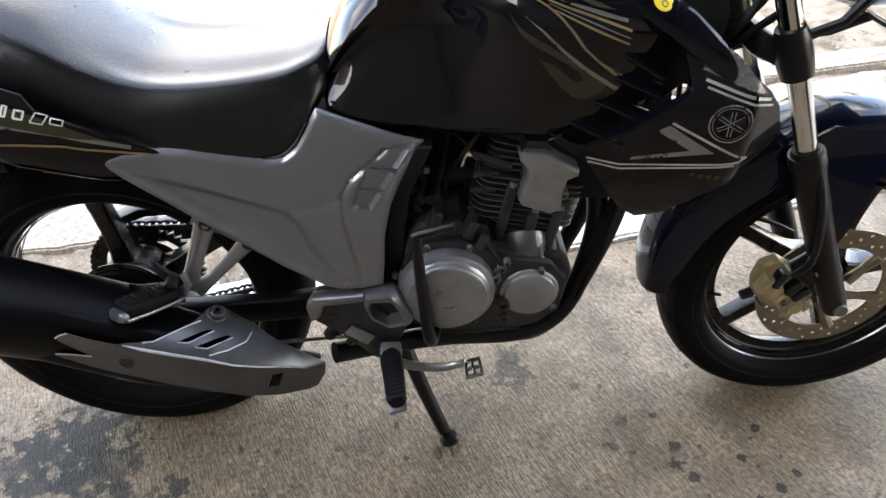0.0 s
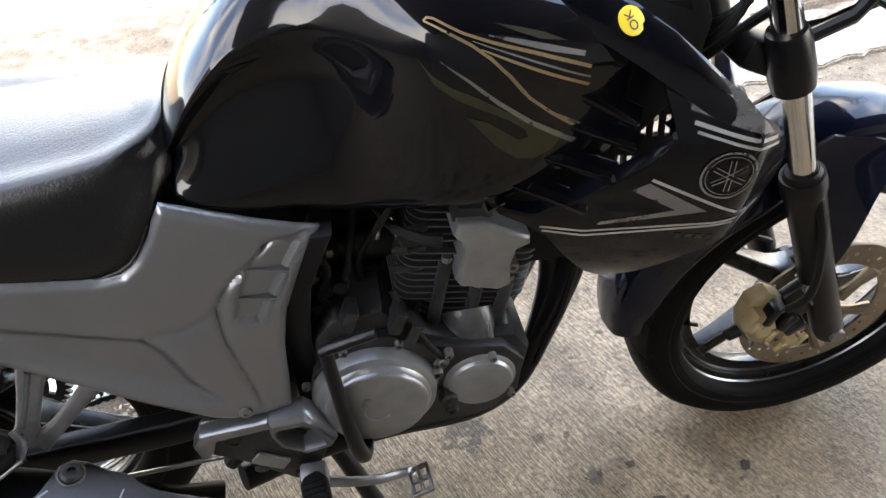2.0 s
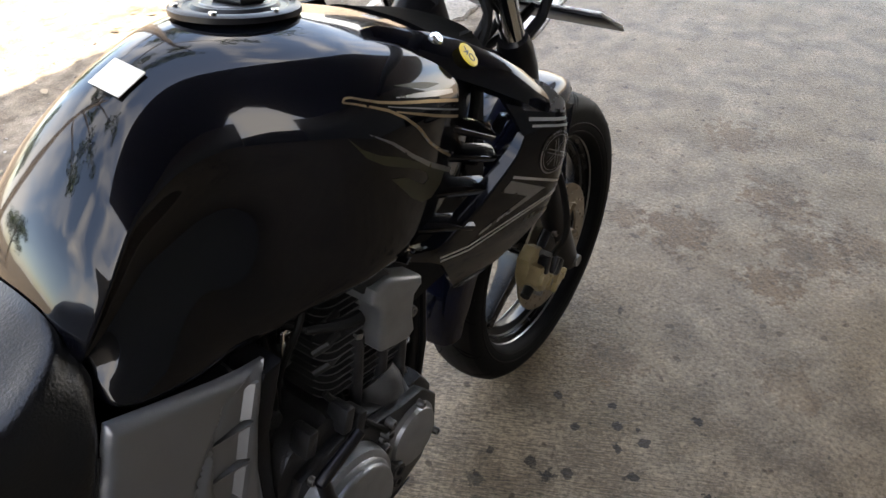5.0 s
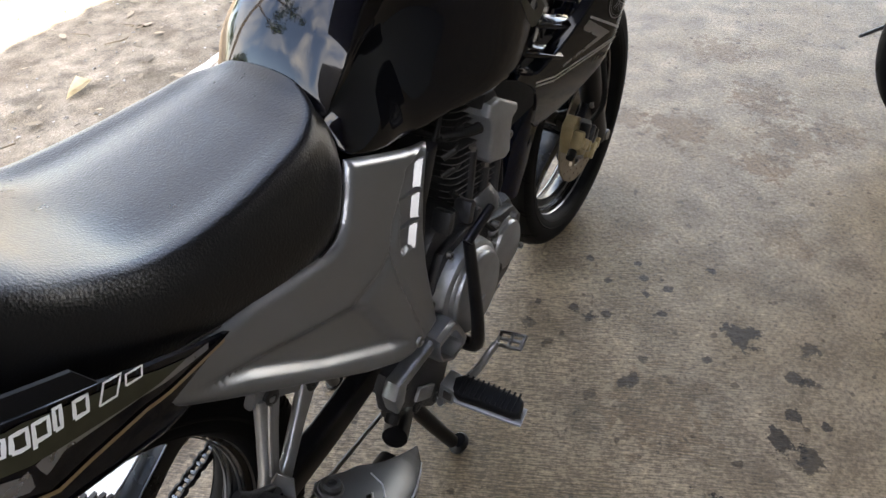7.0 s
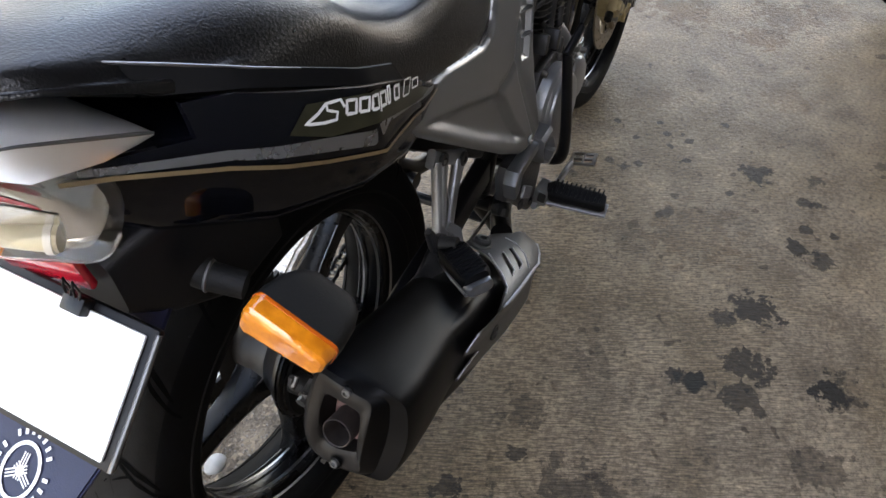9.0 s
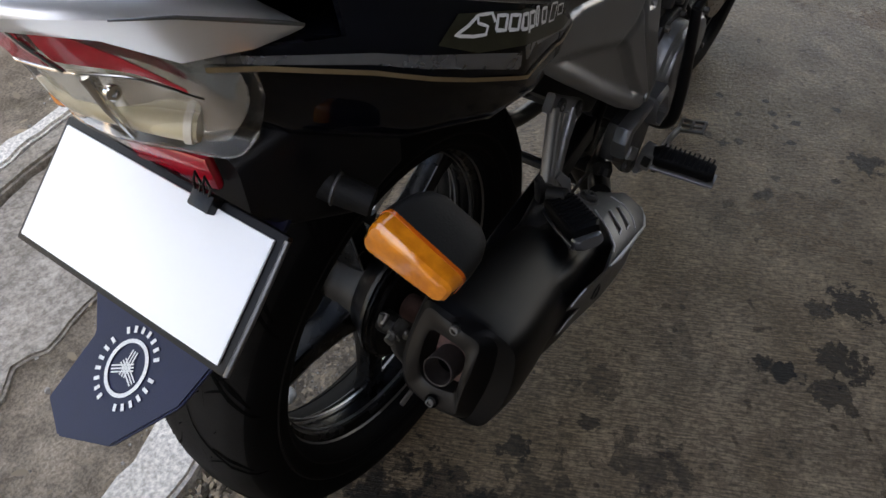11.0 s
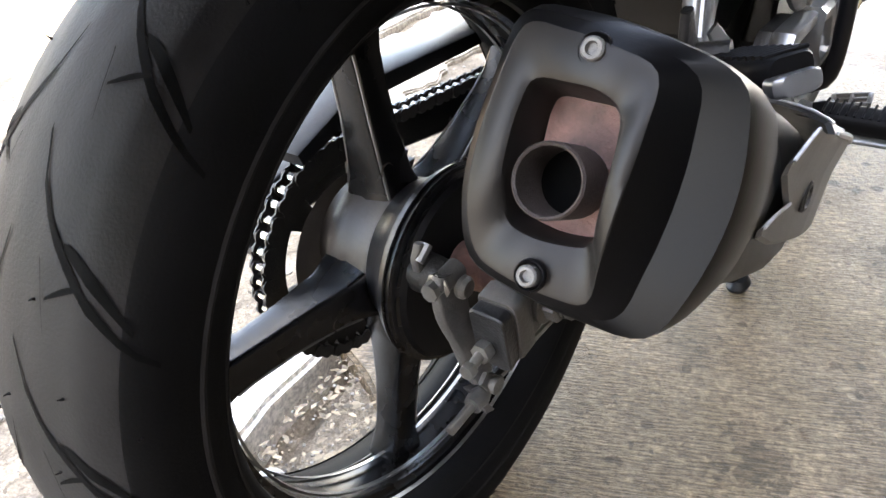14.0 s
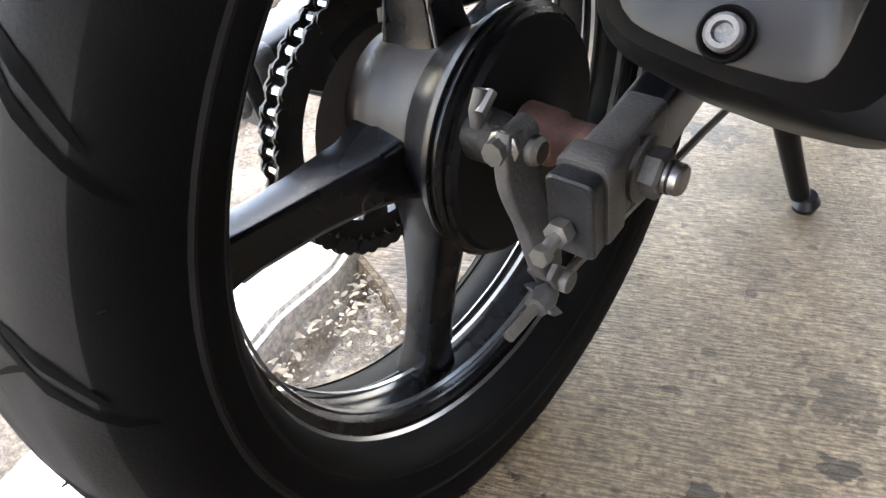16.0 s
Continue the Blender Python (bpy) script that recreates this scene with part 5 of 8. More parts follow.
bm = bmesh.new()
rings = []
for k in range(19):
    a = radians(38 + 64 * k / 18)
    d, pr = fender_ring(a, 0.385, 0.085, 0.335)
    rings.append([RW + V(0, -0.012 + u, 0) + d * v for u, v in pr])
part("rear_mudguard", loft(rings), PLASTIC, bike, "black plastic inner rear mudguard")
part("under_tail", loft([[V(x, -0.03 + u, zc + v) for u, v in rrect(hw, hh, 0.02, 4)] for x, zc, hw, hh in ((0.19, 0.665, 0.13, 0.03), (0.1, 0.69, 0.15, 0.04), (0.0, 0.725, 0.16, 0.045), (-0.1, 0.765, 0.14, 0.05), (-0.18, 0.80, 0.100, 0.045), (-0.205, 0.81, 0.082, 0.035))]), BLACK, bike, "gloss black lower tail fairing")
part("tail_bracket", loft([[V(x, -0.035 + u, zc + v) for u, v in rrect(hw, hh, 0.015, 4)] for x, zc, hw, hh in ((-0.06, 0.70, 0.09, 0.06), (-0.13, 0.70, 0.095, 0.065), (-0.19, 0.715, 0.085, 0.05), (-0.222, 0.72, 0.070, 0.032))]), PLASTIC, bike, "black number plate bracket")
# silver tail cover: a crowned top, a sharp crease and a lower facet that tucks in over the lamp
COVER = [(-0.159, 0.104, 0.846, 0.841, 0.103, 0.838), (-0.172, 0.1035, 0.862, 0.848, 0.1025, 0.839), (-0.20, 0.101, 0.884, 0.862, 0.100, 0.842), (-0.242, 0.092, 0.908, 0.881, 0.083, 0.848), (-0.275, 0.081, 0.918, 0.891, 0.063, 0.873), (-0.305, 0.063, 0.923, 0.900, 0.036, 0.884), (-0.332, 0.040, 0.924, 0.908, 0.020, 0.898), (-0.345, 0.016, 0.921, 0.913, 0.008, 0.908)]
rings = []
for x, cv, crown, cz, bv, bz in COVER:
    half = [(cv * k, cz + (crown - cz) * math.sqrt(1 - k * k) ** 1.25) for k in (0.3, 0.55, 0.75, 0.9, 0.97)] + [(cv, cz), (cv + (bv - cv) * 0.5 + 0.001, cz + (bz - cz) * 0.5), (bv, bz)]
    rings.append([V(x, -0.03 - v, z) for v, z in reversed(half)] + [V(x, -0.03, crown)] + [V(x, -0.03 + v, z) for v, z in half])
tc = part("tail_cover", loft(rings), material("silver gloss tail paint", (0.86, 0.86, 0.85), 0.30, 0.75, 0.08, 14, coat=0.4), bike, "scratched silver tail cover", 28)
for sgn in (-1, 1):
    part("cover_edge", tube([V(x, -0.03 + sgn * (cv + 0.0005), cz) for x, cv, crown, cz, bv, bz in COVER[:5]], [0.0012, 0.0016, 0.0016, 0.0012, 0.0006], 8), LIP, tc, "bright worn crease")


# tail lamp: a clear wedge lens over red upper panels, a reflector and a bulb holder
LAMP = [[(-0.195, 0.093, 0.800), (-0.213, 0.101, 0.7865), (-0.228, 0.087, 0.767), (-0.250, 0.060, 0.776), (-0.270, 0.030, 0.786), (-0.276, 0.0, 0.790)],
        [(-0.197, 0.096, 0.806), (-0.218, 0.099, 0.799), (-0.233, 0.088, 0.794), (-0.257, 0.062, 0.808), (-0.281, 0.031, 0.818), (-0.289, 0.0, 0.822)],
        [(-0.199, 0.096, 0.818), (-0.223, 0.096, 0.815), (-0.238, 0.087, 0.822), (-0.260, 0.062, 0.840), (-0.287, 0.031, 0.849), (-0.297, 0.0, 0.852)],
        [(-0.200, 0.093, 0.830), (-0.228, 0.091, 0.830), (-0.242, 0.085, 0.836), (-0.269, 0.061, 0.858), (-0.294, 0.031, 0.867), (-0.303, 0.0, 0.869)],
        [(-0.200, 0.090, 0.840), (-0.233, 0.087, 0.842), (-0.243, 0.082, 0.848), (-0.274, 0.060, 0.874), (-0.298, 0.031, 0.883), (-0.306, 0.0, 0.886)]]


def lamp_row(k, inset=0.0):
    """A level ring of the lamp, k from 0 at its lower edge to 4 under the cover."""
    i = min(int(k), 3)
    half = [Vector(a).lerp(Vector(b), k - i) for a, b in zip(LAMP[i], LAMP[i + 1])]
    half = spline(half, 4)
    out = [V(p.x, -0.03 - p.y, p.z) for p in half] + [V(p.x, -0.03 + p.y, p.z) for p in reversed(half[:-1])]
    mid = V(-0.215, -0.03, 0.825)
    return [p + (mid - p).normalized() * inset for p in out]


lamp = part("tail_lamp", loft([lamp_row(k, 0.013) for k in (0.15, 1, 2, 3, 3.9)]), REFL, bike, "clear and red tail lamp", 40)
part("clear_lens", loft([lamp_row(k) for k in (0, 0.25, 0.6, 1, 1.5, 2, 2.5, 3, 3.5, 4)]), CLEAR, lamp, "scuffed clear lamp lens", 40)
for sgn in (-1, 1):
    # outer red panel, a long triangle, and half of the inner one
    for cols, name in (((9, 17), "outer"), ((17, 21), "inner")):
        rings = []
        for i in range(cols[0], cols[1]):
            k0 = 2.05 if name == "inner" else 2.1 + 0.4 * (i - cols[0]) / (cols[1] - cols[0])
            k1 = 3.8 if name == "inner" else 2.35 + 1.45 * min(1.0, (i - cols[0]) / 5)
            a, b = lamp_row(k0, -0.0008)[i], lamp_row(k1, -0.0008)[i]
            c, d = lamp_row(k1, 0.004)[i], lamp_row(k0, 0.004)[i]
            m = lamp_row((k0 + k1) / 2, -0.0010)[i]
            rings.append([V(p.x, -0.03 - sgn * (p.y + 0.03) * -1, p.z) for p in (a, m, b, c, d)])
        part("red_lens", loft(rings), RED, lamp, "red lamp lens panel", 40)
    part("lamp_seam", tube([V(p.x, -0.03 + sgn * (p.y + 0.03), p.z) for p in (lamp_row(3.9, -0.001)[18], lamp_row(3, -0.001)[17], lamp_row(2, -0.001)[16])], 0.0018, 8), CHROME, lamp, "pale seam between the red panels")
    part("lamp_divider", tube([V(p.x, -0.03 + sgn * (p.y + 0.03), p.z) for p in (lamp_row(1.9, 0.003)[15], lamp_row(1, 0.003)[15], lamp_row(0.1, 0.003)[15])], [0.006, 0.0045, 0.0035], 12, None, 0.5), CHROME, lamp, "pale lamp divider")
    p = lamp_row(1.6, -0.001)[14]
    part("lamp_screw", bolt((p.x, -0.03 + sgn * (p.y + 0.03), p.z), 0.0055, 0.004), CHROME, lamp)
part("chrome_band", tube(lamp_row(1.98, -0.0006)[8:-8], 0.0011, 8), CHROME, lamp, "chrome dividing line")
part("lower_rim", tube(lamp_row(0.03, -0.0002)[4:-4], 0.0011, 8), CLEAR, lamp, "thick lower lens rim")
part("bulb_holder", tube(spline([V(-0.238, -0.103, 0.794), V(-0.251, -0.080, 0.799), V(-0.262, -0.030, 0.805), V(-0.254, 0.020, 0.801)], 4), 0.0110, 14), BULB, lamp, "cream bulb holder")
part("bulb_collar", tube([V(-0.2405, -0.1005, 0.7945), V(-0.2435, -0.0965, 0.7955)], 0.0122, 16), CREAM, lamp)
part("rear_reflector", box((-0.236, -0.050, 0.740), (0.010, 0.078, 0.036), pose(0, 0, 0, 0, -6, 10), 0.004), RED, bike, "red rear reflector")

# number plate, blank and white, in a dark holder with a clip
TR, BR = V(-0.248, -0.164, 0.728), V(-0.323, -0.172, 0.664)
ey = V(-0.02, 1, 0.03).normalized()
ed = (BR - TR).normalized()
ed = (ed - ey * ed.dot(ey)).normalized()
en = ey.cross(ed).normalized()
if en.x > 0:
    en = -en
PM = Matrix((ey, ed, en)).transposed().to_4x4()
pc = TR + ey * 0.114 + ed * 0.049
plate = part("number_plate", box(pc - en * 0.006, (0.244, 0.112, 0.008), PM, 0.003), PLASTIC, bike, "dark number plate holder")
part("plate_face", box(pc, (0.228, 0.098, 0.003), PM, 0.001), PAPER, plate, "blank white number plate")
for sgn in (-1,):
    part("plate_rim", tube([pc + ey * sgn * 0.121 + ed * -0.052 - en * 0.004, pc + ey * sgn * 0.1225 - en * 0.003, pc + ey * sgn * 0.121 + ed * 0.054 - en * 0.004], 0.0024, 8), LIP, plate, "shiny plate rim")
clip = part("binder_clip", box(V(-0.2475, -0.098, 0.729) + en * 0.006, (0.022, 0.014, 0.012), PM, 0.002), FRAME, plate, "small black binder clip")
for o in (-0.005, 0.005):
    c = V(-0.252, -0.098 + o, 0.736)
    part("clip_wire", tube([c, c + V(0.003, -0.004, 0.012), c + V(0.004, 0, 0.021), c + V(0.003, 0.004, 0.012), c + V(0, 0.002, 0)], 0.0011, 6), FRAME, clip)
# mudflap below the plate with a round emblem
fd = V(-math.sin(radians(58)), 0, -math.cos(radians(58)))
fn = V(-math.cos(radians(58)), 0, math.sin(radians(58)))
fo = V(-0.306, -0.060, 0.603) - fn * 0.006
bm = bmesh.new()
fl = [(-0.057, 0.0), (0.097, 0.0), (0.093, 0.006), (0.070, 0.035), (0.080, 0.104), (0.050, 0.125), (-0.006, 0.103), (-0.047, 0.044)]
f = bm.faces.new([bm.verts.new(fo + V(0, 1, 0) * u + fd * v) for u, v in fl])
r = bmesh.ops.extrude_face_region(bm, geom=[f])
bmesh.ops.translate(bm, vec=fn * 0.006, verts=[v for v in r["geom"] if isinstance(v, bmesh.types.BMVert)])
bmesh.ops.bevel(bm, geom=[e for e in bm.edges], offset=0.0018, segments=2, affect="EDGES")
FLAPM = material("dark blue-grey flap plastic", (0.008, 0.010, 0.036), 0.40, 0, 0.15, 40, 0.12, 700, spec=0.3)
flap = part("mudflap", bm, FLAPM, bike, "dark blue-grey plastic mudflap with a round white emblem")
line = spline([V(-0.10, 0, 0.735), V(-0.195, 0, 0.677), V(-0.229, 0, 0.647), V(-0.255, 0, 0.628), V(-0.275, 0, 0.617), V(-0.300, 0, 0.605)], 3)
rings = []
for i_, p in enumerate(line):
    hw = 0.078
    rings.append([p + V(0, -0.038 + u, w) for u, w in rrect(hw, 0.0035, 0.002, 2)])
part("mudguard_extension", loft(rings), FLAPM, bike, "dark blue-grey mudguard extension behind the plate")
bm = bmesh.new()


def flap_pt(u, v):
    return fo + V(0, 1, 0) * u + fd * v + fn * 0.0072


def flap_bar(u0, v0, u1, v1, w):
    a, b = Vector((u0, v0)), Vector((u1, v1))
    d = (b - a).normalized()
    nn = Vector((-d.y, d.x)) * w / 2
    bm.faces.new([bm.verts.new(flap_pt(*q)) for q in (a - nn, b - nn, b + nn, a + nn)])


fu, fv = 0.019, 0.043
for k in range(36):
    a0, a1 = 2 * math.pi * k / 36, 2 * math.pi * (k + 1) / 36
    flap_bar(fu + 0.020 * math.cos(a0), fv + 0.024 * math.sin(a0), fu + 0.020 * math.cos(a1), fv + 0.024 * math.sin(a1), 0.0036)
for k in range(3):
    a = radians(-90 + 120 * k)
    for o in (-0.0028, 0, 0.0028):
        dx, dy = math.cos(a), math.sin(a)
        flap_bar(fu - dx * 0.008 - dy * o, fv - dy * 0.008 + dx * o, fu + dx * 0.016 - dy * o, fv + dy * 0.016 + dx * o, 0.0013)
for k in range(22):
    a = radians(-160 + 320 * k / 21 - 90)
    if k in (6, 14):
        continue
    flap_bar(fu + 0.0265 * math.cos(a), fv + 0.031 * math.sin(a), fu + 0.0325 * math.cos(a), fv + 0.037 * math.sin(a), 0.0032)
part("flap_emblem", bm, LETTER, flap, "white round emblem with bars for lettering")


# indicators on stalks
def indicator(root, a, b, label):
    root, a, b = Vector(root), Vector(a), Vector(b)
    ax = (b - a).normalized()
    stalk = part("rear_indicator", tube([root + (a - b) * 0.08, root, root.lerp((a + b) / 2, 0.35) + V(0.012, 0, 0)], [0.015, 0.013, 0.012], 14), GRIP, bike, label)
    back = V(-1, 0, 0.12).normalized()
    up = back.cross(ax).normalized()
    if up.z < 0:
        up = -up
    mid, L = (a + b) / 2, (b - a).length / 2
    turn = V(0, 0, 1).rotation_difference(root.lerp(mid, 0.35) + V(0.012, 0, 0) - root).to_matrix().to_4x4()
    t = lathe([(-0.001, 0.0128), (0.0, 0.0142), (0.0015, 0.0142), (0.0025, 0.0128)], (0, 0, 0), "z", 24, True)
    bmesh.ops.transform(t, matrix=Matrix.Translation(root) @ turn, verts=t.verts)
    part("stalk_ring", t, WEATHER, stalk, "worn ring at the foot of the stalk")

    def ring(s, k, h):
        out = []
        for u, w in rrect(L * k, h, h * 0.62, 5):
            e = u / L
            out.append(mid + back * (s - 0.004 * e * e) + ax * u + up * (w * (1.08 - 0.20 * e) + 0.001 * e))
        return out

    part("housing", loft([ring(*q) for q in ((-0.058, 0.36, 0.008), (-0.054, 0.56, 0.0125), (-0.044, 0.78, 0.0165), (-0.028, 0.93, 0.0185), (-0.012, 0.99, 0.0187), (-0.001, 1.0, 0.0180))]), GRIP, stalk, "black rubbery indicator housing", 60)
    lens = part("lens", loft([ring(*q) for q in ((-0.001, 0.985, 0.0172), (0.009, 0.98, 0.0168), (0.014, 0.955, 0.0150), (0.0165, 0.90, 0.0115), (0.0172, 0.80, 0.0075))]), AMBER, stalk, "bright amber indicator lens", 22)
    part("lens_rim", loft([ring(*q) for q in ((-0.001, 1.0, 0.0180), (0.001, 1.005, 0.0182), (0.002, 1.0, 0.0178), (0.002, 0.97, 0.0165))]), AMBERD, lens, "dark orange rim of the lens", 40)


indicator((-0.172, -0.150, 0.712), (-0.178, -0.194, 0.705), (-0.176, -0.268, 0.671), "amber turn indicator on a black stalk")
indicator((-0.172, 0.090, 0.718), (-0.180, 0.136, 0.712), (-0.190, 0.208, 0.676), "amber turn indicator on a black stalk")

# ---- engine ----
engine = part("engine", prism([(0.505, 0.345), (0.495, 0.43), (0.515, 0.52), (0.54, 0.545), (0.60, 0.548), (0.64, 0.50), (0.70, 0.475), (0.765, 0.465), (0.785, 0.43), (0.775, 0.37), (0.74, 0.325), (0.66, 0.305), (0.545, 0.31)], -0.150, 0.13, 0.012), ALLOYDK, bike, "grey single-cylinder engine with black fins", 40)


def round_cover(name, c, r, y0, y1, mat, label, rim=0.006):
    d = y1 - y0
    return part(name, lathe([(y0, r), (y0 + d * 0.55, r), (y0 + d * 0.75, r - rim * 0.4), (y0 + d * 0.8, r - rim), (y0 + d * 0.82, r - rim * 1.6), (y0 + d * 0.92, r - rim * 2.2), (y1, r - rim * 4), (y1, 0.001)], (c[0], 0, c[1]), "y", 64), mat, engine, label)


cl = (0.576, 0.427)
clutch = round_cover("clutch_cover", cl, 0.079, -0.14, -0.196, ALLOY, "round cast aluminium clutch cover")
part("cover_groove", lathe([(-0.1788, 0.0755), (-0.1802, 0.0760), (-0.1815, 0.0750), (-0.1800, 0.0740)], (cl[0], 0, cl[1]), "y", 64, True), FINS, clutch)
part("cover_disc", lathe([(-0.190, 0.0650), (-0.1950, 0.0645), (-0.1970, 0.0630), (-0.1980, 0.060), (-0.1990, 0.030), (-0.1992, 0.001)], (cl[0], 0, cl[1]), "y", 56), ALLOY, clutch)
part("case_seam", tube([V(0.53, -0.1655, 0.327), V(0.60, -0.1655, 0.3215), V(0.70, -0.1655, 0.3265)], 0.0016, 6), FINS, engine)
# cover flange with bosses
part("case_flange", prism([(0.497, 0.40), (0.505, 0.47), (0.535, 0.515), (0.60, 0.52), (0.655, 0.49), (0.70, 0.475), (0.745, 0.465), (0.772, 0.43), (0.765, 0.37), (0.73, 0.335), (0.66, 0.318), (0.56, 0.325), (0.515, 0.35)], -0.165, -0.148, 0.004), ALLOYDK, engine, "cast crankcase flange", 40)
part("cover_mark", tube([V(cl[0] + 0.018 * math.cos(radians(a)), -0.2000, cl[1] + 0.018 * math.sin(radians(a))) for a in range(120, 330, 15)], 0.0016, 6), ALLOY, clutch)
part("cover_mark", box((cl[0] - 0.012, -0.200, cl[1] + 0.018), (0.010, 0.004, 0.016), pose(0, 0, 0, 0, 25, 0), 0.002), LIP, clutch)
for a in (20, 65, 110, 160, 205, 250, 300, 340):
    x, z = cl[0] + 0.087 * math.cos(radians(a)), cl[1] + 0.087 * math.sin(radians(a))
    part("case_bolt", bolt((x, -0.164, z), 0.0055, 0.008), WEATHER, engine)
oil = round_cover("oil_filter_cover", (0.712, 0.408), 0.050, -0.13, -0.178, ALLOY, "small round aluminium oil filter cover", 0.004)
for a in (75, 195, 320):
    x, z = 0.714 + 0.050 * math.cos(radians(a)), 0.412 + 0.050 * math.sin(radians(a))
    part("cover_bolt", bolt((x, -0.170, z), 0.0055, 0.010), WEATHER, oil)
part("oil_housing", tube([V(0.708, -0.112, 0.488), V(0.708, -0.116, 0.484), V(0.709, -0.122, 0.425)], [0.0330, 0.0350, 0.0355], 28), CASTM, engine, "smooth cast oil filter housing", 40)
for a, b in ((V(0.729, -0.140, 0.488), V(0.736, -0.160, 0.430)), (V(0.752, -0.120, 0.488), V(0.760, -0.142, 0.422))):
    part("housing_rib", tube([a, b], 0.0036, 10), ALLOY, engine)
    part("housing_bolt", bolt(b + V(0, -0.002, -0.003), 0.0065, 0.006), WEATHER, engine)
# banjo fittings and a thin oil line beside the housing
for x, z, r in ((0.664, 0.466, 0.0075), (0.655, 0.446, 0.0085), (0.649, 0.428, 0.007), (0.672, 0.478, 0.006)):
    part("oil_fitting", bolt((x, -0.166, z), r, 0.012), WEATHER, engine)
part("oil_line", tube(spline([V(0.615, -0.13, 0.560), V(0.628, -0.150, 0.528), V(0.650, -0.166, 0.492), V(0.666, -0.172, 0.470)], 5), 0.0045, 10), GRIP, engine, "black oil line")
part("line_end", tube([V(0.655, -0.168, 0.486), V(0.668, -0.173, 0.468)], 0.0030, 8), STEEL, engine)
part("oil_plug", bolt((0.668, -0.163, 0.392), 0.013, 0.018), FINS, engine, "black oil plug")
part("oil_plug", bolt((0.672, -0.163, 0.356), 0.009, 0.010), FINS, engine)
part("sump", prism([(0.53, 0.315), (0.70, 0.31), (0.69, 0.285), (0.66, 0.275), (0.56, 0.278)], -0.10, 0.10, 0.008), FINS, engine, "dark engine sump")
for x0, z0 in ((0.615, 0.535), (0.632, 0.512), (0.56, 0.552)):
    part("boss", box((x0, -0.150, z0), (0.016, 0.03, 0.034), pose(0, 0, 0, 0, 22, 0), 0.004), ALLOYDK, engine)

# cylinder: fins across a leaning axis
ca, cu, cx = V(0.695, -0.005, 0.455), V(0.20, 0, 0.98).normalized(), V(0.98, 0, -0.20).normalized()
part("cylinder", loft([[ca + cu * s + cx * u + V(0, w, 0) for u, w in rrect(0.062, 0.085, 0.02, 4)] for s in (0.0, 0.08, 0.20)]), FINS, engine, "black cylinder barrel")
for k in range(18):
    s = 0.016 + 0.0105 * k
    big, shift = (0.060, -0.002) if k < 5 else (0.084, -0.010) if k < 13 else (0.078, -0.012)
    hw = 0.118 if k < 5 else 0.122 if k < 13 else 0.112
    rr_ = [(u + shift, w) for u, w in rrect(big, hw, 0.02, 4)]
    rings = [[ca + cu * (s + o) + cx * u * q + V(0, w * q, 0) for u, w in rr_] for o, q in ((-0.0017, 0.985), (-0.0009, 1.0), (0.0009, 1.0), (0.0017, 0.985))]
    fin = part("cooling_fin", loft(rings), FINS, engine, "black fin with a bright machined edge")
    edge_ = [ca + cu * (s + 0.0009) + cx * u * 1.0015 + V(0, w * 1.0015, 0) for u, w in rr_]
    edge_ = sorted((p for p in edge_ if p.y < -0.085), key=lambda p: p.x)
    part("fin_edge", tube(edge_, 0.0008, 5), FINEDGE, fin)
for u, s1 in ((-0.040, 0.13), (0.006, 0.09), (0.044, 0.10)):
    part("stud_boss", tube([ca + cu * 0.006 + cx * u + V(0, -0.120, 0), ca + cu * s1 + cx * u + V(0, -0.120, 0)], 0.0085, 12), ALLOYDK, engine, "cast stud boss between the fins")
    part("stud_nut", tube([ca + cu * (s1 - 0.004) + cx * u + V(0, -0.121, 0), ca + cu * (s1 + 0.008) + cx * u + V(0, -0.121, 0)], 0.0065, 6), STEEL, engine)
# head with its silver cover
part("cylinder_head", loft([[ca + cu * s + cx * u + V(0, w, 0) for u, w in rrect(hx, hy, 0.02, 4)] for s, hx, hy in ((0.155, 0.075, 0.10), (0.19, 0.072, 0.10), (0.225, 0.06, 0.085), (0.24, 0.05, 0.07))]), FINS, engine, "black cylinder head")
part("head_cover", prism([(0.688, 0.646), (0.694, 0.664), (0.722, 0.662), (0.734, 0.654), (0.776, 0.629), (0.776, 0.618), (0.760, 0.611), (0.754, 0.588), (0.755, 0.558), (0.738, 0.552), (0.694, 0.568), (0.688, 0.578), (0.700, 0.622), (0.698, 0.634)], -0.152, -0.09, 0.007, None, 3), ALLOY, engine, "satin silver cylinder head cover with a notch")
part("head_cap", prism([(0.690, 0.655), (0.696, 0.677), (0.724, 0.673), (0.736, 0.655)], -0.140, 0.10, 0.006), FINS, engine, "black head cap")
part("cover_bolt", bolt((0.757, -0.128, 0.584), 0.0075, 0.022), STEEL, engine)
for k, (dx, dz) in enumerate(((-0.012, 0.03), (-0.016, 0.0), (-0.02, -0.028))):
    part("spark_lead", tube([V(0.675 + dx, -0.118, 0.610 + dz), V(0.655 + dx, -0.122, 0.612 + dz), V(0.64 + dx, -0.112, 0.605 + dz)], 0.005, 8), FINS, engine)
part("plug_cap", tube(spline([V(0.676, -0.14, 0.635), V(0.655, -0.135, 0.638), V(0.625, -0.11, 0.640)], 4), [0.009, 0.008, 0.006], 10), GRIP, engine, "black spark plug cap and lead")
part("hose", tube(spline([V(0.625, -0.11, 0.640), V(0.60, -0.06, 0.65), V(0.57, -0.02, 0.66)], 5), 0.005, 8), GRIP, engine)
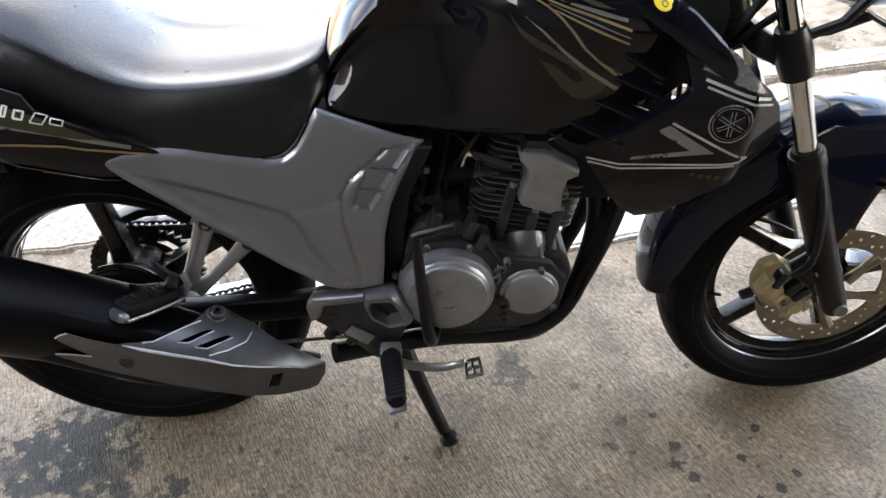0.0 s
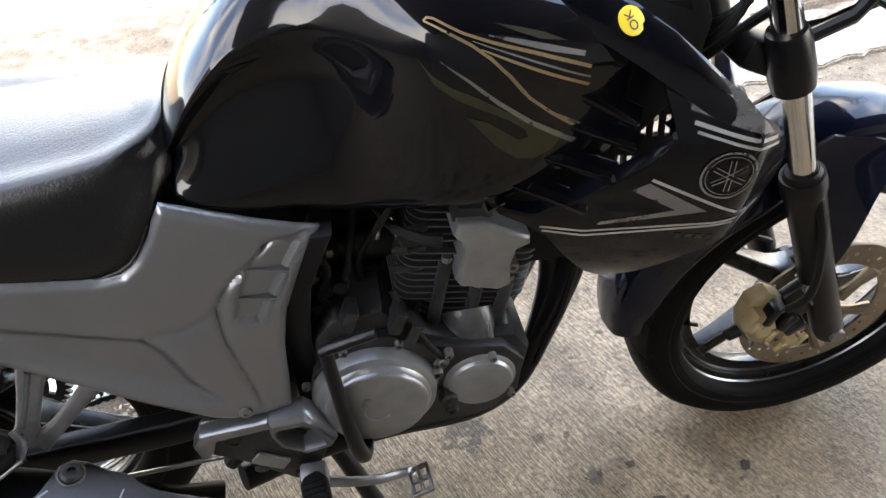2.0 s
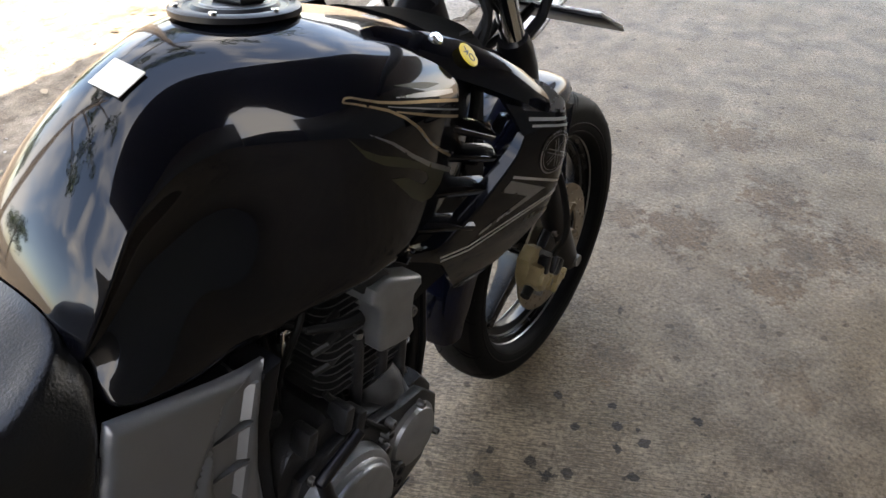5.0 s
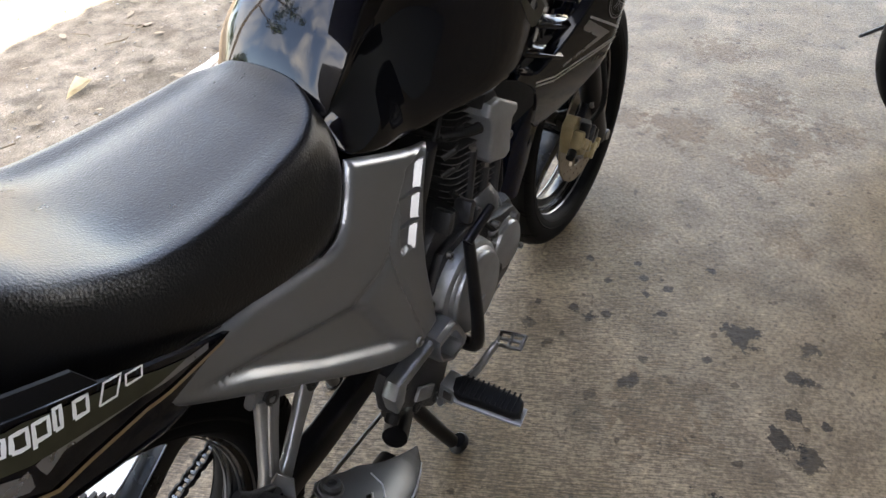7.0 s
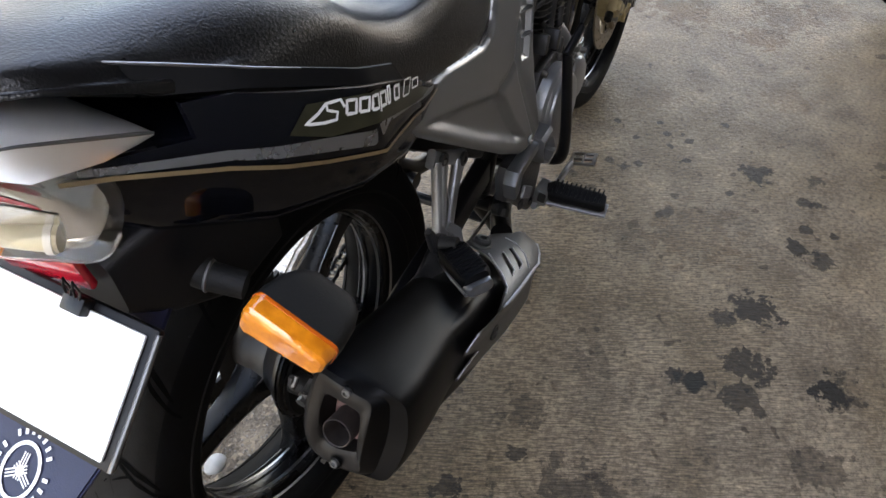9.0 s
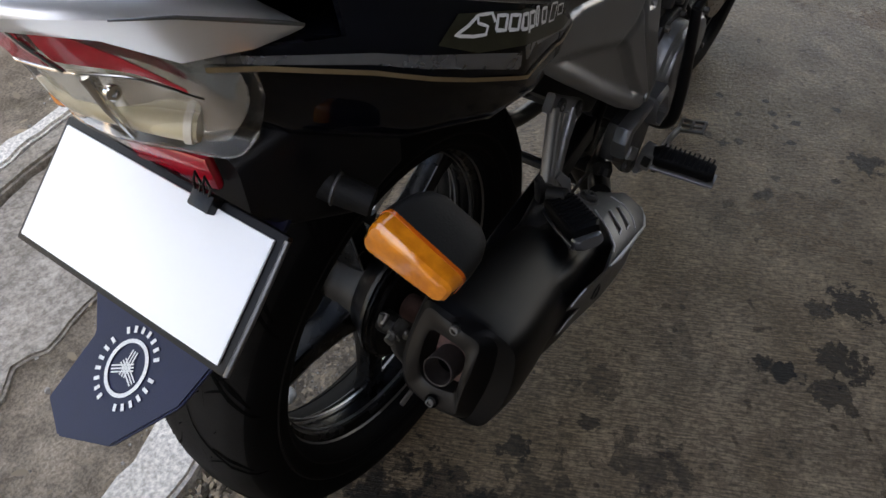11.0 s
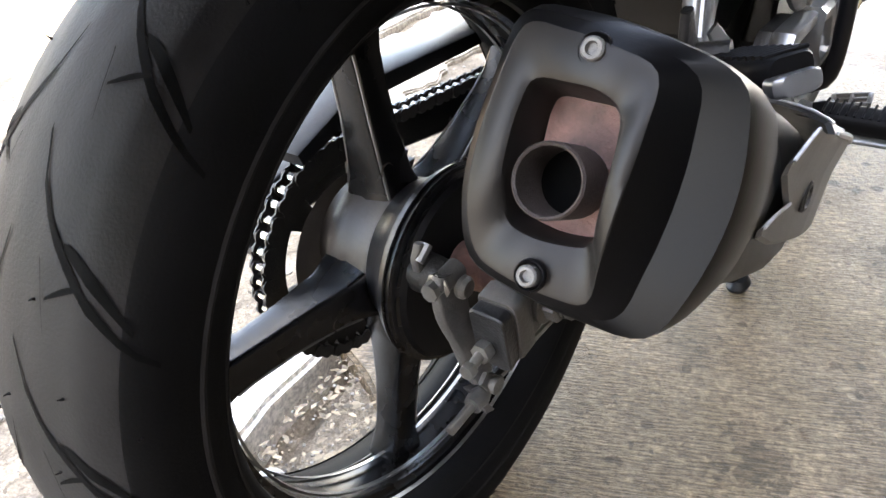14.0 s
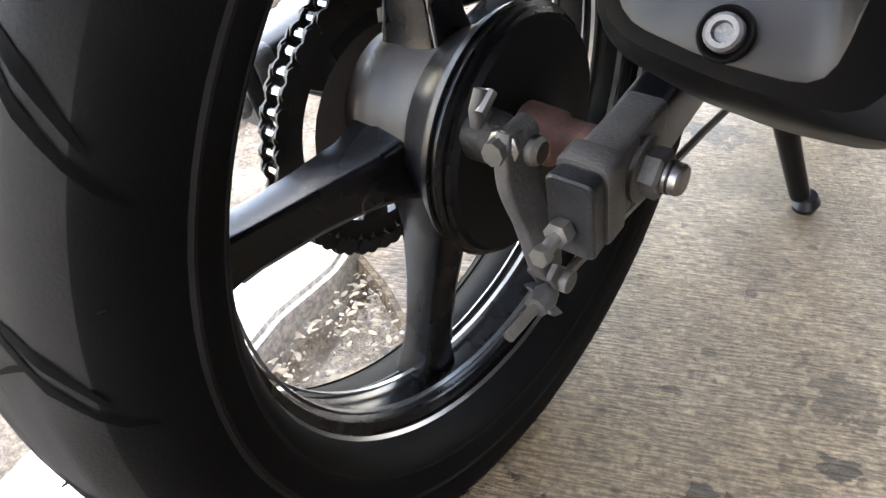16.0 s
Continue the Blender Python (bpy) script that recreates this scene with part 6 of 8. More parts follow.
# carburettor and airbox clutter
carb = part("carburettor", lathe([(-0.045, 0.018), (-0.03, 0.022), (0.0, 0.024), (0.03, 0.022), (0.045, 0.018)], (0.595, -0.05, 0.575), "x", 24), FINS, bike, "dark carburettor with cables")
part("float_bowl", lathe([(0.51, 0.016), (0.52, 0.02), (0.556, 0.022)], (0.592, -0.055, 0), "z", 20), ALLOYDK, carb)
part("choke_knob", lathe([(-0.118, 0.009), (-0.112, 0.011), (-0.09, 0.011), (-0.085, 0.007)], (0.555, 0, 0.565), "y", 16), ALLOYDK, carb)
part("intake_duct", tube([V(0.64, -0.03, 0.585), V(0.66, -0.02, 0.59), V(0.68, -0.01, 0.595)], [0.020, 0.022, 0.024], 16), GRIP, carb)
part("airbox_boot", tube([V(0.56, -0.05, 0.575), V(0.53, -0.05, 0.572), V(0.50, -0.045, 0.57)], [0.022, 0.028, 0.032], 16), GRIP, carb)
part("white_bracket", prism([(0.603, 0.602), (0.612, 0.632), (0.628, 0.634), (0.634, 0.605), (0.628, 0.60), (0.624, 0.620), (0.614, 0.620), (0.610, 0.602)], -0.085, -0.075, 0.002), REFL, carb, "pale metal bracket")
for k, pts in enumerate(([(0.59, -0.08, 0.68), (0.575, -0.1, 0.62), (0.56, -0.11, 0.57), (0.53, -0.1, 0.55)], [(0.65, -0.09, 0.69), (0.62, -0.11, 0.66), (0.585, -0.1, 0.60), (0.58, -0.09, 0.55)], [(0.53, -0.12, 0.64), (0.545, -0.12, 0.60), (0.53, -0.12, 0.56), (0.55, -0.12, 0.53)],
                         [(0.66, -0.10, 0.55), (0.64, -0.13, 0.51), (0.66, -0.15, 0.47), (0.68, -0.16, 0.455)], [(0.60, -0.07, 0.69), (0.64, -0.08, 0.685), (0.68, -0.07, 0.68), (0.73, -0.06, 0.69)])):
    part("cable", tube(spline([V(*p) for p in pts], 5), 0.0042, 8), GRIP, bike, "black rubber cable")
part("frame_spine", tube(spline([V(0.40, 0, 0.69), V(0.55, 0, 0.70), V(0.75, 0, 0.72), V(0.90, 0, 0.80), V(0.99, 0, 0.86)], 5), 0.032, 14), FRAME, bike, "black frame tube")
for k in range(5):
    part("fuse_clip", box((0.525 + 0.012 * (k % 2), -0.115, 0.645 - 0.026 * k), (0.018, 0.02, 0.014), pose(0, 0, 0, 0, 20 * k, 0), 0.003), GRIP, bike)
# dark block added to stop light showing through behind the carburettor
part("airbox", box((0.575, 0.03, 0.635), (0.15, 0.15, 0.12), None, 0.015), SLAT, bike, "dark filler block in the airbox's place")
part("coil_bracket", box((0.545, -0.10, 0.61), (0.02, 0.012, 0.012), None, 0.003), STEEL, bike)
# frame cradle
for sgn in (-1, 1):
    pts = [V(0.905, sgn * 0.035, 0.66), V(0.885, sgn * 0.05, 0.56), V(0.862, sgn * 0.06, 0.46), V(0.825, sgn * 0.065, 0.35), V(0.79, sgn * 0.068, 0.27), V(0.735, sgn * 0.07, 0.225), V(0.66, sgn * 0.07, 0.232), V(0.52, sgn * 0.08, 0.25), V(0.44, sgn * 0.09, 0.32)]
    part("frame_cradle", tube(spline(pts, 5), 0.0175, 14), FRAME, bike, "black frame cradle tube")
    part("frame_rail", tube([V(0.44, sgn * 0.10, 0.32), V(0.47, sgn * 0.11, 0.45), V(0.48, sgn * 0.11, 0.66)], 0.02, 12), FRAME, bike)
    part("subframe", tube([V(0.45, sgn * 0.11, 0.66), V(0.2, sgn * 0.12, 0.69), V(-0.1, sgn * 0.10, 0.76)], 0.014, 10), FRAME, bike)
part("radiator_guard", tube([V(0.875, -0.07, 0.545), V(0.85, -0.082, 0.42), V(0.815, -0.085, 0.315)], 0.006, 8), FRAME, bike)
part("exhaust_header", tube(spline([V(0.79, -0.02, 0.56), V(0.835, -0.03, 0.53), V(0.845, -0.04, 0.43), V(0.80, -0.075, 0.30), V(0.72, -0.10, 0.258), V(0.58, -0.11, 0.262), V(0.47, -0.13, 0.268), V(0.38, -0.17, 0.290)], 6), 0.019, 16), FRAME, bike, "black exhaust header pipe")
# kick start lever
part("kick_lever", tube(spline([V(0.555, -0.16, 0.335), V(0.548, -0.205, 0.345), V(0.541, -0.215, 0.40), V(0.534, -0.212, 0.50), V(0.531, -0.208, 0.562)], 4), [0.012, 0.011, 0.009, 0.0085, 0.008], 12), FRAME, bike, "black folding kick start lever")
part("kick_pedal", tube([V(0.528, -0.208, 0.562), V(0.535, -0.209, 0.567), V(0.588, -0.209, 0.580)], [0.0075, 0.007, 0.0065], 12), FRAME, bike)

# ---- foot controls ----
holder = part("peg_holder", prism([(0.357, 0.427), (0.369, 0.442), (0.43, 0.447), (0.445, 0.440), (0.475, 0.40), (0.508, 0.362), (0.50, 0.34), (0.488, 0.315), (0.475, 0.283), (0.451, 0.291), (0.396, 0.352), (0.357, 0.384)], -0.188, -0.165, 0.005), ALLOYDK, bike, "cast alloy footrest holder", 40)
part("holder_arm", prism([(0.352, 0.425), (0.364, 0.444), (0.445, 0.449), (0.447, 0.434), (0.380, 0.428), (0.372, 0.405), (0.356, 0.395)], -0.205, -0.180, 0.005), SILVER, holder, "silver arm")
bm = bmesh.new()
outer = [(0.447, 0.452), (0.488, 0.455), (0.500, 0.440), (0.521, 0.396), (0.514, 0.385), (0.482, 0.380), (0.452, 0.402), (0.444, 0.430)]
inner = [(0.454, 0.432), (0.484, 0.432), (0.490, 0.428), (0.505, 0.398), (0.503, 0.393), (0.478, 0.389), (0.458, 0.407), (0.452, 0.424)]
rings = []
for ring, y in ((outer, -0.178), (outer, -0.205), ([(a + (c - a) * 0.3, b + (d - b) * 0.3) for (a, b), (c, d) in zip(outer, inner)], -0.211), ([(a + (c - a) * 0.75, b + (d - b) * 0.75) for (a, b), (c, d) in zip(outer, inner)], -0.210), (inner, -0.204), (inner, -0.178)):
    rings.append([V(x, y, z) for x, z in ring])
part("triangle_guard", loft(rings, True, False), SILVER, holder, "silver triangular ankle guard", 40)
part("guard_back", prism(inner, -0.184, -0.178, 0.001), FINS, holder)
# black bolt shapes stand for the dark of holes in the holder
for x, z, r in ((0.395, 0.402, 0.011), (0.415, 0.335, 0.010), (0.46, 0.306, 0.008)):
    part("holder_hole_dark", bolt((x, -0.187, z), r, 0.004), FINS, holder)
part("brake_rod_plate", box((0.43, -0.192, 0.352), (0.045, 0.006, 0.022), pose(0, 0, 0, 0, 38, 0), 0.002), ALLOY, holder)


def flat_bar(pts, side, widths, th):
    """A rounded flat bar along points, its broad way given by side."""
    rings = []
    for i, p in enumerate(pts):
        d = (pts[min(i + 1, len(pts) - 1)] - pts[max(i - 1, 0)]).normalized()
        w = (side - d * side.dot(d)).normalized()
        n = d.cross(w).normalized()
        rings.append([p + w * a + n * b for a, b in rrect(widths[i] / 2, th / 2, th * 0.35, 3)])
    return loft(rings)


rider = part("foot_peg", flat_bar([V(0.478, -0.214, 0.326), V(0.480, -0.222, 0.327), V(0.486, -0.268, 0.326), V(0.490, -0.308, 0.323), V(0.491, -0.314, 0.323)], V(1, 0, 0.25), (0.026, 0.036, 0.034, 0.031, 0.023), 0.024), SLAT, bike, "rider foot peg with ribbed black rubber", 40)
for k in range(11):
    p = V(0.480, -0.226, 0.3395).lerp(V(0.490, -0.306, 0.3355), k / 10)
    part("rubber_rib", tube([p - V(0.0145, 0, 0.0036), p + V(0.0145, 0, 0.0036)], 0.0016, 6), SLAT, rider)
part("peg_plate", flat_bar([V(0.479, -0.214, 0.310), V(0.487, -0.268, 0.309), V(0.492, -0.318, 0.306)], V(1, 0, 0.25), (0.030, 0.034, 0.028), 0.006), ALLOY, rider, "bright metal peg plate", 40)
clevis = part("peg_clevis", box((0.480, -0.205, 0.318), (0.034, 0.026, 0.036), pose(0, 0, 0, 10, 0, 0), 0.004), ALLOY, bike, "bright cast foot peg clevis")
# no slot is cut: a black block gives its shade
part("slot_shade", box((0.465, -0.208, 0.319), (0.008, 0.014, 0.020), pose(0, 0, 0, 10, 0, 0), 0.002), FINS, clevis)
part("clevis_pin", bolt((0.478, -0.221, 0.300), 0.005, 0.006, "z"), WEATHER, clevis)
pedal = part("brake_pedal", tube(spline([V(0.462, -0.195, 0.300), V(0.51, -0.2, 0.282), V(0.56, -0.205, 0.279), V(0.592, -0.208, 0.288), V(0.606, -0.215, 0.300)], 5), [0.010, 0.009, 0.008, 0.0075, 0.007], 12, None, 0.7), ALLOY, bike, "cast alloy rear brake pedal")
pm = pose(0.616, -0.232, 0.304, -12, -12, 6)
for sx, sy, w, h in ((0, -0.021, 0.030, 0.006), (0, 0.021, 0.030, 0.006), (-0.0125, 0, 0.005, 0.044), (0.0125, 0, 0.005, 0.044), (0, 0, 0.026, 0.005), (0, -0.0, 0.005, 0.04)):
    part("pedal_pad", box((0, 0, 0), (w, h, 0.006), pm @ Matrix.Translation((sx, sy, 0)), 0.0015), STEEL, pedal)
# pillion footrest: a flat cast bracket with two legs, its foot on the muffler, and the folded peg
across = V(0.86, 0, -0.5)
hang = part("pillion_bracket", flat_bar([V(0.212, -0.152, 0.560), V(0.196, -0.158, 0.522), V(0.178, -0.166, 0.480), V(0.166, -0.172, 0.452)], across, (0.032, 0.026, 0.024, 0.034), 0.014), ALLOY, bike, "silver cast pillion footrest bracket with two legs", 40)
part("leg_rib", tube([V(0.208, -0.1595, 0.556), V(0.192, -0.1655, 0.520), V(0.175, -0.1735, 0.482)], 0.0035, 8), SILVER, hang, "raised rib of the leg")
part("bracket_leg", flat_bar([V(0.268, -0.150, 0.520), V(0.240, -0.156, 0.494), V(0.207, -0.165, 0.466), V(0.178, -0.172, 0.446)], V(0.6, 0, -0.8), (0.028, 0.020, 0.019, 0.028), 0.012), ALLOY, hang, "", 40)
part("bracket_top", flat_bar([V(0.196, -0.148, 0.572), V(0.238, -0.147, 0.546), V(0.284, -0.147, 0.514)], V(0.5, 0, 0.86), (0.026, 0.020, 0.024), 0.012), ALLOY, hang, "", 40)
for p in (V(0.214, -0.155, 0.560), V(0.272, -0.154, 0.522)):
    part("bracket_bolt", bolt(p, 0.0105, 0.005), FINS, hang, "black socket bolt")
part("bracket_lug", flat_bar([V(0.128, -0.178, 0.514), V(0.138, -0.177, 0.490), V(0.158, -0.175, 0.462)], across, (0.010, 0.018, 0.034), 0.008), ALLOYDK, hang, "upright lug for the folding peg")
part("bracket_foot", flat_bar([V(0.160, -0.176, 0.452), V(0.128, -0.180, 0.450), V(0.092, -0.186, 0.455), V(0.056, -0.190, 0.474)], V(0.25, -0.5, -0.8), (0.040, 0.034, 0.030, 0.024), 0.008), ALLOYDK, hang, "dark cast foot on the muffler")
part("peg_hinge", tube([V(0.150, -0.182, 0.476), V(0.154, -0.206, 0.480)], 0.010, 14), FINS, hang, "black hinge pin")
part("hinge_tab", flat_bar([V(0.170, -0.184, 0.492), V(0.178, -0.192, 0.478), V(0.170, -0.200, 0.462)], V(0.7, -0.2, 0.4), (0.012, 0.016, 0.012), 0.004), SILVER, hang, "bright hinge tab")
broad = V(0.72, -0.55, 0.12)
pillion = part("foot_peg", flat_bar([V(0.154, -0.192, 0.466), V(0.146, -0.204, 0.470), V(0.124, -0.232, 0.480), V(0.104, -0.256, 0.489), V(0.100, -0.261, 0.490)], broad, (0.032, 0.042, 0.044, 0.042, 0.032), 0.020), SLAT, bike, "folded pillion foot peg with black rubber", 40)
for k in range(9):
    p = V(0.146, -0.204, 0.4815).lerp(V(0.106, -0.253, 0.4995), k / 8)
    part("rubber_rib", tube([p - broad.normalized() * 0.017, p + broad.normalized() * 0.017], 0.0016, 6), SLAT, pillion)
part("peg_plate", flat_bar([V(0.156, -0.190, 0.452), V(0.124, -0.232, 0.467), V(0.098, -0.264, 0.477)], broad, (0.034, 0.044, 0.040), 0.006), SILVER, pillion, "bright metal plate under the rubber", 40)
part("peg_tip", flat_bar([V(0.1005, -0.2605, 0.482), V(0.095, -0.267, 0.484), V(0.093, -0.2695, 0.485)], broad, (0.038, 0.036, 0.026), 0.014), SILVER, pillion, "bright metal tip under the rubber", 40)
# muffler strap
part("muffler_strap", prism([(0.115, 0.44), (0.15, 0.44), (0.14, 0.395), (0.10, 0.40)], -0.20, -0.185, 0.003), STEEL, bike)

# ---- muffler ----
md, mu = V(0.905, 0.065, -0.42).normalized(), V(0.42, 0, 0.905).normalized()
ms = md.cross(mu).normalized()
if ms.y > 0:
    ms = -ms
MC = V(-0.155, -0.2385, 0.513)


def muf(s, off, up, hw, hh, r, n=5):
    """A ring of the muffler; its underside slopes up towards the wheel near the outlet."""
    cut = lerp_table(s, [(0.0, 0.016), (0.05, 0.012), (0.12, 0.004), (0.2, 0.0)]) if hh > 0.05 else 0.0
    return [MC + md * s + ms * (off + u) + mu * (up + w + cut * max(0, -w / hh) * (0.5 - 0.5 * u / hw)) for u, w in rrect(hw, hh, r, n)]


muffler = part("muffler", loft([muf(0.045, 0.004, 0.004, 0.040, 0.050, 0.014), muf(0.2, 0.006, 0.002, 0.048, 0.056, 0.02), muf(0.30, 0.008, 0, 0.047, 0.058, 0.022), muf(0.38, 0.010, -0.001, 0.044, 0.052, 0.022), muf(0.44, 0.010, -0.004, 0.038, 0.043, 0.02), muf(0.50, 0.0, -0.006, 0.028, 0.031, 0.018), muf(0.56, -0.022, -0.008, 0.019, 0.021, 0.016)]), HEAT, bike, "matt black muffler under a silver heat shield", 40)


def cap_loop(cols, n=4):
    """A closed smooth ring of the end cap through (along, sideways, up) points of the muffler's own axes."""
    m, out = len(cols), []
    pts = [Vector(c) for c in cols]
    for i in range(m):
        p0, p1, p2, p3 = pts[i - 1], pts[i], pts[(i + 1) % m], pts[(i + 2) % m]
        for k in range(n):
            t = k / n
            q = 0.5 * (2 * p1 + (p2 - p0) * t + (2 * p0 - 5 * p1 + 4 * p2 - p3) * t * t + (3 * p1 - p0 - 3 * p2 + p3) * t ** 3)
            out.append(MC + md * q.x + ms * q.y + mu * q.z)
    return out


def ring_of(along, sides):
    along = along if isinstance(along, (list, tuple)) else [along] * 14
    return [(a, *b) for a, b in zip(along, sides)]


FACE_XY = [(-0.031, 0.0575), (-0.012, 0.0575), (0.010, 0.0535), (0.0285, 0.0465), (0.0300, 0.024), (0.0275, -0.002), (0.0245, -0.028), (0.0205, -0.0485), (0.003, -0.0505), (-0.016, -0.0480), (-0.034, -0.0415), (-0.0410, -0.020), (-0.0415, 0.006), (-0.0380, 0.034)]
FACE_S = [-0.006, -0.009, -0.010, -0.008, -0.010, -0.009, -0.005, 0.003, 0.002, 0.000, 0.001, -0.004, -0.006, -0.006]
HOLE_XY = [(-0.0200, 0.0350), (-0.004, 0.0355), (0.008, 0.0345), (0.0165, 0.0290), (0.0195, 0.016), (0.0190, 0.002), (0.0180, -0.012), (0.0150, -0.0225), (0.004, -0.0255), (-0.010, -0.0255), (-0.0215, -0.0215), (-0.0255, -0.006), (-0.0255, 0.010), (-0.0240, 0.026)]
RIDGE_XY = [(-0.039, 0.0650), (-0.012, 0.0665), (0.022, 0.0605), (0.0530, 0.0500), (0.0610, 0.030), (0.0625, 0.000), (0.0560, -0.033), (0.0440, -0.0555), (0.018, -0.0575), (-0.012, -0.0545), (-0.041, -0.0460), (-0.0495, -0.020), (-0.0510, 0.006), (-0.0465, 0.037)]
RIDGE_S = [0.012, 0.006, 0.0035, 0.0060, 0.0095, 0.0125, 0.0135, 0.0150, 0.013, 0.012, 0.012, 0.012, 0.012, 0.012]
BODY_XY = [(-0.040, 0.0670), (-0.010, 0.0690), (0.024, 0.0630), (0.0560, 0.0520), (0.0660, 0.032), (0.0680, 0.000), (0.0610, -0.034), (0.0440, -0.0575), (0.018, -0.0615), (-0.012, -0.0600), (-0.038, -0.0530), (-0.0490, -0.024), (-0.0510, 0.006), (-0.0470, 0.039)]
SLIM_XY = [(a * 0.80 if a > 0 else a, b) for a, b in BODY_XY]
GROOVE_K = [0.45, 0.45, 0.45, 0.42, 0.40, 0.40, 0.40, 0.42, 0.45, 0.45, 0.45, 0.45, 0.45, 0.45]
GROOVE_S = [-0.002, -0.006, -0.004, 0.004, 0.009, 0.012, 0.013, 0.013, 0.006, 0.003, 0.004, 0.000, -0.001, -0.001]


def between(a, b, k):
    return [(p[0] + (q[0] - p[0]) * k, p[1] + (q[1] - p[1]) * k) for p, q in zip(a, b)]


groove_xy = [(p[0] + (q[0] - p[0]) * k, p[1] + (q[1] - p[1]) * k) for p, q, k in zip(FACE_XY, RIDGE_XY, GROOVE_K)]
lip_s = [a + 0.0012 for a in FACE_S]
JAG_S = [0.235, 0.245, 0.262, 0.272, 0.236, 0.205, 0.222, 0.232, 0.225, 0.22, 0.215, 0.215, 0.22, 0.23]
cap_rings = [ring_of(FACE_S, between(HOLE_XY, FACE_XY, 0.94)), ring_of(lip_s, FACE_XY), ring_of(GROOVE_S, groove_xy), ring_of([a * 0.8 + 0.2 * b for a, b in zip(RIDGE_S, GROOVE_S)], between(groove_xy, RIDGE_XY, 0.80)), ring_of(RIDGE_S, RIDGE_XY),
             ring_of([a + 0.006 for a in RIDGE_S], between(RIDGE_XY, BODY_XY, 0.35)), ring_of(0.045, between(RIDGE_XY, BODY_XY, 0.6)), ring_of(0.10, between(BODY_XY, SLIM_XY, 0.45)), ring_of(0.16, SLIM_XY), ring_of([a - 0.012 for a in JAG_S], SLIM_XY), ring_of(JAG_S, between(SLIM_XY, [(0.004, 0)] * 14, 0.02)), ring_of([a - 0.004 for a in JAG_S], between(SLIM_XY, [(0.004, 0)] * 14, 0.10))]
# the cap's sides are coloured darker than its face to put them in shade
part("end_cap", loft([cap_loop(r) for r in cap_rings], True, False), HEAT, muffler, "moulded muffler end cap, sides coloured darker as shade, with a ragged front edge", 24)
face_rings = [ring_of(FACE_S, between(HOLE_XY, FACE_XY, 0.94)), ring_of([a - 0.0006 for a in FACE_S], between(HOLE_XY, FACE_XY, 0.86)), ring_of([a - 0.0006 for a in FACE_S], between(HOLE_XY, FACE_XY, 0.22)), ring_of([a + 0.0005 for a in FACE_S], between(HOLE_XY, FACE_XY, 0.06)), ring_of([a + 0.003 for a in FACE_S], HOLE_XY), ring_of(0.030, between(HOLE_XY, [(0, 0.004)] * 14, 0.12))]
part("end_face", loft([cap_loop(r) for r in face_rings], True, False), CAPM, muffler, "matt dark grey face round the outlet", 40)
part("outlet_back", loft([muf(0.020, 0.0, 0.004, 0.022, 0.032, 0.008), muf(0.024, 0.0, 0.004, 0.022, 0.032, 0.008)]), RUST, muffler, "rusty muffler end plate")
pipe_c = MC + mu * -0.002 + ms * -0.004 + md * -0.008
t = bmesh.new()
rings = []
for s, r in ((0.034, 0.0160), (0.000, 0.0160), (-0.001, 0.0152), (0.000, 0.0142), (0.034, 0.0140)):
    rings.append([pipe_c + md * s + (ms * math.cos(2 * math.pi * k / 32) + mu * math.sin(2 * math.pi * k / 32)) * r for k in range(32)])
part("outlet_pipe", loft(rings, True, False), PIPE, muffler, "short round outlet pipe, dark inside")
# near-black disc stands for the shade deep in the pipe
part("outlet_shade", loft([[pipe_c + md * s + (ms * math.cos(2 * math.pi * k / 24) + mu * math.sin(2 * math.pi * k / 24)) * 0.0141 for k in range(24)] for s in (0.026, 0.028)]), MATTSHADE, muffler)
for p in (MC + ms * 0.0025 + mu * 0.0500 - md * 0.0095, MC - ms * 0.0040 - mu * 0.0420 - md * 0.0035):
    turn = V(1, 0, 0).rotation_difference(md).to_matrix().to_4x4()
    t = lathe([(0.004, 0.0048), (-0.0026, 0.0048), (-0.0035, 0.0040), (-0.0035, 0.0027), (-0.0012, 0.0023), (-0.0012, 0.0003)], (0, 0, 0), "x", 18)
    bmesh.ops.transform(t, matrix=Matrix.Translation(p) @ turn, verts=t.verts)
    # dark ring stands for the shaded pocket round the bolt
    cup = lathe([(0.002, 0.0072), (-0.0004, 0.0069), (-0.0008, 0.0064), (-0.0004, 0.0058), (0.001, 0.0050)], (0, 0, 0), "x", 24, True)
    bmesh.ops.transform(cup, matrix=Matrix.Translation(p) @ turn, verts=cup.verts)
    part("bolt_shade_ring", cup, HEAT, muffler)
    part("cap_bolt", t, WEATHER, muffler, "dull steel socket bolt")


# heat shield: an upright outer face, folded along a bright ridge, and an upper face with cut slots
RIDGE = [(0.010, 0.490), (0.033, 0.481), (0.057, 0.469), (0.092, 0.456), (0.127, 0.443), (0.170, 0.426), (0.213, 0.409), (0.249, 0.391), (0.286, 0.372), (0.321, 0.352), (0.346, 0.329), (0.373, 0.314)]


def at_shield(x, q):
    """The folded surface: below the ridge q is the height, above it the way inwards over the domed upper face."""
    y0 = -lerp_table(x, [(0, 0.2910), (0.08, 0.2920), (0.14, 0.2915), (0.2, 0.2870), (0.25, 0.282), (0.3, 0.265), (0.34, 0.242), (0.38, 0.206)])
    z0 = lerp_table(x, RIDGE)
    d = q - z0
    if d > 0:
        return V(x, y0 - 0.004 + d, z0 + 0.021 * (1 - math.exp(-d / 0.022)))
    return V(x, y0 - 0.004 * max(0, 1 + d / 0.03) - 0.10 * d, q)


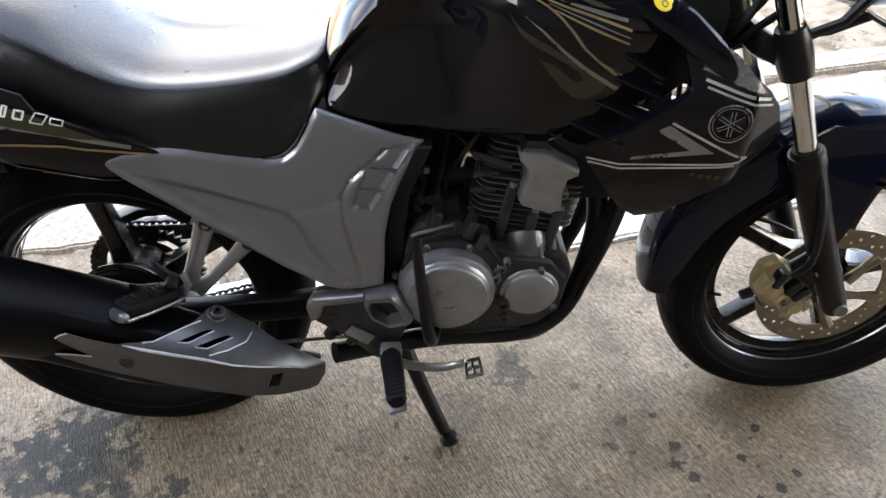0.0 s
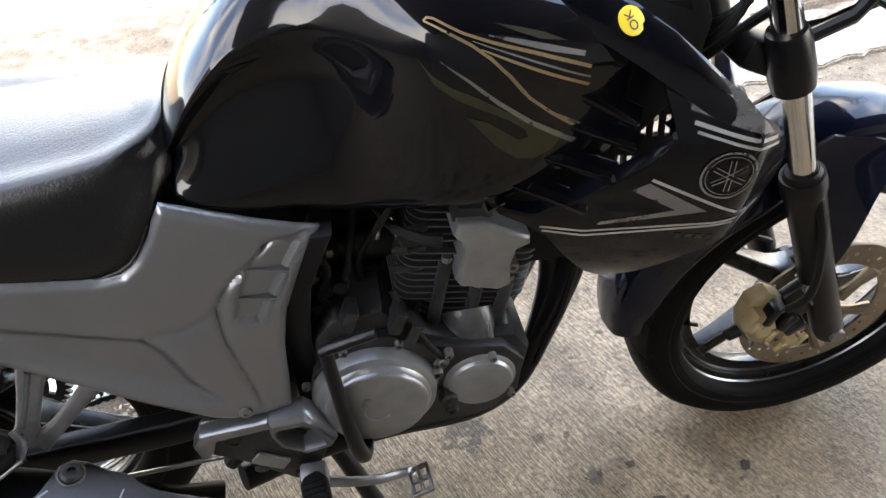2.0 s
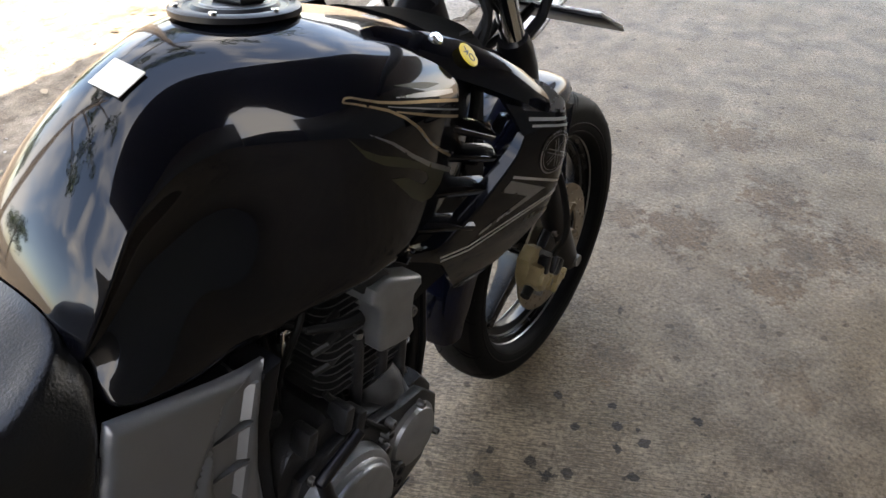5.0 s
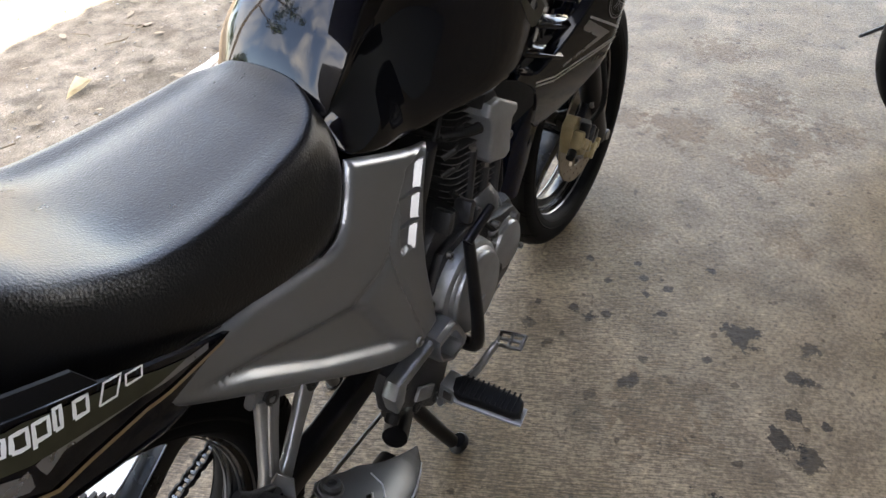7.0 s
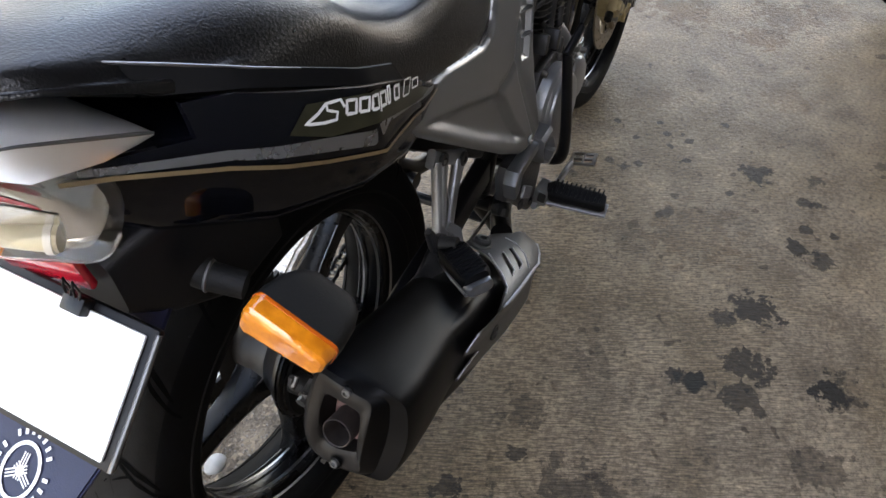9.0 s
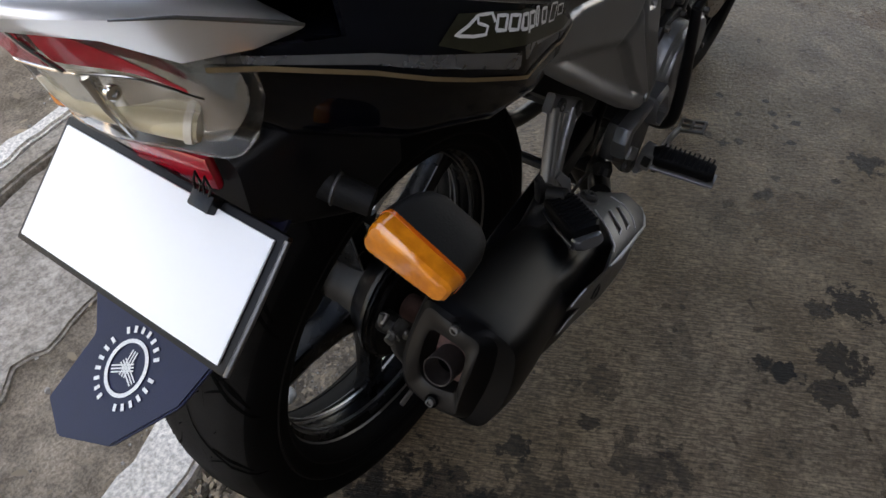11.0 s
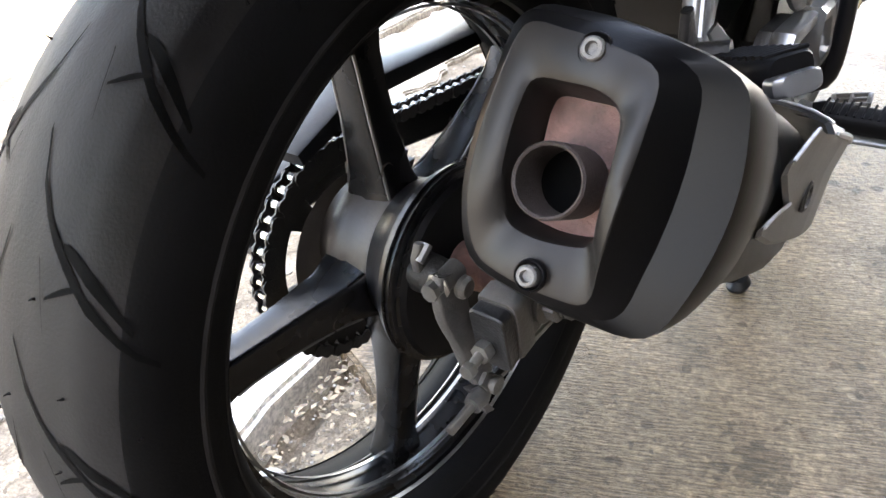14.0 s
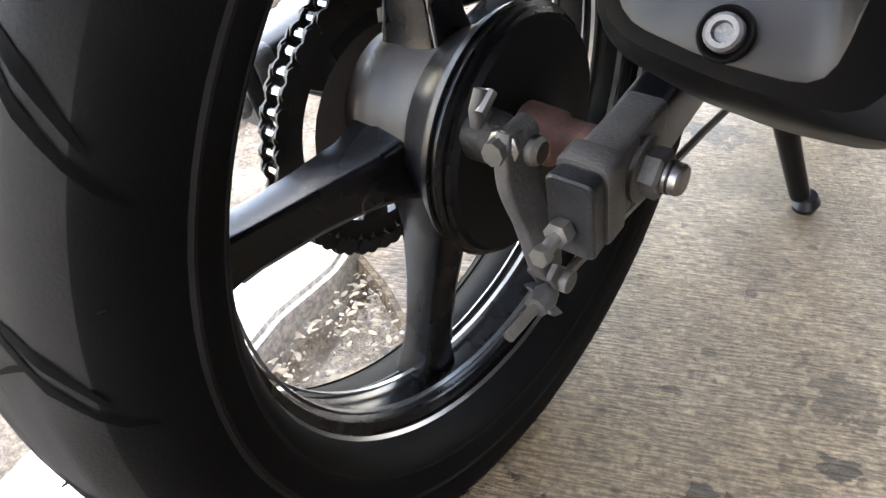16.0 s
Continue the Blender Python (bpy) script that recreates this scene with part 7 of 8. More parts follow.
def over(pts):
    """Points (x, way inwards) above the ridge, as (x, q)."""
    return [(x, lerp_table(x, RIDGE) + d) for x, d in pts]


SHIELD = [(0.010, 0.468), (0.033, 0.481), (0.057, 0.469), (0.092, 0.456)] + over([(0.114, 0.0055), (0.142, 0.012), (0.160, 0.026), (0.178, 0.043), (0.189, 0.059), (0.196, 0.076), (0.201, 0.090), (0.212, 0.097), (0.228, 0.094), (0.245, 0.085), (0.266, 0.074), (0.288, 0.053), (0.328, 0.028), (0.356, 0.011), (0.371, 0.002)]) + [
          (0.367, 0.288), (0.353, 0.270), (0.311, 0.284), (0.273, 0.298), (0.218, 0.320), (0.164, 0.343), (0.106, 0.369), (0.069, 0.385), (0.034, 0.402), (-0.004, 0.426), (-0.005, 0.432), (0.047, 0.424), (0.011, 0.460)]
SLOTS = (over([(0.208, 0.046), (0.217, 0.045), (0.187, 0.018), (0.172, 0.016)]), over([(0.234, 0.042), (0.243, 0.040), (0.212, 0.014), (0.196, 0.0135)]), [(0.295, 0.345), (0.311, 0.341), (0.300, 0.312), (0.282, 0.315)])


shield = part("heat_shield", cut_shell(SHIELD, SLOTS, at_shield, (0, 0.003, -0.003), 0.004), SHIELDM, muffler, "silver stamped heat shield with slots and a forked tail", 26)


def shield_line(name, pts, r, mat, label=""):
    part(name, tube([at_shield(x, q) + V(0, -0.0004, 0.0003) for x, q in pts], r, 6), mat, shield, label)


# paler lines laid along the slot rims, the ridge and the fork
for q in SLOTS[:2]:
    shield_line("slot_rim", [q[1], q[2], q[3]], 0.0012, EDGE)
shield_line("ridge_line", [(0.103, 0.4525), (0.127, 0.443), (0.170, 0.426), (0.213, 0.409), (0.249, 0.391), (0.286, 0.372), (0.321, 0.352), (0.346, 0.329)], [0.0010, 0.0026, 0.0026, 0.0022, 0.0018, 0.0014, 0.0012, 0.0008], EDGE, "bright folded edge")
shield_line("slot_frame", over([(0.128, 0.008), (0.142, 0.012), (0.160, 0.026), (0.178, 0.043), (0.196, 0.060)]), 0.0013, EDGE, "bright stamped rim")
shield_line("slot_frame", over([(0.267, 0.055), (0.262, 0.036), (0.240, 0.018), (0.216, 0.006)]), 0.0012, EDGE)
shield_line("fork_edge", [(0.033, 0.4805), (0.020, 0.475), (0.0105, 0.468)], 0.0012, EDGE)
shield_line("fork_edge", [(-0.004, 0.431), (0.020, 0.4285), (0.047, 0.424)], 0.0012, EDGE)
bx, bz = 0.094, 0.409
part("shield_bolt", lathe([(0.004, 0.0115), (-0.001, 0.0115), (-0.0022, 0.0100), (-0.0022, 0.0080), (-0.0005, 0.0072), (-0.0005, 0.0040), (-0.0015, 0.0034), (-0.0015, 0.0003)], at_shield(bx, bz), "y", 24), FINS, shield, "countersunk black bolt")
mp = at_shield(*over([(0.215, 0.078)])[0])
mn = V(0.38, -0.12, 0.9).normalized()
for prof, mat, name, label in (([(0.000, 0.011), (0.000, 0.0155), (0.0025, 0.0155), (0.0035, 0.0140), (0.0028, 0.0110)], WEATHER, "mount_ring", "dull bolt washer"), ([(0.0, 0.0125), (0.008, 0.0125), (0.011, 0.0095), (0.011, 0.005), (0.006, 0.0045), (0.006, 0.0003)], FINS, "mount_bolt", "black rubber-seated bolt")):
    t = lathe(prof, (0, 0, 0), "z", 28, name == "mount_ring")
    bmesh.ops.transform(t, matrix=Matrix.Translation(mp) @ V(0, 0, 1).rotation_difference(mn).to_matrix().to_4x4(), verts=t.verts)
    part(name, t, mat, shield, label)

# ---- swinging arm, rear axle, brake rod ----
for sgn in (-1, 1):
    arm = part("swinging_arm", loft([[V(x, sgn * yy + u, z + w) for u, w in rrect(0.014, 0.024, 0.006, 3)] for x, yy, z in ((0.45, 0.105, 0.365), (0.30, 0.115, 0.355), (0.12, 0.130, 0.362), (-0.028, 0.142, 0.341))]), FRAME if sgn < 0 else WHEELP, bike, "black box-section swinging arm")
    tip = V(-0.040, sgn * 0.142, 0.338)
    tilt = pose(0, 0, 0, 0, -12, 0)
    ax_, up_ = tilt.to_3x3() @ V(1, 0, 0), tilt.to_3x3() @ V(0, 0, 1)
    part("axle_block", box(tip + ax_ * 0.010, (0.085, 0.026, 0.050), tilt, 0.005, None, 3), WEATHER if sgn < 0 else FRAME, arm, "grey square swinging arm end")
    part("block_band", loft([[tip + ax_ * s + V(0, u, 0) + up_ * w for u, w in rrect(hw, hh, 0.007, 4)] for s, hw, hh in ((-0.022, 0.0155, 0.0275), (-0.020, 0.0165, 0.0285), (-0.006, 0.0165, 0.0285), (-0.004, 0.0155, 0.0275))]), WEATHER, arm, "folded steel band round the arm end")
    part("adjuster_cap", loft([[tip + ax_ * s + V(0, u, 0) + up_ * (w - 0.001) for u, w in rrect(hw, hh, 0.005, 4)] for s, hw, hh in ((-0.024, 0.0140, 0.0265), (-0.034, 0.0145, 0.0270), (-0.0355, 0.0135, 0.0260), (-0.0350, 0.0110, 0.0230), (-0.0335, 0.0085, 0.0200))]), ALLOYDK, arm, "dished steel adjuster plate")
    part("adjuster_bolt", tube([tip + ax_ * -0.030 + V(0, -sgn * 0.004, 0) - up_ * 0.008, tip + ax_ * -0.060 + V(0, -sgn * 0.004, 0) - up_ * 0.010], 0.0040, 12), STEEL, arm)
    part("adjuster_nut", lathe([(-0.0045, 0.0078), (0.0, 0.0086), (0.0045, 0.0078)], tip + ax_ * -0.040 + V(0, -sgn * 0.004, 0) - up_ * 0.0085, "x", 6), STEEL, arm, "hexagonal lock nut")
    part("adjuster_nut", lathe([(-0.0035, 0.0058), (0.0, 0.0066), (0.0035, 0.0058)], tip + ax_ * -0.058 + V(0, -sgn * 0.004, 0) - up_ * 0.010, "x", 6), STEEL, arm)
    ac = tip + ax_ * 0.020 - up_ * 0.002
    part("axle_washer", lathe([(sgn * 0.012, 0.0195), (sgn * 0.016, 0.0195), (sgn * 0.017, 0.018), (sgn * 0.017, 0.002)], ac, "y", 28), WEATHER, arm)
    part("axle_nut", lathe([(sgn * 0.016, 0.0145), (sgn * 0.026, 0.0150), (sgn * 0.028, 0.0125), (sgn * 0.028, 0.002)], ac, "y", 6), WEATHER, arm, "steel axle nut")
    part("axle_thread", lathe([(sgn * 0.026, 0.0095), (sgn * 0.036, 0.0095), (sgn * 0.038, 0.0080), (sgn * 0.038, 0.001)], ac, "y", 18), STEEL, arm)
    part("axle_ridge", lathe([(sgn * 0.030, 0.0094), (sgn * 0.031, 0.0102), (sgn * 0.032, 0.0094)], ac, "y", 18, True), FINS, arm)
part("axle_spacer", lathe([(-0.130, 0.0150), (-0.098, 0.0150), (-0.094, 0.0180), (-0.07, 0.0190)], (-0.010, 0, 0.336), "y", 24), RUST, rear, "rust-brown axle spacer")
# brake arm: a flat pressed lever clamped on its spindle, down to the rod's clevis
def strap(pts, hw, th):
    """A flat bar along points, with its broad side towards the wheel's side."""
    rings = []
    for i, (p, h) in enumerate(zip(pts, hw)):
        d = (pts[min(i + 1, len(pts) - 1)] - pts[max(i - 1, 0)]).normalized()
        u = d.cross(V(0, 1, 0)).normalized()
        rings.append([p + u * a + V(0, b, 0) for a, b in rrect(h, th, th * 0.6, 3)])
    return loft(rings)


al = spline([V(-0.062, -0.098, 0.366), V(-0.064, -0.100, 0.352), V(-0.066, -0.103, 0.336), V(-0.064, -0.110, 0.316), V(-0.061, -0.117, 0.296), V(-0.058, -0.121, 0.277)], 3)
lever = part("brake_arm", strap(al, [lerp_table(k / (len(al) - 1), [(0, 0.013), (0.15, 0.018), (0.35, 0.016), (0.6, 0.0125), (0.85, 0.0135), (1, 0.010)]) for k in range(len(al))], 0.0050), WEATHER, bike, "grey pressed rear brake arm")
part("arm_clamp", tube([V(-0.074, -0.097, 0.358), V(-0.050, -0.097, 0.362)], 0.0085, 14), WEATHER, lever)
part("arm_bolt", lathe([(-0.0840, 0.0030), (-0.0835, 0.0070), (-0.0750, 0.0078), (-0.0735, 0.0105), (-0.0720, 0.0105)], (0, -0.097, 0.358), "x", 8), STEEL, lever, "bright clamp bolt head")
part("spindle", lathe([(-0.112, 0.0065), (-0.109, 0.0090), (-0.066, 0.0100)], (-0.056, 0, 0.352), "y", 18), STEEL, lever)
part("spindle_collar", lathe([(-0.090, 0.013), (-0.084, 0.0155), (-0.066, 0.0165)], (-0.056, 0, 0.352), "y", 20), FINS, lever)
part("wear_mark", strap([V(-0.068, -0.079, 0.386), V(-0.071, -0.079, 0.376), V(-0.068, -0.079, 0.368)], [0.004, 0.006, 0.008], 0.0035), WEATHER, lever)
part("wear_pointer", tube([V(-0.075, -0.083, 0.375), V(-0.064, -0.083, 0.384)], 0.0035, 8), STEEL, lever)
for o in (-0.0065, 0.0065):
    part("rod_clevis", strap([V(-0.066, -0.122 + o, 0.283), V(-0.056, -0.122 + o, 0.272), V(-0.044, -0.122 + o, 0.262)], [0.005, 0.0075, 0.006], 0.0018), WEATHER, lever)
part("clevis_pin", tube([V(-0.057, -0.134, 0.273), V(-0.057, -0.109, 0.273)], 0.0052, 12), WEATHER, lever)
part("pin_head", lathe([(-0.134, 0.0045), (-0.133, 0.0072), (-0.129, 0.0075)], (-0.057, -0.004, 0.273), "y", 16), WEATHER, lever)
part("rod_nut", tube([V(-0.072, -0.122, 0.256), V(-0.062, -0.122, 0.257), V(-0.054, -0.122, 0.258)], [0.0075, 0.0090, 0.0060], 10), WEATHER, lever, "dull wing nut on the brake rod")
part("nut_wing", strap([V(-0.065, -0.132, 0.252), V(-0.063, -0.122, 0.257), V(-0.061, -0.112, 0.262)], [0.006, 0.004, 0.006], 0.003), WEATHER, lever)
part("rod_end", tube([V(-0.100, -0.122, 0.252), V(-0.065, -0.122, 0.257)], 0.0036, 10), STEEL, lever)
part("brake_rod", tube([V(-0.060, -0.122, 0.258), V(0.2, -0.115, 0.262), V(0.42, -0.13, 0.29)], 0.0035, 8), STEEL, bike, "thin steel brake rod")

# ---- chain and sprocket ----
SPC = V(0.0, 0.068, 0.303)
rings = [[], [], [], []]
for k in range(88):
    a = 2 * math.pi * k / 88
    r = 0.102 + 0.006 * (1 if k % 2 else -1)
    for ring, rad, y in zip(rings, (r, r, 0.084, 0.084), (0.0645, 0.0715, 0.0715, 0.0645)):
        ring.append(V(SPC.x + rad * math.cos(a), y, SPC.z + rad * math.sin(a)))
spro = part("sprocket", loft(rings + [rings[0]], True, False), CHAIN, rear, "dark toothed rear sprocket")
for k in range(6):
    a = radians(60 * k + 15)
    d, tn = V(math.cos(a), 0, math.sin(a)), V(-math.sin(a), 0, math.cos(a))
    part("sprocket_arm", loft([[SPC + d * s + tn * u + V(0, w, 0) for u, w in rrect(hw, 0.0032, 0.001, 2)] for s, hw in ((0.045, 0.020), (0.065, 0.010), (0.086, 0.016))]), CHAIN, spro)
part("sprocket_carrier", lathe([(0.055, 0.06), (0.062, 0.075), (0.064, 0.06)], (0, 0, 0.303), "y", 32), HUBM, rear)
path = []
for k in range(26):
    a = radians(100 + 175 * k / 25)
    path.append(V(SPC.x + 0.106 * math.cos(a), 0.068, SPC.z + 0.106 * math.sin(a)))
end_low, start_up = V(0.47, 0.068, 0.345), V(0.47, 0.068, 0.40)
low = [path[-1].lerp(end_low, k / 34) + V(0, 0, -0.012 * math.sin(math.pi * k / 34)) for k in range(1, 35)]
upl = [start_up.lerp(path[0], k / 34) for k in range(0, 35)]
run = upl + path[1:] + low
seg, total = [], 0
for a, b in zip(run, run[1:]):
    seg.append((total, a, b))
    total += (b - a).length
N = int(total / 0.0135)
bmp, bmr = bmesh.new(), bmesh.new()
prev = None
for k in range(N):
    s = k * total / N
    q = max((x for x in seg if x[0] <= s), key=lambda x: x[0])
    p = q[1] + (q[2] - q[1]).normalized() * (s - q[0])
    lathe([(-0.008, 0.0042), (0.008, 0.0042)], p, "y", 8, False, bmr)
    if prev is not None:
        d = (p - prev)
        u = V(-d.z, 0, d.x).normalized()
        off = 0.0075 if k % 2 else 0.0055
        for sg in (-1, 1):
            pts = []
            for t_, h in ((-0.35, 0.003), (-0.1, 0.0062), (0.2, 0.0062), (0.5, 0.0045), (0.8, 0.0062), (1.1, 0.0062), (1.35, 0.003)):
                pts.append((prev + d * t_, h))
            loop = [c + u * h for c, h in pts] + [c - u * h for c, h in reversed(pts)]
            loft([[v + V(0, sg * off, 0) for v in loop], [v + V(0, sg * (off + 0.0018), 0) for v in loop]], True, True, bmp)
    prev = p
chain = part("drive_chain", bmp, CHAIN, bike, "oily black drive chain with bright rollers")
tagged(chain, kind="stuff")
tagged(part("chain_roller", bmr, PIN, chain, "bright chain rollers"), kind="stuff")
part("chain_guard", prism([(0.42, 0.452), (0.2, 0.46), (0.02, 0.455), (-0.06, 0.42), (-0.055, 0.408), (0.03, 0.438), (0.2, 0.445), (0.42, 0.438)], 0.05, 0.09, 0.003), PLASTIC, bike, "black chain guard")
part("speed_cable", tube(spline([V(-0.01, 0.085, 0.32), V(-0.03, 0.13, 0.33), V(0.02, 0.16, 0.34)], 4), 0.006, 8), GRIP, bike)

# ---- centre stand ----
for sgn in (-1, 1):
    leg = part("centre_stand", tube(spline([V(0.475, sgn * 0.075, 0.255), V(0.50, sgn * 0.09, 0.20), V(0.535, sgn * 0.118, 0.105), V(0.568, sgn * 0.142, 0.022)], 5), [0.017, 0.0165, 0.0145, 0.013], 12), FRAME, bike, "black centre stand leg")
    part("stand_foot", loft([[V(0.578, sgn * 0.15, 0.010) + V(math.cos(a) * rx, math.sin(a) * ry, h + 0.25 * math.cos(a) * rx) for a in [2 * math.pi * k / 20 for k in range(20)]] for rx, ry, h in ((0.019, 0.016, -0.007), (0.021, 0.018, 0.0), (0.014, 0.012, 0.010))]), FRAME, leg, "worn flat stand foot")
    part("stand_pivot", tube([V(0.47, sgn * 0.05, 0.262), V(0.47, sgn * 0.11, 0.262)], 0.016, 12), FRAME, leg)
part("stand_bar", tube([V(0.50, -0.09, 0.19), V(0.50, 0.09, 0.19)], 0.011, 10), FRAME, bike)
part("stand_stop", tube(spline([V(0.39, -0.155, 0.330), V(0.385, -0.17, 0.345), V(0.375, -0.172, 0.335)], 3), 0.011, 10), GRIP, bike, "black rubber stand stop")

# ---- front end ----
for sgn in (-1, 1):
    y = sgn * 0.098
    fork = part("fork_leg", tube([V(1.030, y, 0.885), V(1.09, y, 0.745), V(1.150, y, 0.598)], 0.0165, 24), CHROME, bike, "chrome fork leg with a black slider")
    part("slider", tube([V(1.142, y, 0.615), V(1.147, y, 0.603), V(1.152, y, 0.591), V(1.158, y, 0.577), V(1.23, y, 0.418), V(1.288, y, 0.298), V(1.298, y, 0.278)], [0.027, 0.0285, 0.0285, 0.0255, 0.0245, 0.0240, 0.021], 24), FRAME, fork, "black fork slider")
    part("dust_seal", tube([V(1.139, y, 0.622), V(1.1445, y, 0.609)], [0.0205, 0.027], 20), GRIP, fork)
    part("axle_end", lathe([(y - 0.028 * 1 if sgn < 0 else y - 0.02, 0.012), (y + 0.02, 0.013)], (1.293, 0, 0.293), "y", 16), STEEL, fork)
    part("fork_clamp", tube([V(1.058, y, 0.815), V(1.064, y, 0.80), V(1.078, y, 0.768), V(1.088, y, 0.745)], [0.021, 0.025, 0.026, 0.024], 20), FRAME, fork, "black lower fork clamp")
part("lower_yoke", box((1.055, 0, 0.775), (0.07, 0.19, 0.035), pose(0, 0, 0, 0, 24, 0), 0.008), FRAME, bike, "black lower fork yoke")
part("head_tube", tube([V(1.03, 0, 0.76), V(0.985, 0, 0.87)], 0.032, 16), FRAME, bike)
# front mudguard
rings = []
for k in range(31):
    a = radians(76 + 106 * k / 30)
    hw = lerp_table(math.degrees(a), [(76, 0.040), (84, 0.056), (100, 0.064), (150, 0.064), (170, 0.058), (182, 0.048)])
    R = lerp_table(math.degrees(a), [(76, 0.338), (84, 0.352), (100, 0.364), (150, 0.368), (170, 0.355), (182, 0.345)])
    r0 = lerp_table(math.degrees(a), [(76, 0.318), (84, 0.315), (95, 0.305), (125, 0.275), (150, 0.288), (170, 0.292), (182, 0.305)])
    d, pr = fender_ring(a, R, hw, r0)
    rings.append([FW + V(0, u, 0) + d * v for u, v in pr])
fender = part("front_mudguard", loft(rings), NAVY, bike, "gloss dark blue-black front mudguard", 50)
for sgn in (-1, 1):
    part("mudguard_wing", shell([(1.150, 0.610), (1.20, 0.640), (1.27, 0.625), (1.33, 0.60), (1.315, 0.575), (1.295, 0.55), (1.275, 0.48), (1.255, 0.43), (1.235, 0.415), (1.20, 0.50)], lambda x, z: -(0.066 + 0.03 * max(0, min(1, (0.60 - z) / 0.15)) + 0.012 * max(0, x - 1.2)), 0.005, 0.02, sgn > 0), NAVY, fender, "dark mudguard side wing", 40)
# caliper
cal = part("brake_caliper", prism([(1.128, 0.350), (1.135, 0.385), (1.16, 0.400), (1.185, 0.385), (1.20, 0.35), (1.225, 0.325), (1.228, 0.298), (1.205, 0.285), (1.175, 0.288), (1.158, 0.305), (1.135, 0.320)], -0.102, -0.074, 0.006), GOLD, bike, "gold two-pot front brake caliper", 40)
part("caliper_body", prism([(1.125, 0.345), (1.138, 0.378), (1.165, 0.372), (1.178, 0.338), (1.160, 0.312), (1.140, 0.320)], -0.125, -0.098, 0.006), GOLD, cal)
part("caliper_body", prism([(1.182, 0.335), (1.215, 0.330), (1.232, 0.306), (1.215, 0.285), (1.185, 0.290), (1.174, 0.312)], -0.122, -0.098, 0.006), GOLD, cal)
for x, z in ((1.150, 0.345), (1.204, 0.310)):
    part("piston_cap", lathe([(-0.120, 0.013), (-0.130, 0.012), (-0.131, 0.002)], (x, 0, z), "y", 20), GOLD, cal)
for x, z, r in ((1.170, 0.385, 0.007), (1.180, 0.318, 0.007), (1.142, 0.318, 0.006), (1.218, 0.332, 0.006)):
    part("caliper_bolt", bolt((x, -0.104, z), r, 0.022), STEEL, cal)
part("caliper_mount", prism([(1.185, 0.385), (1.225, 0.42), (1.25, 0.40), (1.245, 0.35), (1.225, 0.33), (1.20, 0.35)], -0.105, -0.085, 0.005), FRAME, bike, "black caliper mount")
for x, z in ((1.215, 0.405), (1.235, 0.375)):
    part("mount_bolt", bolt((x, -0.105, z), 0.009, 0.008), STEEL, cal)
for x, z, a in ((1.158, 0.372, 20), (1.19, 0.352, 35), (1.205, 0.338, 50)):
    part("caliper_clamp", box((x, -0.118, z), (0.016, 0.022, 0.034), pose(0, 0, 0, 0, a, 0), 0.004), FRAME, cal)
for x, z in ((1.136, 0.356), (1.166, 0.334), (1.192, 0.300), (1.222, 0.312)):
    part("caliper_rib", box((x, -0.127, z), (0.008, 0.010, 0.022), pose(0, 0, 0, 0, 35, 0), 0.002), GOLD, cal)
part("slide_boot", tube([V(1.122, -0.11, 0.338), V(1.104, -0.112, 0.332)], [0.010, 0.009], 12), GRIP, cal)
part("brake_hose", tube(spline([V(1.178, -0.125, 0.385), V(1.190, -0.14, 0.43), V(1.185, -0.135, 0.50), V(1.165, -0.12, 0.58), V(1.11, -0.08, 0.72)], 6), 0.006, 10), GRIP, bike, "black front brake hose")
part("cable", tube(spline([V(1.28, 0.07, 0.33), V(1.2, 0.06, 0.372), V(1.12, 0.06, 0.378), V(1.08, 0.06, 0.42)], 6), 0.005, 8), GRIP, bike, "black speedometer cable")
# headlamp from behind, front plate, instruments and bars
lampf = part("headlamp", lathe([(1.075, 0.035), (1.09, 0.07), (1.13, 0.098), (1.18, 0.112), (1.215, 0.114), (1.225, 0.105), (1.235, 0.02)], (0, 0, 0.925), "x", 32), BLACK, bike, "round black headlamp shell")
part("lamp_lens", lathe([(1.222, 0.106), (1.245, 0.08), (1.255, 0.02)], (0, 0, 0.925), "x", 32), CLEAR, lampf)
for sgn in (-1, 1):
    part("lamp_bracket", tube([V(1.075, sgn * 0.10, 0.80), V(1.13, sgn * 0.10, 0.82), V(1.16, sgn * 0.10, 0.86)], 0.008, 8), FRAME, lampf)
part("lamp_stay", tube([V(1.09, -0.03, 0.775), V(1.15, -0.04, 0.785), V(1.20, -0.05, 0.81)], 0.007, 8), FRAME, lampf)
fp = part("front_plate", box((1.245, -0.03, 0.79), (0.115, 0.25, 0.004), pose(0, 0, 0, 0, 27, 3), 0.002), PAPER, bike, "white front number plate seen edge-on")
part("plate_backing", box((1.243, -0.03, 0.785), (0.118, 0.255, 0.005), pose(0, 0, 0, 0, 27, 3), 0.002), FRAME, fp)
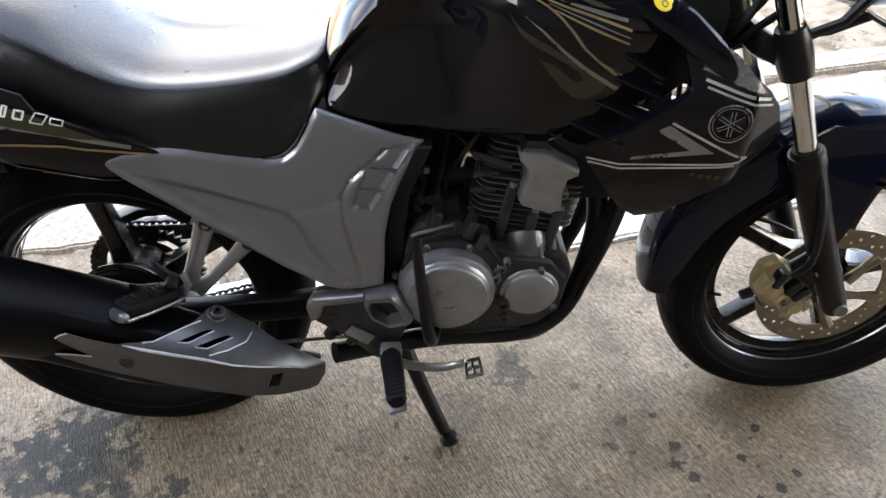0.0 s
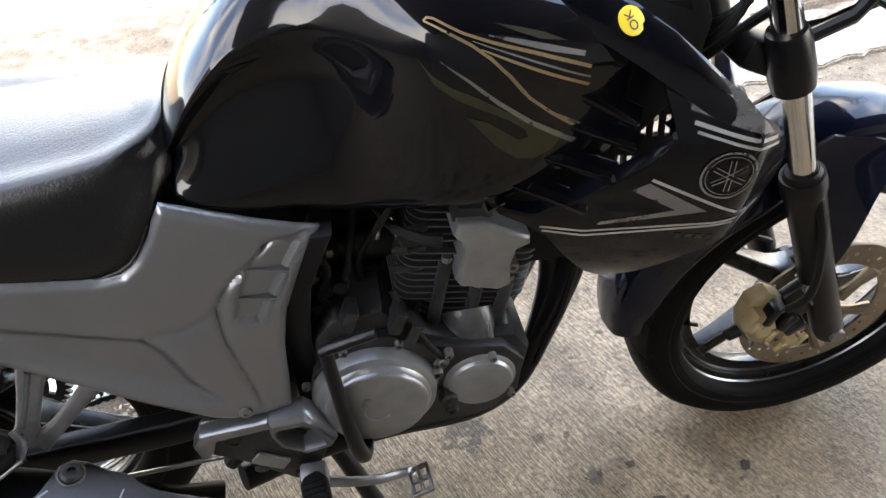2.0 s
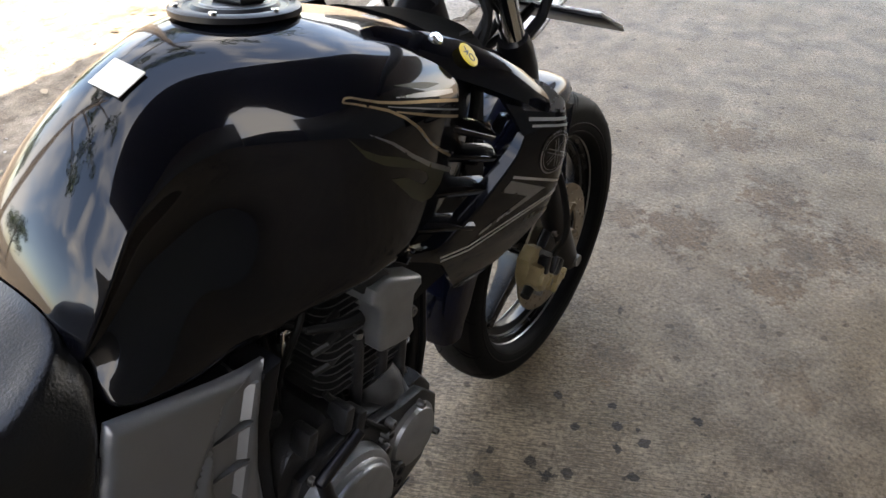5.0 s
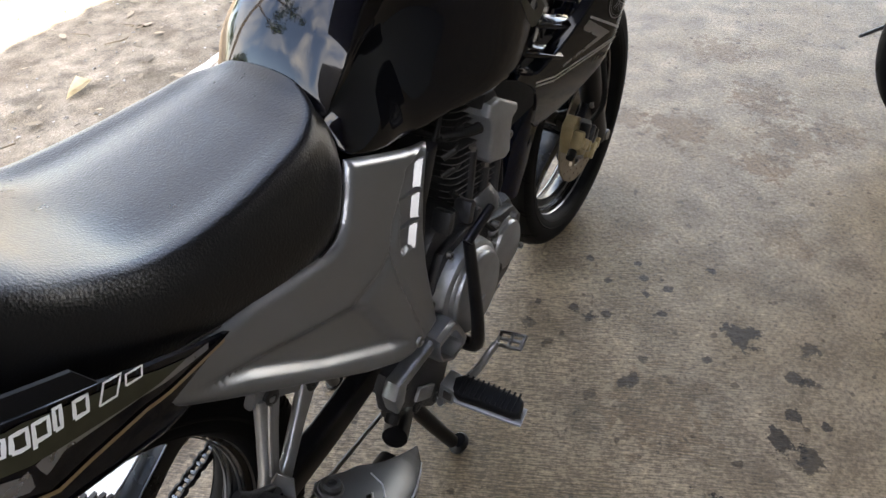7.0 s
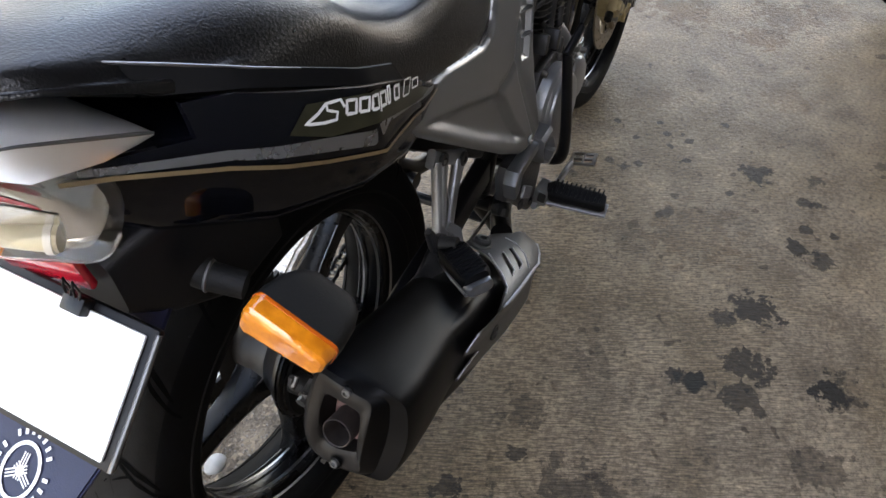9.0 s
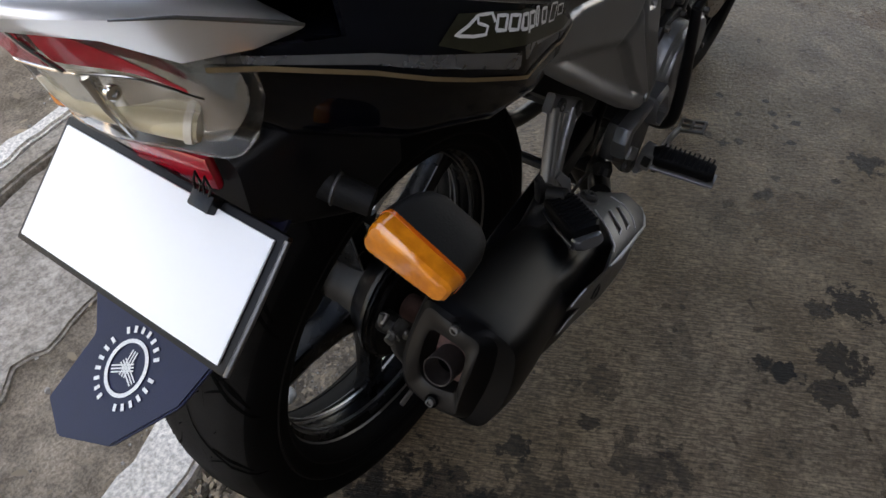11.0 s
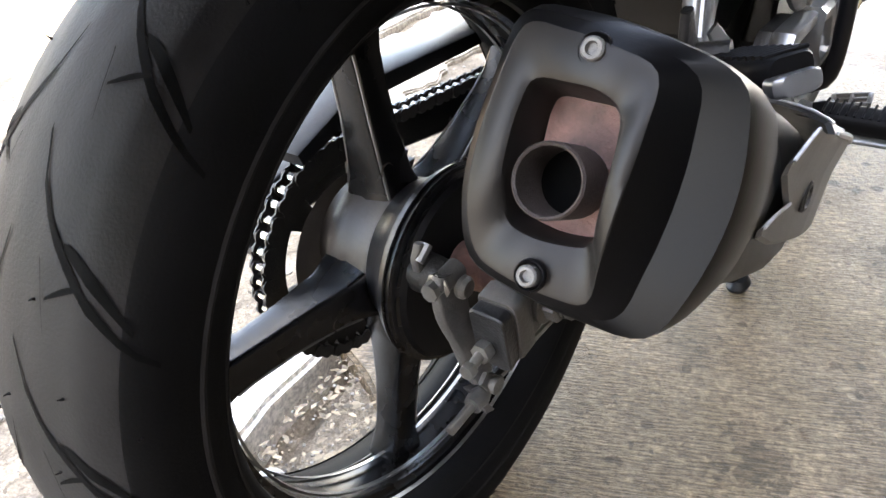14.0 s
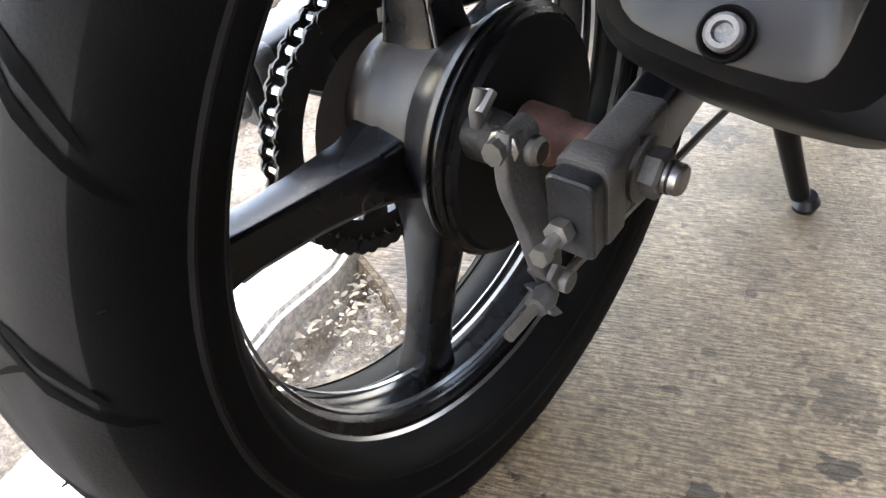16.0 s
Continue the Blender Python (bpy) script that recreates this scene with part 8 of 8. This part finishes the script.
part("instrument", lathe([(0.93, 0.03), (0.95, 0.046), (0.985, 0.05), (0.995, 0.044)], (1.03, 0.0, 0), "z", 28), FRAME, bike, "black instrument housing")
part("handlebar", tube(spline([V(0.88, -0.36, 1.03), V(0.93, -0.24, 1.03), V(0.985, -0.10, 0.99), V(0.99, 0, 0.985), V(0.985, 0.10, 0.99), V(0.93, 0.24, 1.03), V(0.88, 0.36, 1.03)], 6), 0.011, 12), FRAME, bike, "black handlebar")
part("upper_yoke", box((0.99, 0, 0.925), (0.07, 0.22, 0.025), pose(0, 0, 0, 0, 24, 0), 0.008), FRAME, bike)
part("ignition", lathe([(0.915, 0.02), (0.945, 0.022), (0.95, 0.016)], (0.945, -0.005, 0), "z", 20), FRAME, bike)
for k, pts in enumerate(([(1.0, -0.05, 0.93), (1.01, -0.09, 0.86), (0.98, -0.08, 0.80), (0.93, -0.05, 0.78)], [(1.03, -0.03, 0.95), (1.03, -0.08, 0.88), (1.0, -0.07, 0.82), (0.94, -0.03, 0.80)], [(1.05, -0.06, 0.92), (1.06, -0.08, 0.85), (1.03, -0.06, 0.80), (0.96, -0.05, 0.74)])):
    part("cable", tube(spline([V(*p) for p in pts], 6), 0.006, 8), GRIP, bike, "black control cable")

# ---- a second motorcycle at the edge of the slab, of which a wheel and a lever show ----
other = thing("motorcycle", (2.14, -0.89, 0), "another parked motorcycle, dark wheel and grey lever", "motorcycle")
ow = copy_thing(front, Matrix.Identity(4))
ow.parent = other
ow.matrix_parent_inverse = Matrix.Identity(4)
ow.matrix_basis = pose(0, 0, 0.298, 0, 0, 88) @ Matrix.Translation(-FW)
part("fork_leg", tube([V(2.10, -0.87, 0.30), V(2.12, -0.99, 0.70)], 0.022, 14), FRAME, other, "dark fork leg")
part("foot_lever", tube(spline([V(2.166, -0.535, 0.272), V(2.21, -0.59, 0.295), V(2.28, -0.68, 0.335), V(2.34, -0.80, 0.36)], 4), [0.006, 0.011, 0.014, 0.014], 10, None, 0.6), SILVER, other, "grey lever tip")
part("engine_case", box((2.24, -1.35, 0.5), (0.26, 0.7, 0.5), None, 0.06), FRAME, other, "dark engine and body")
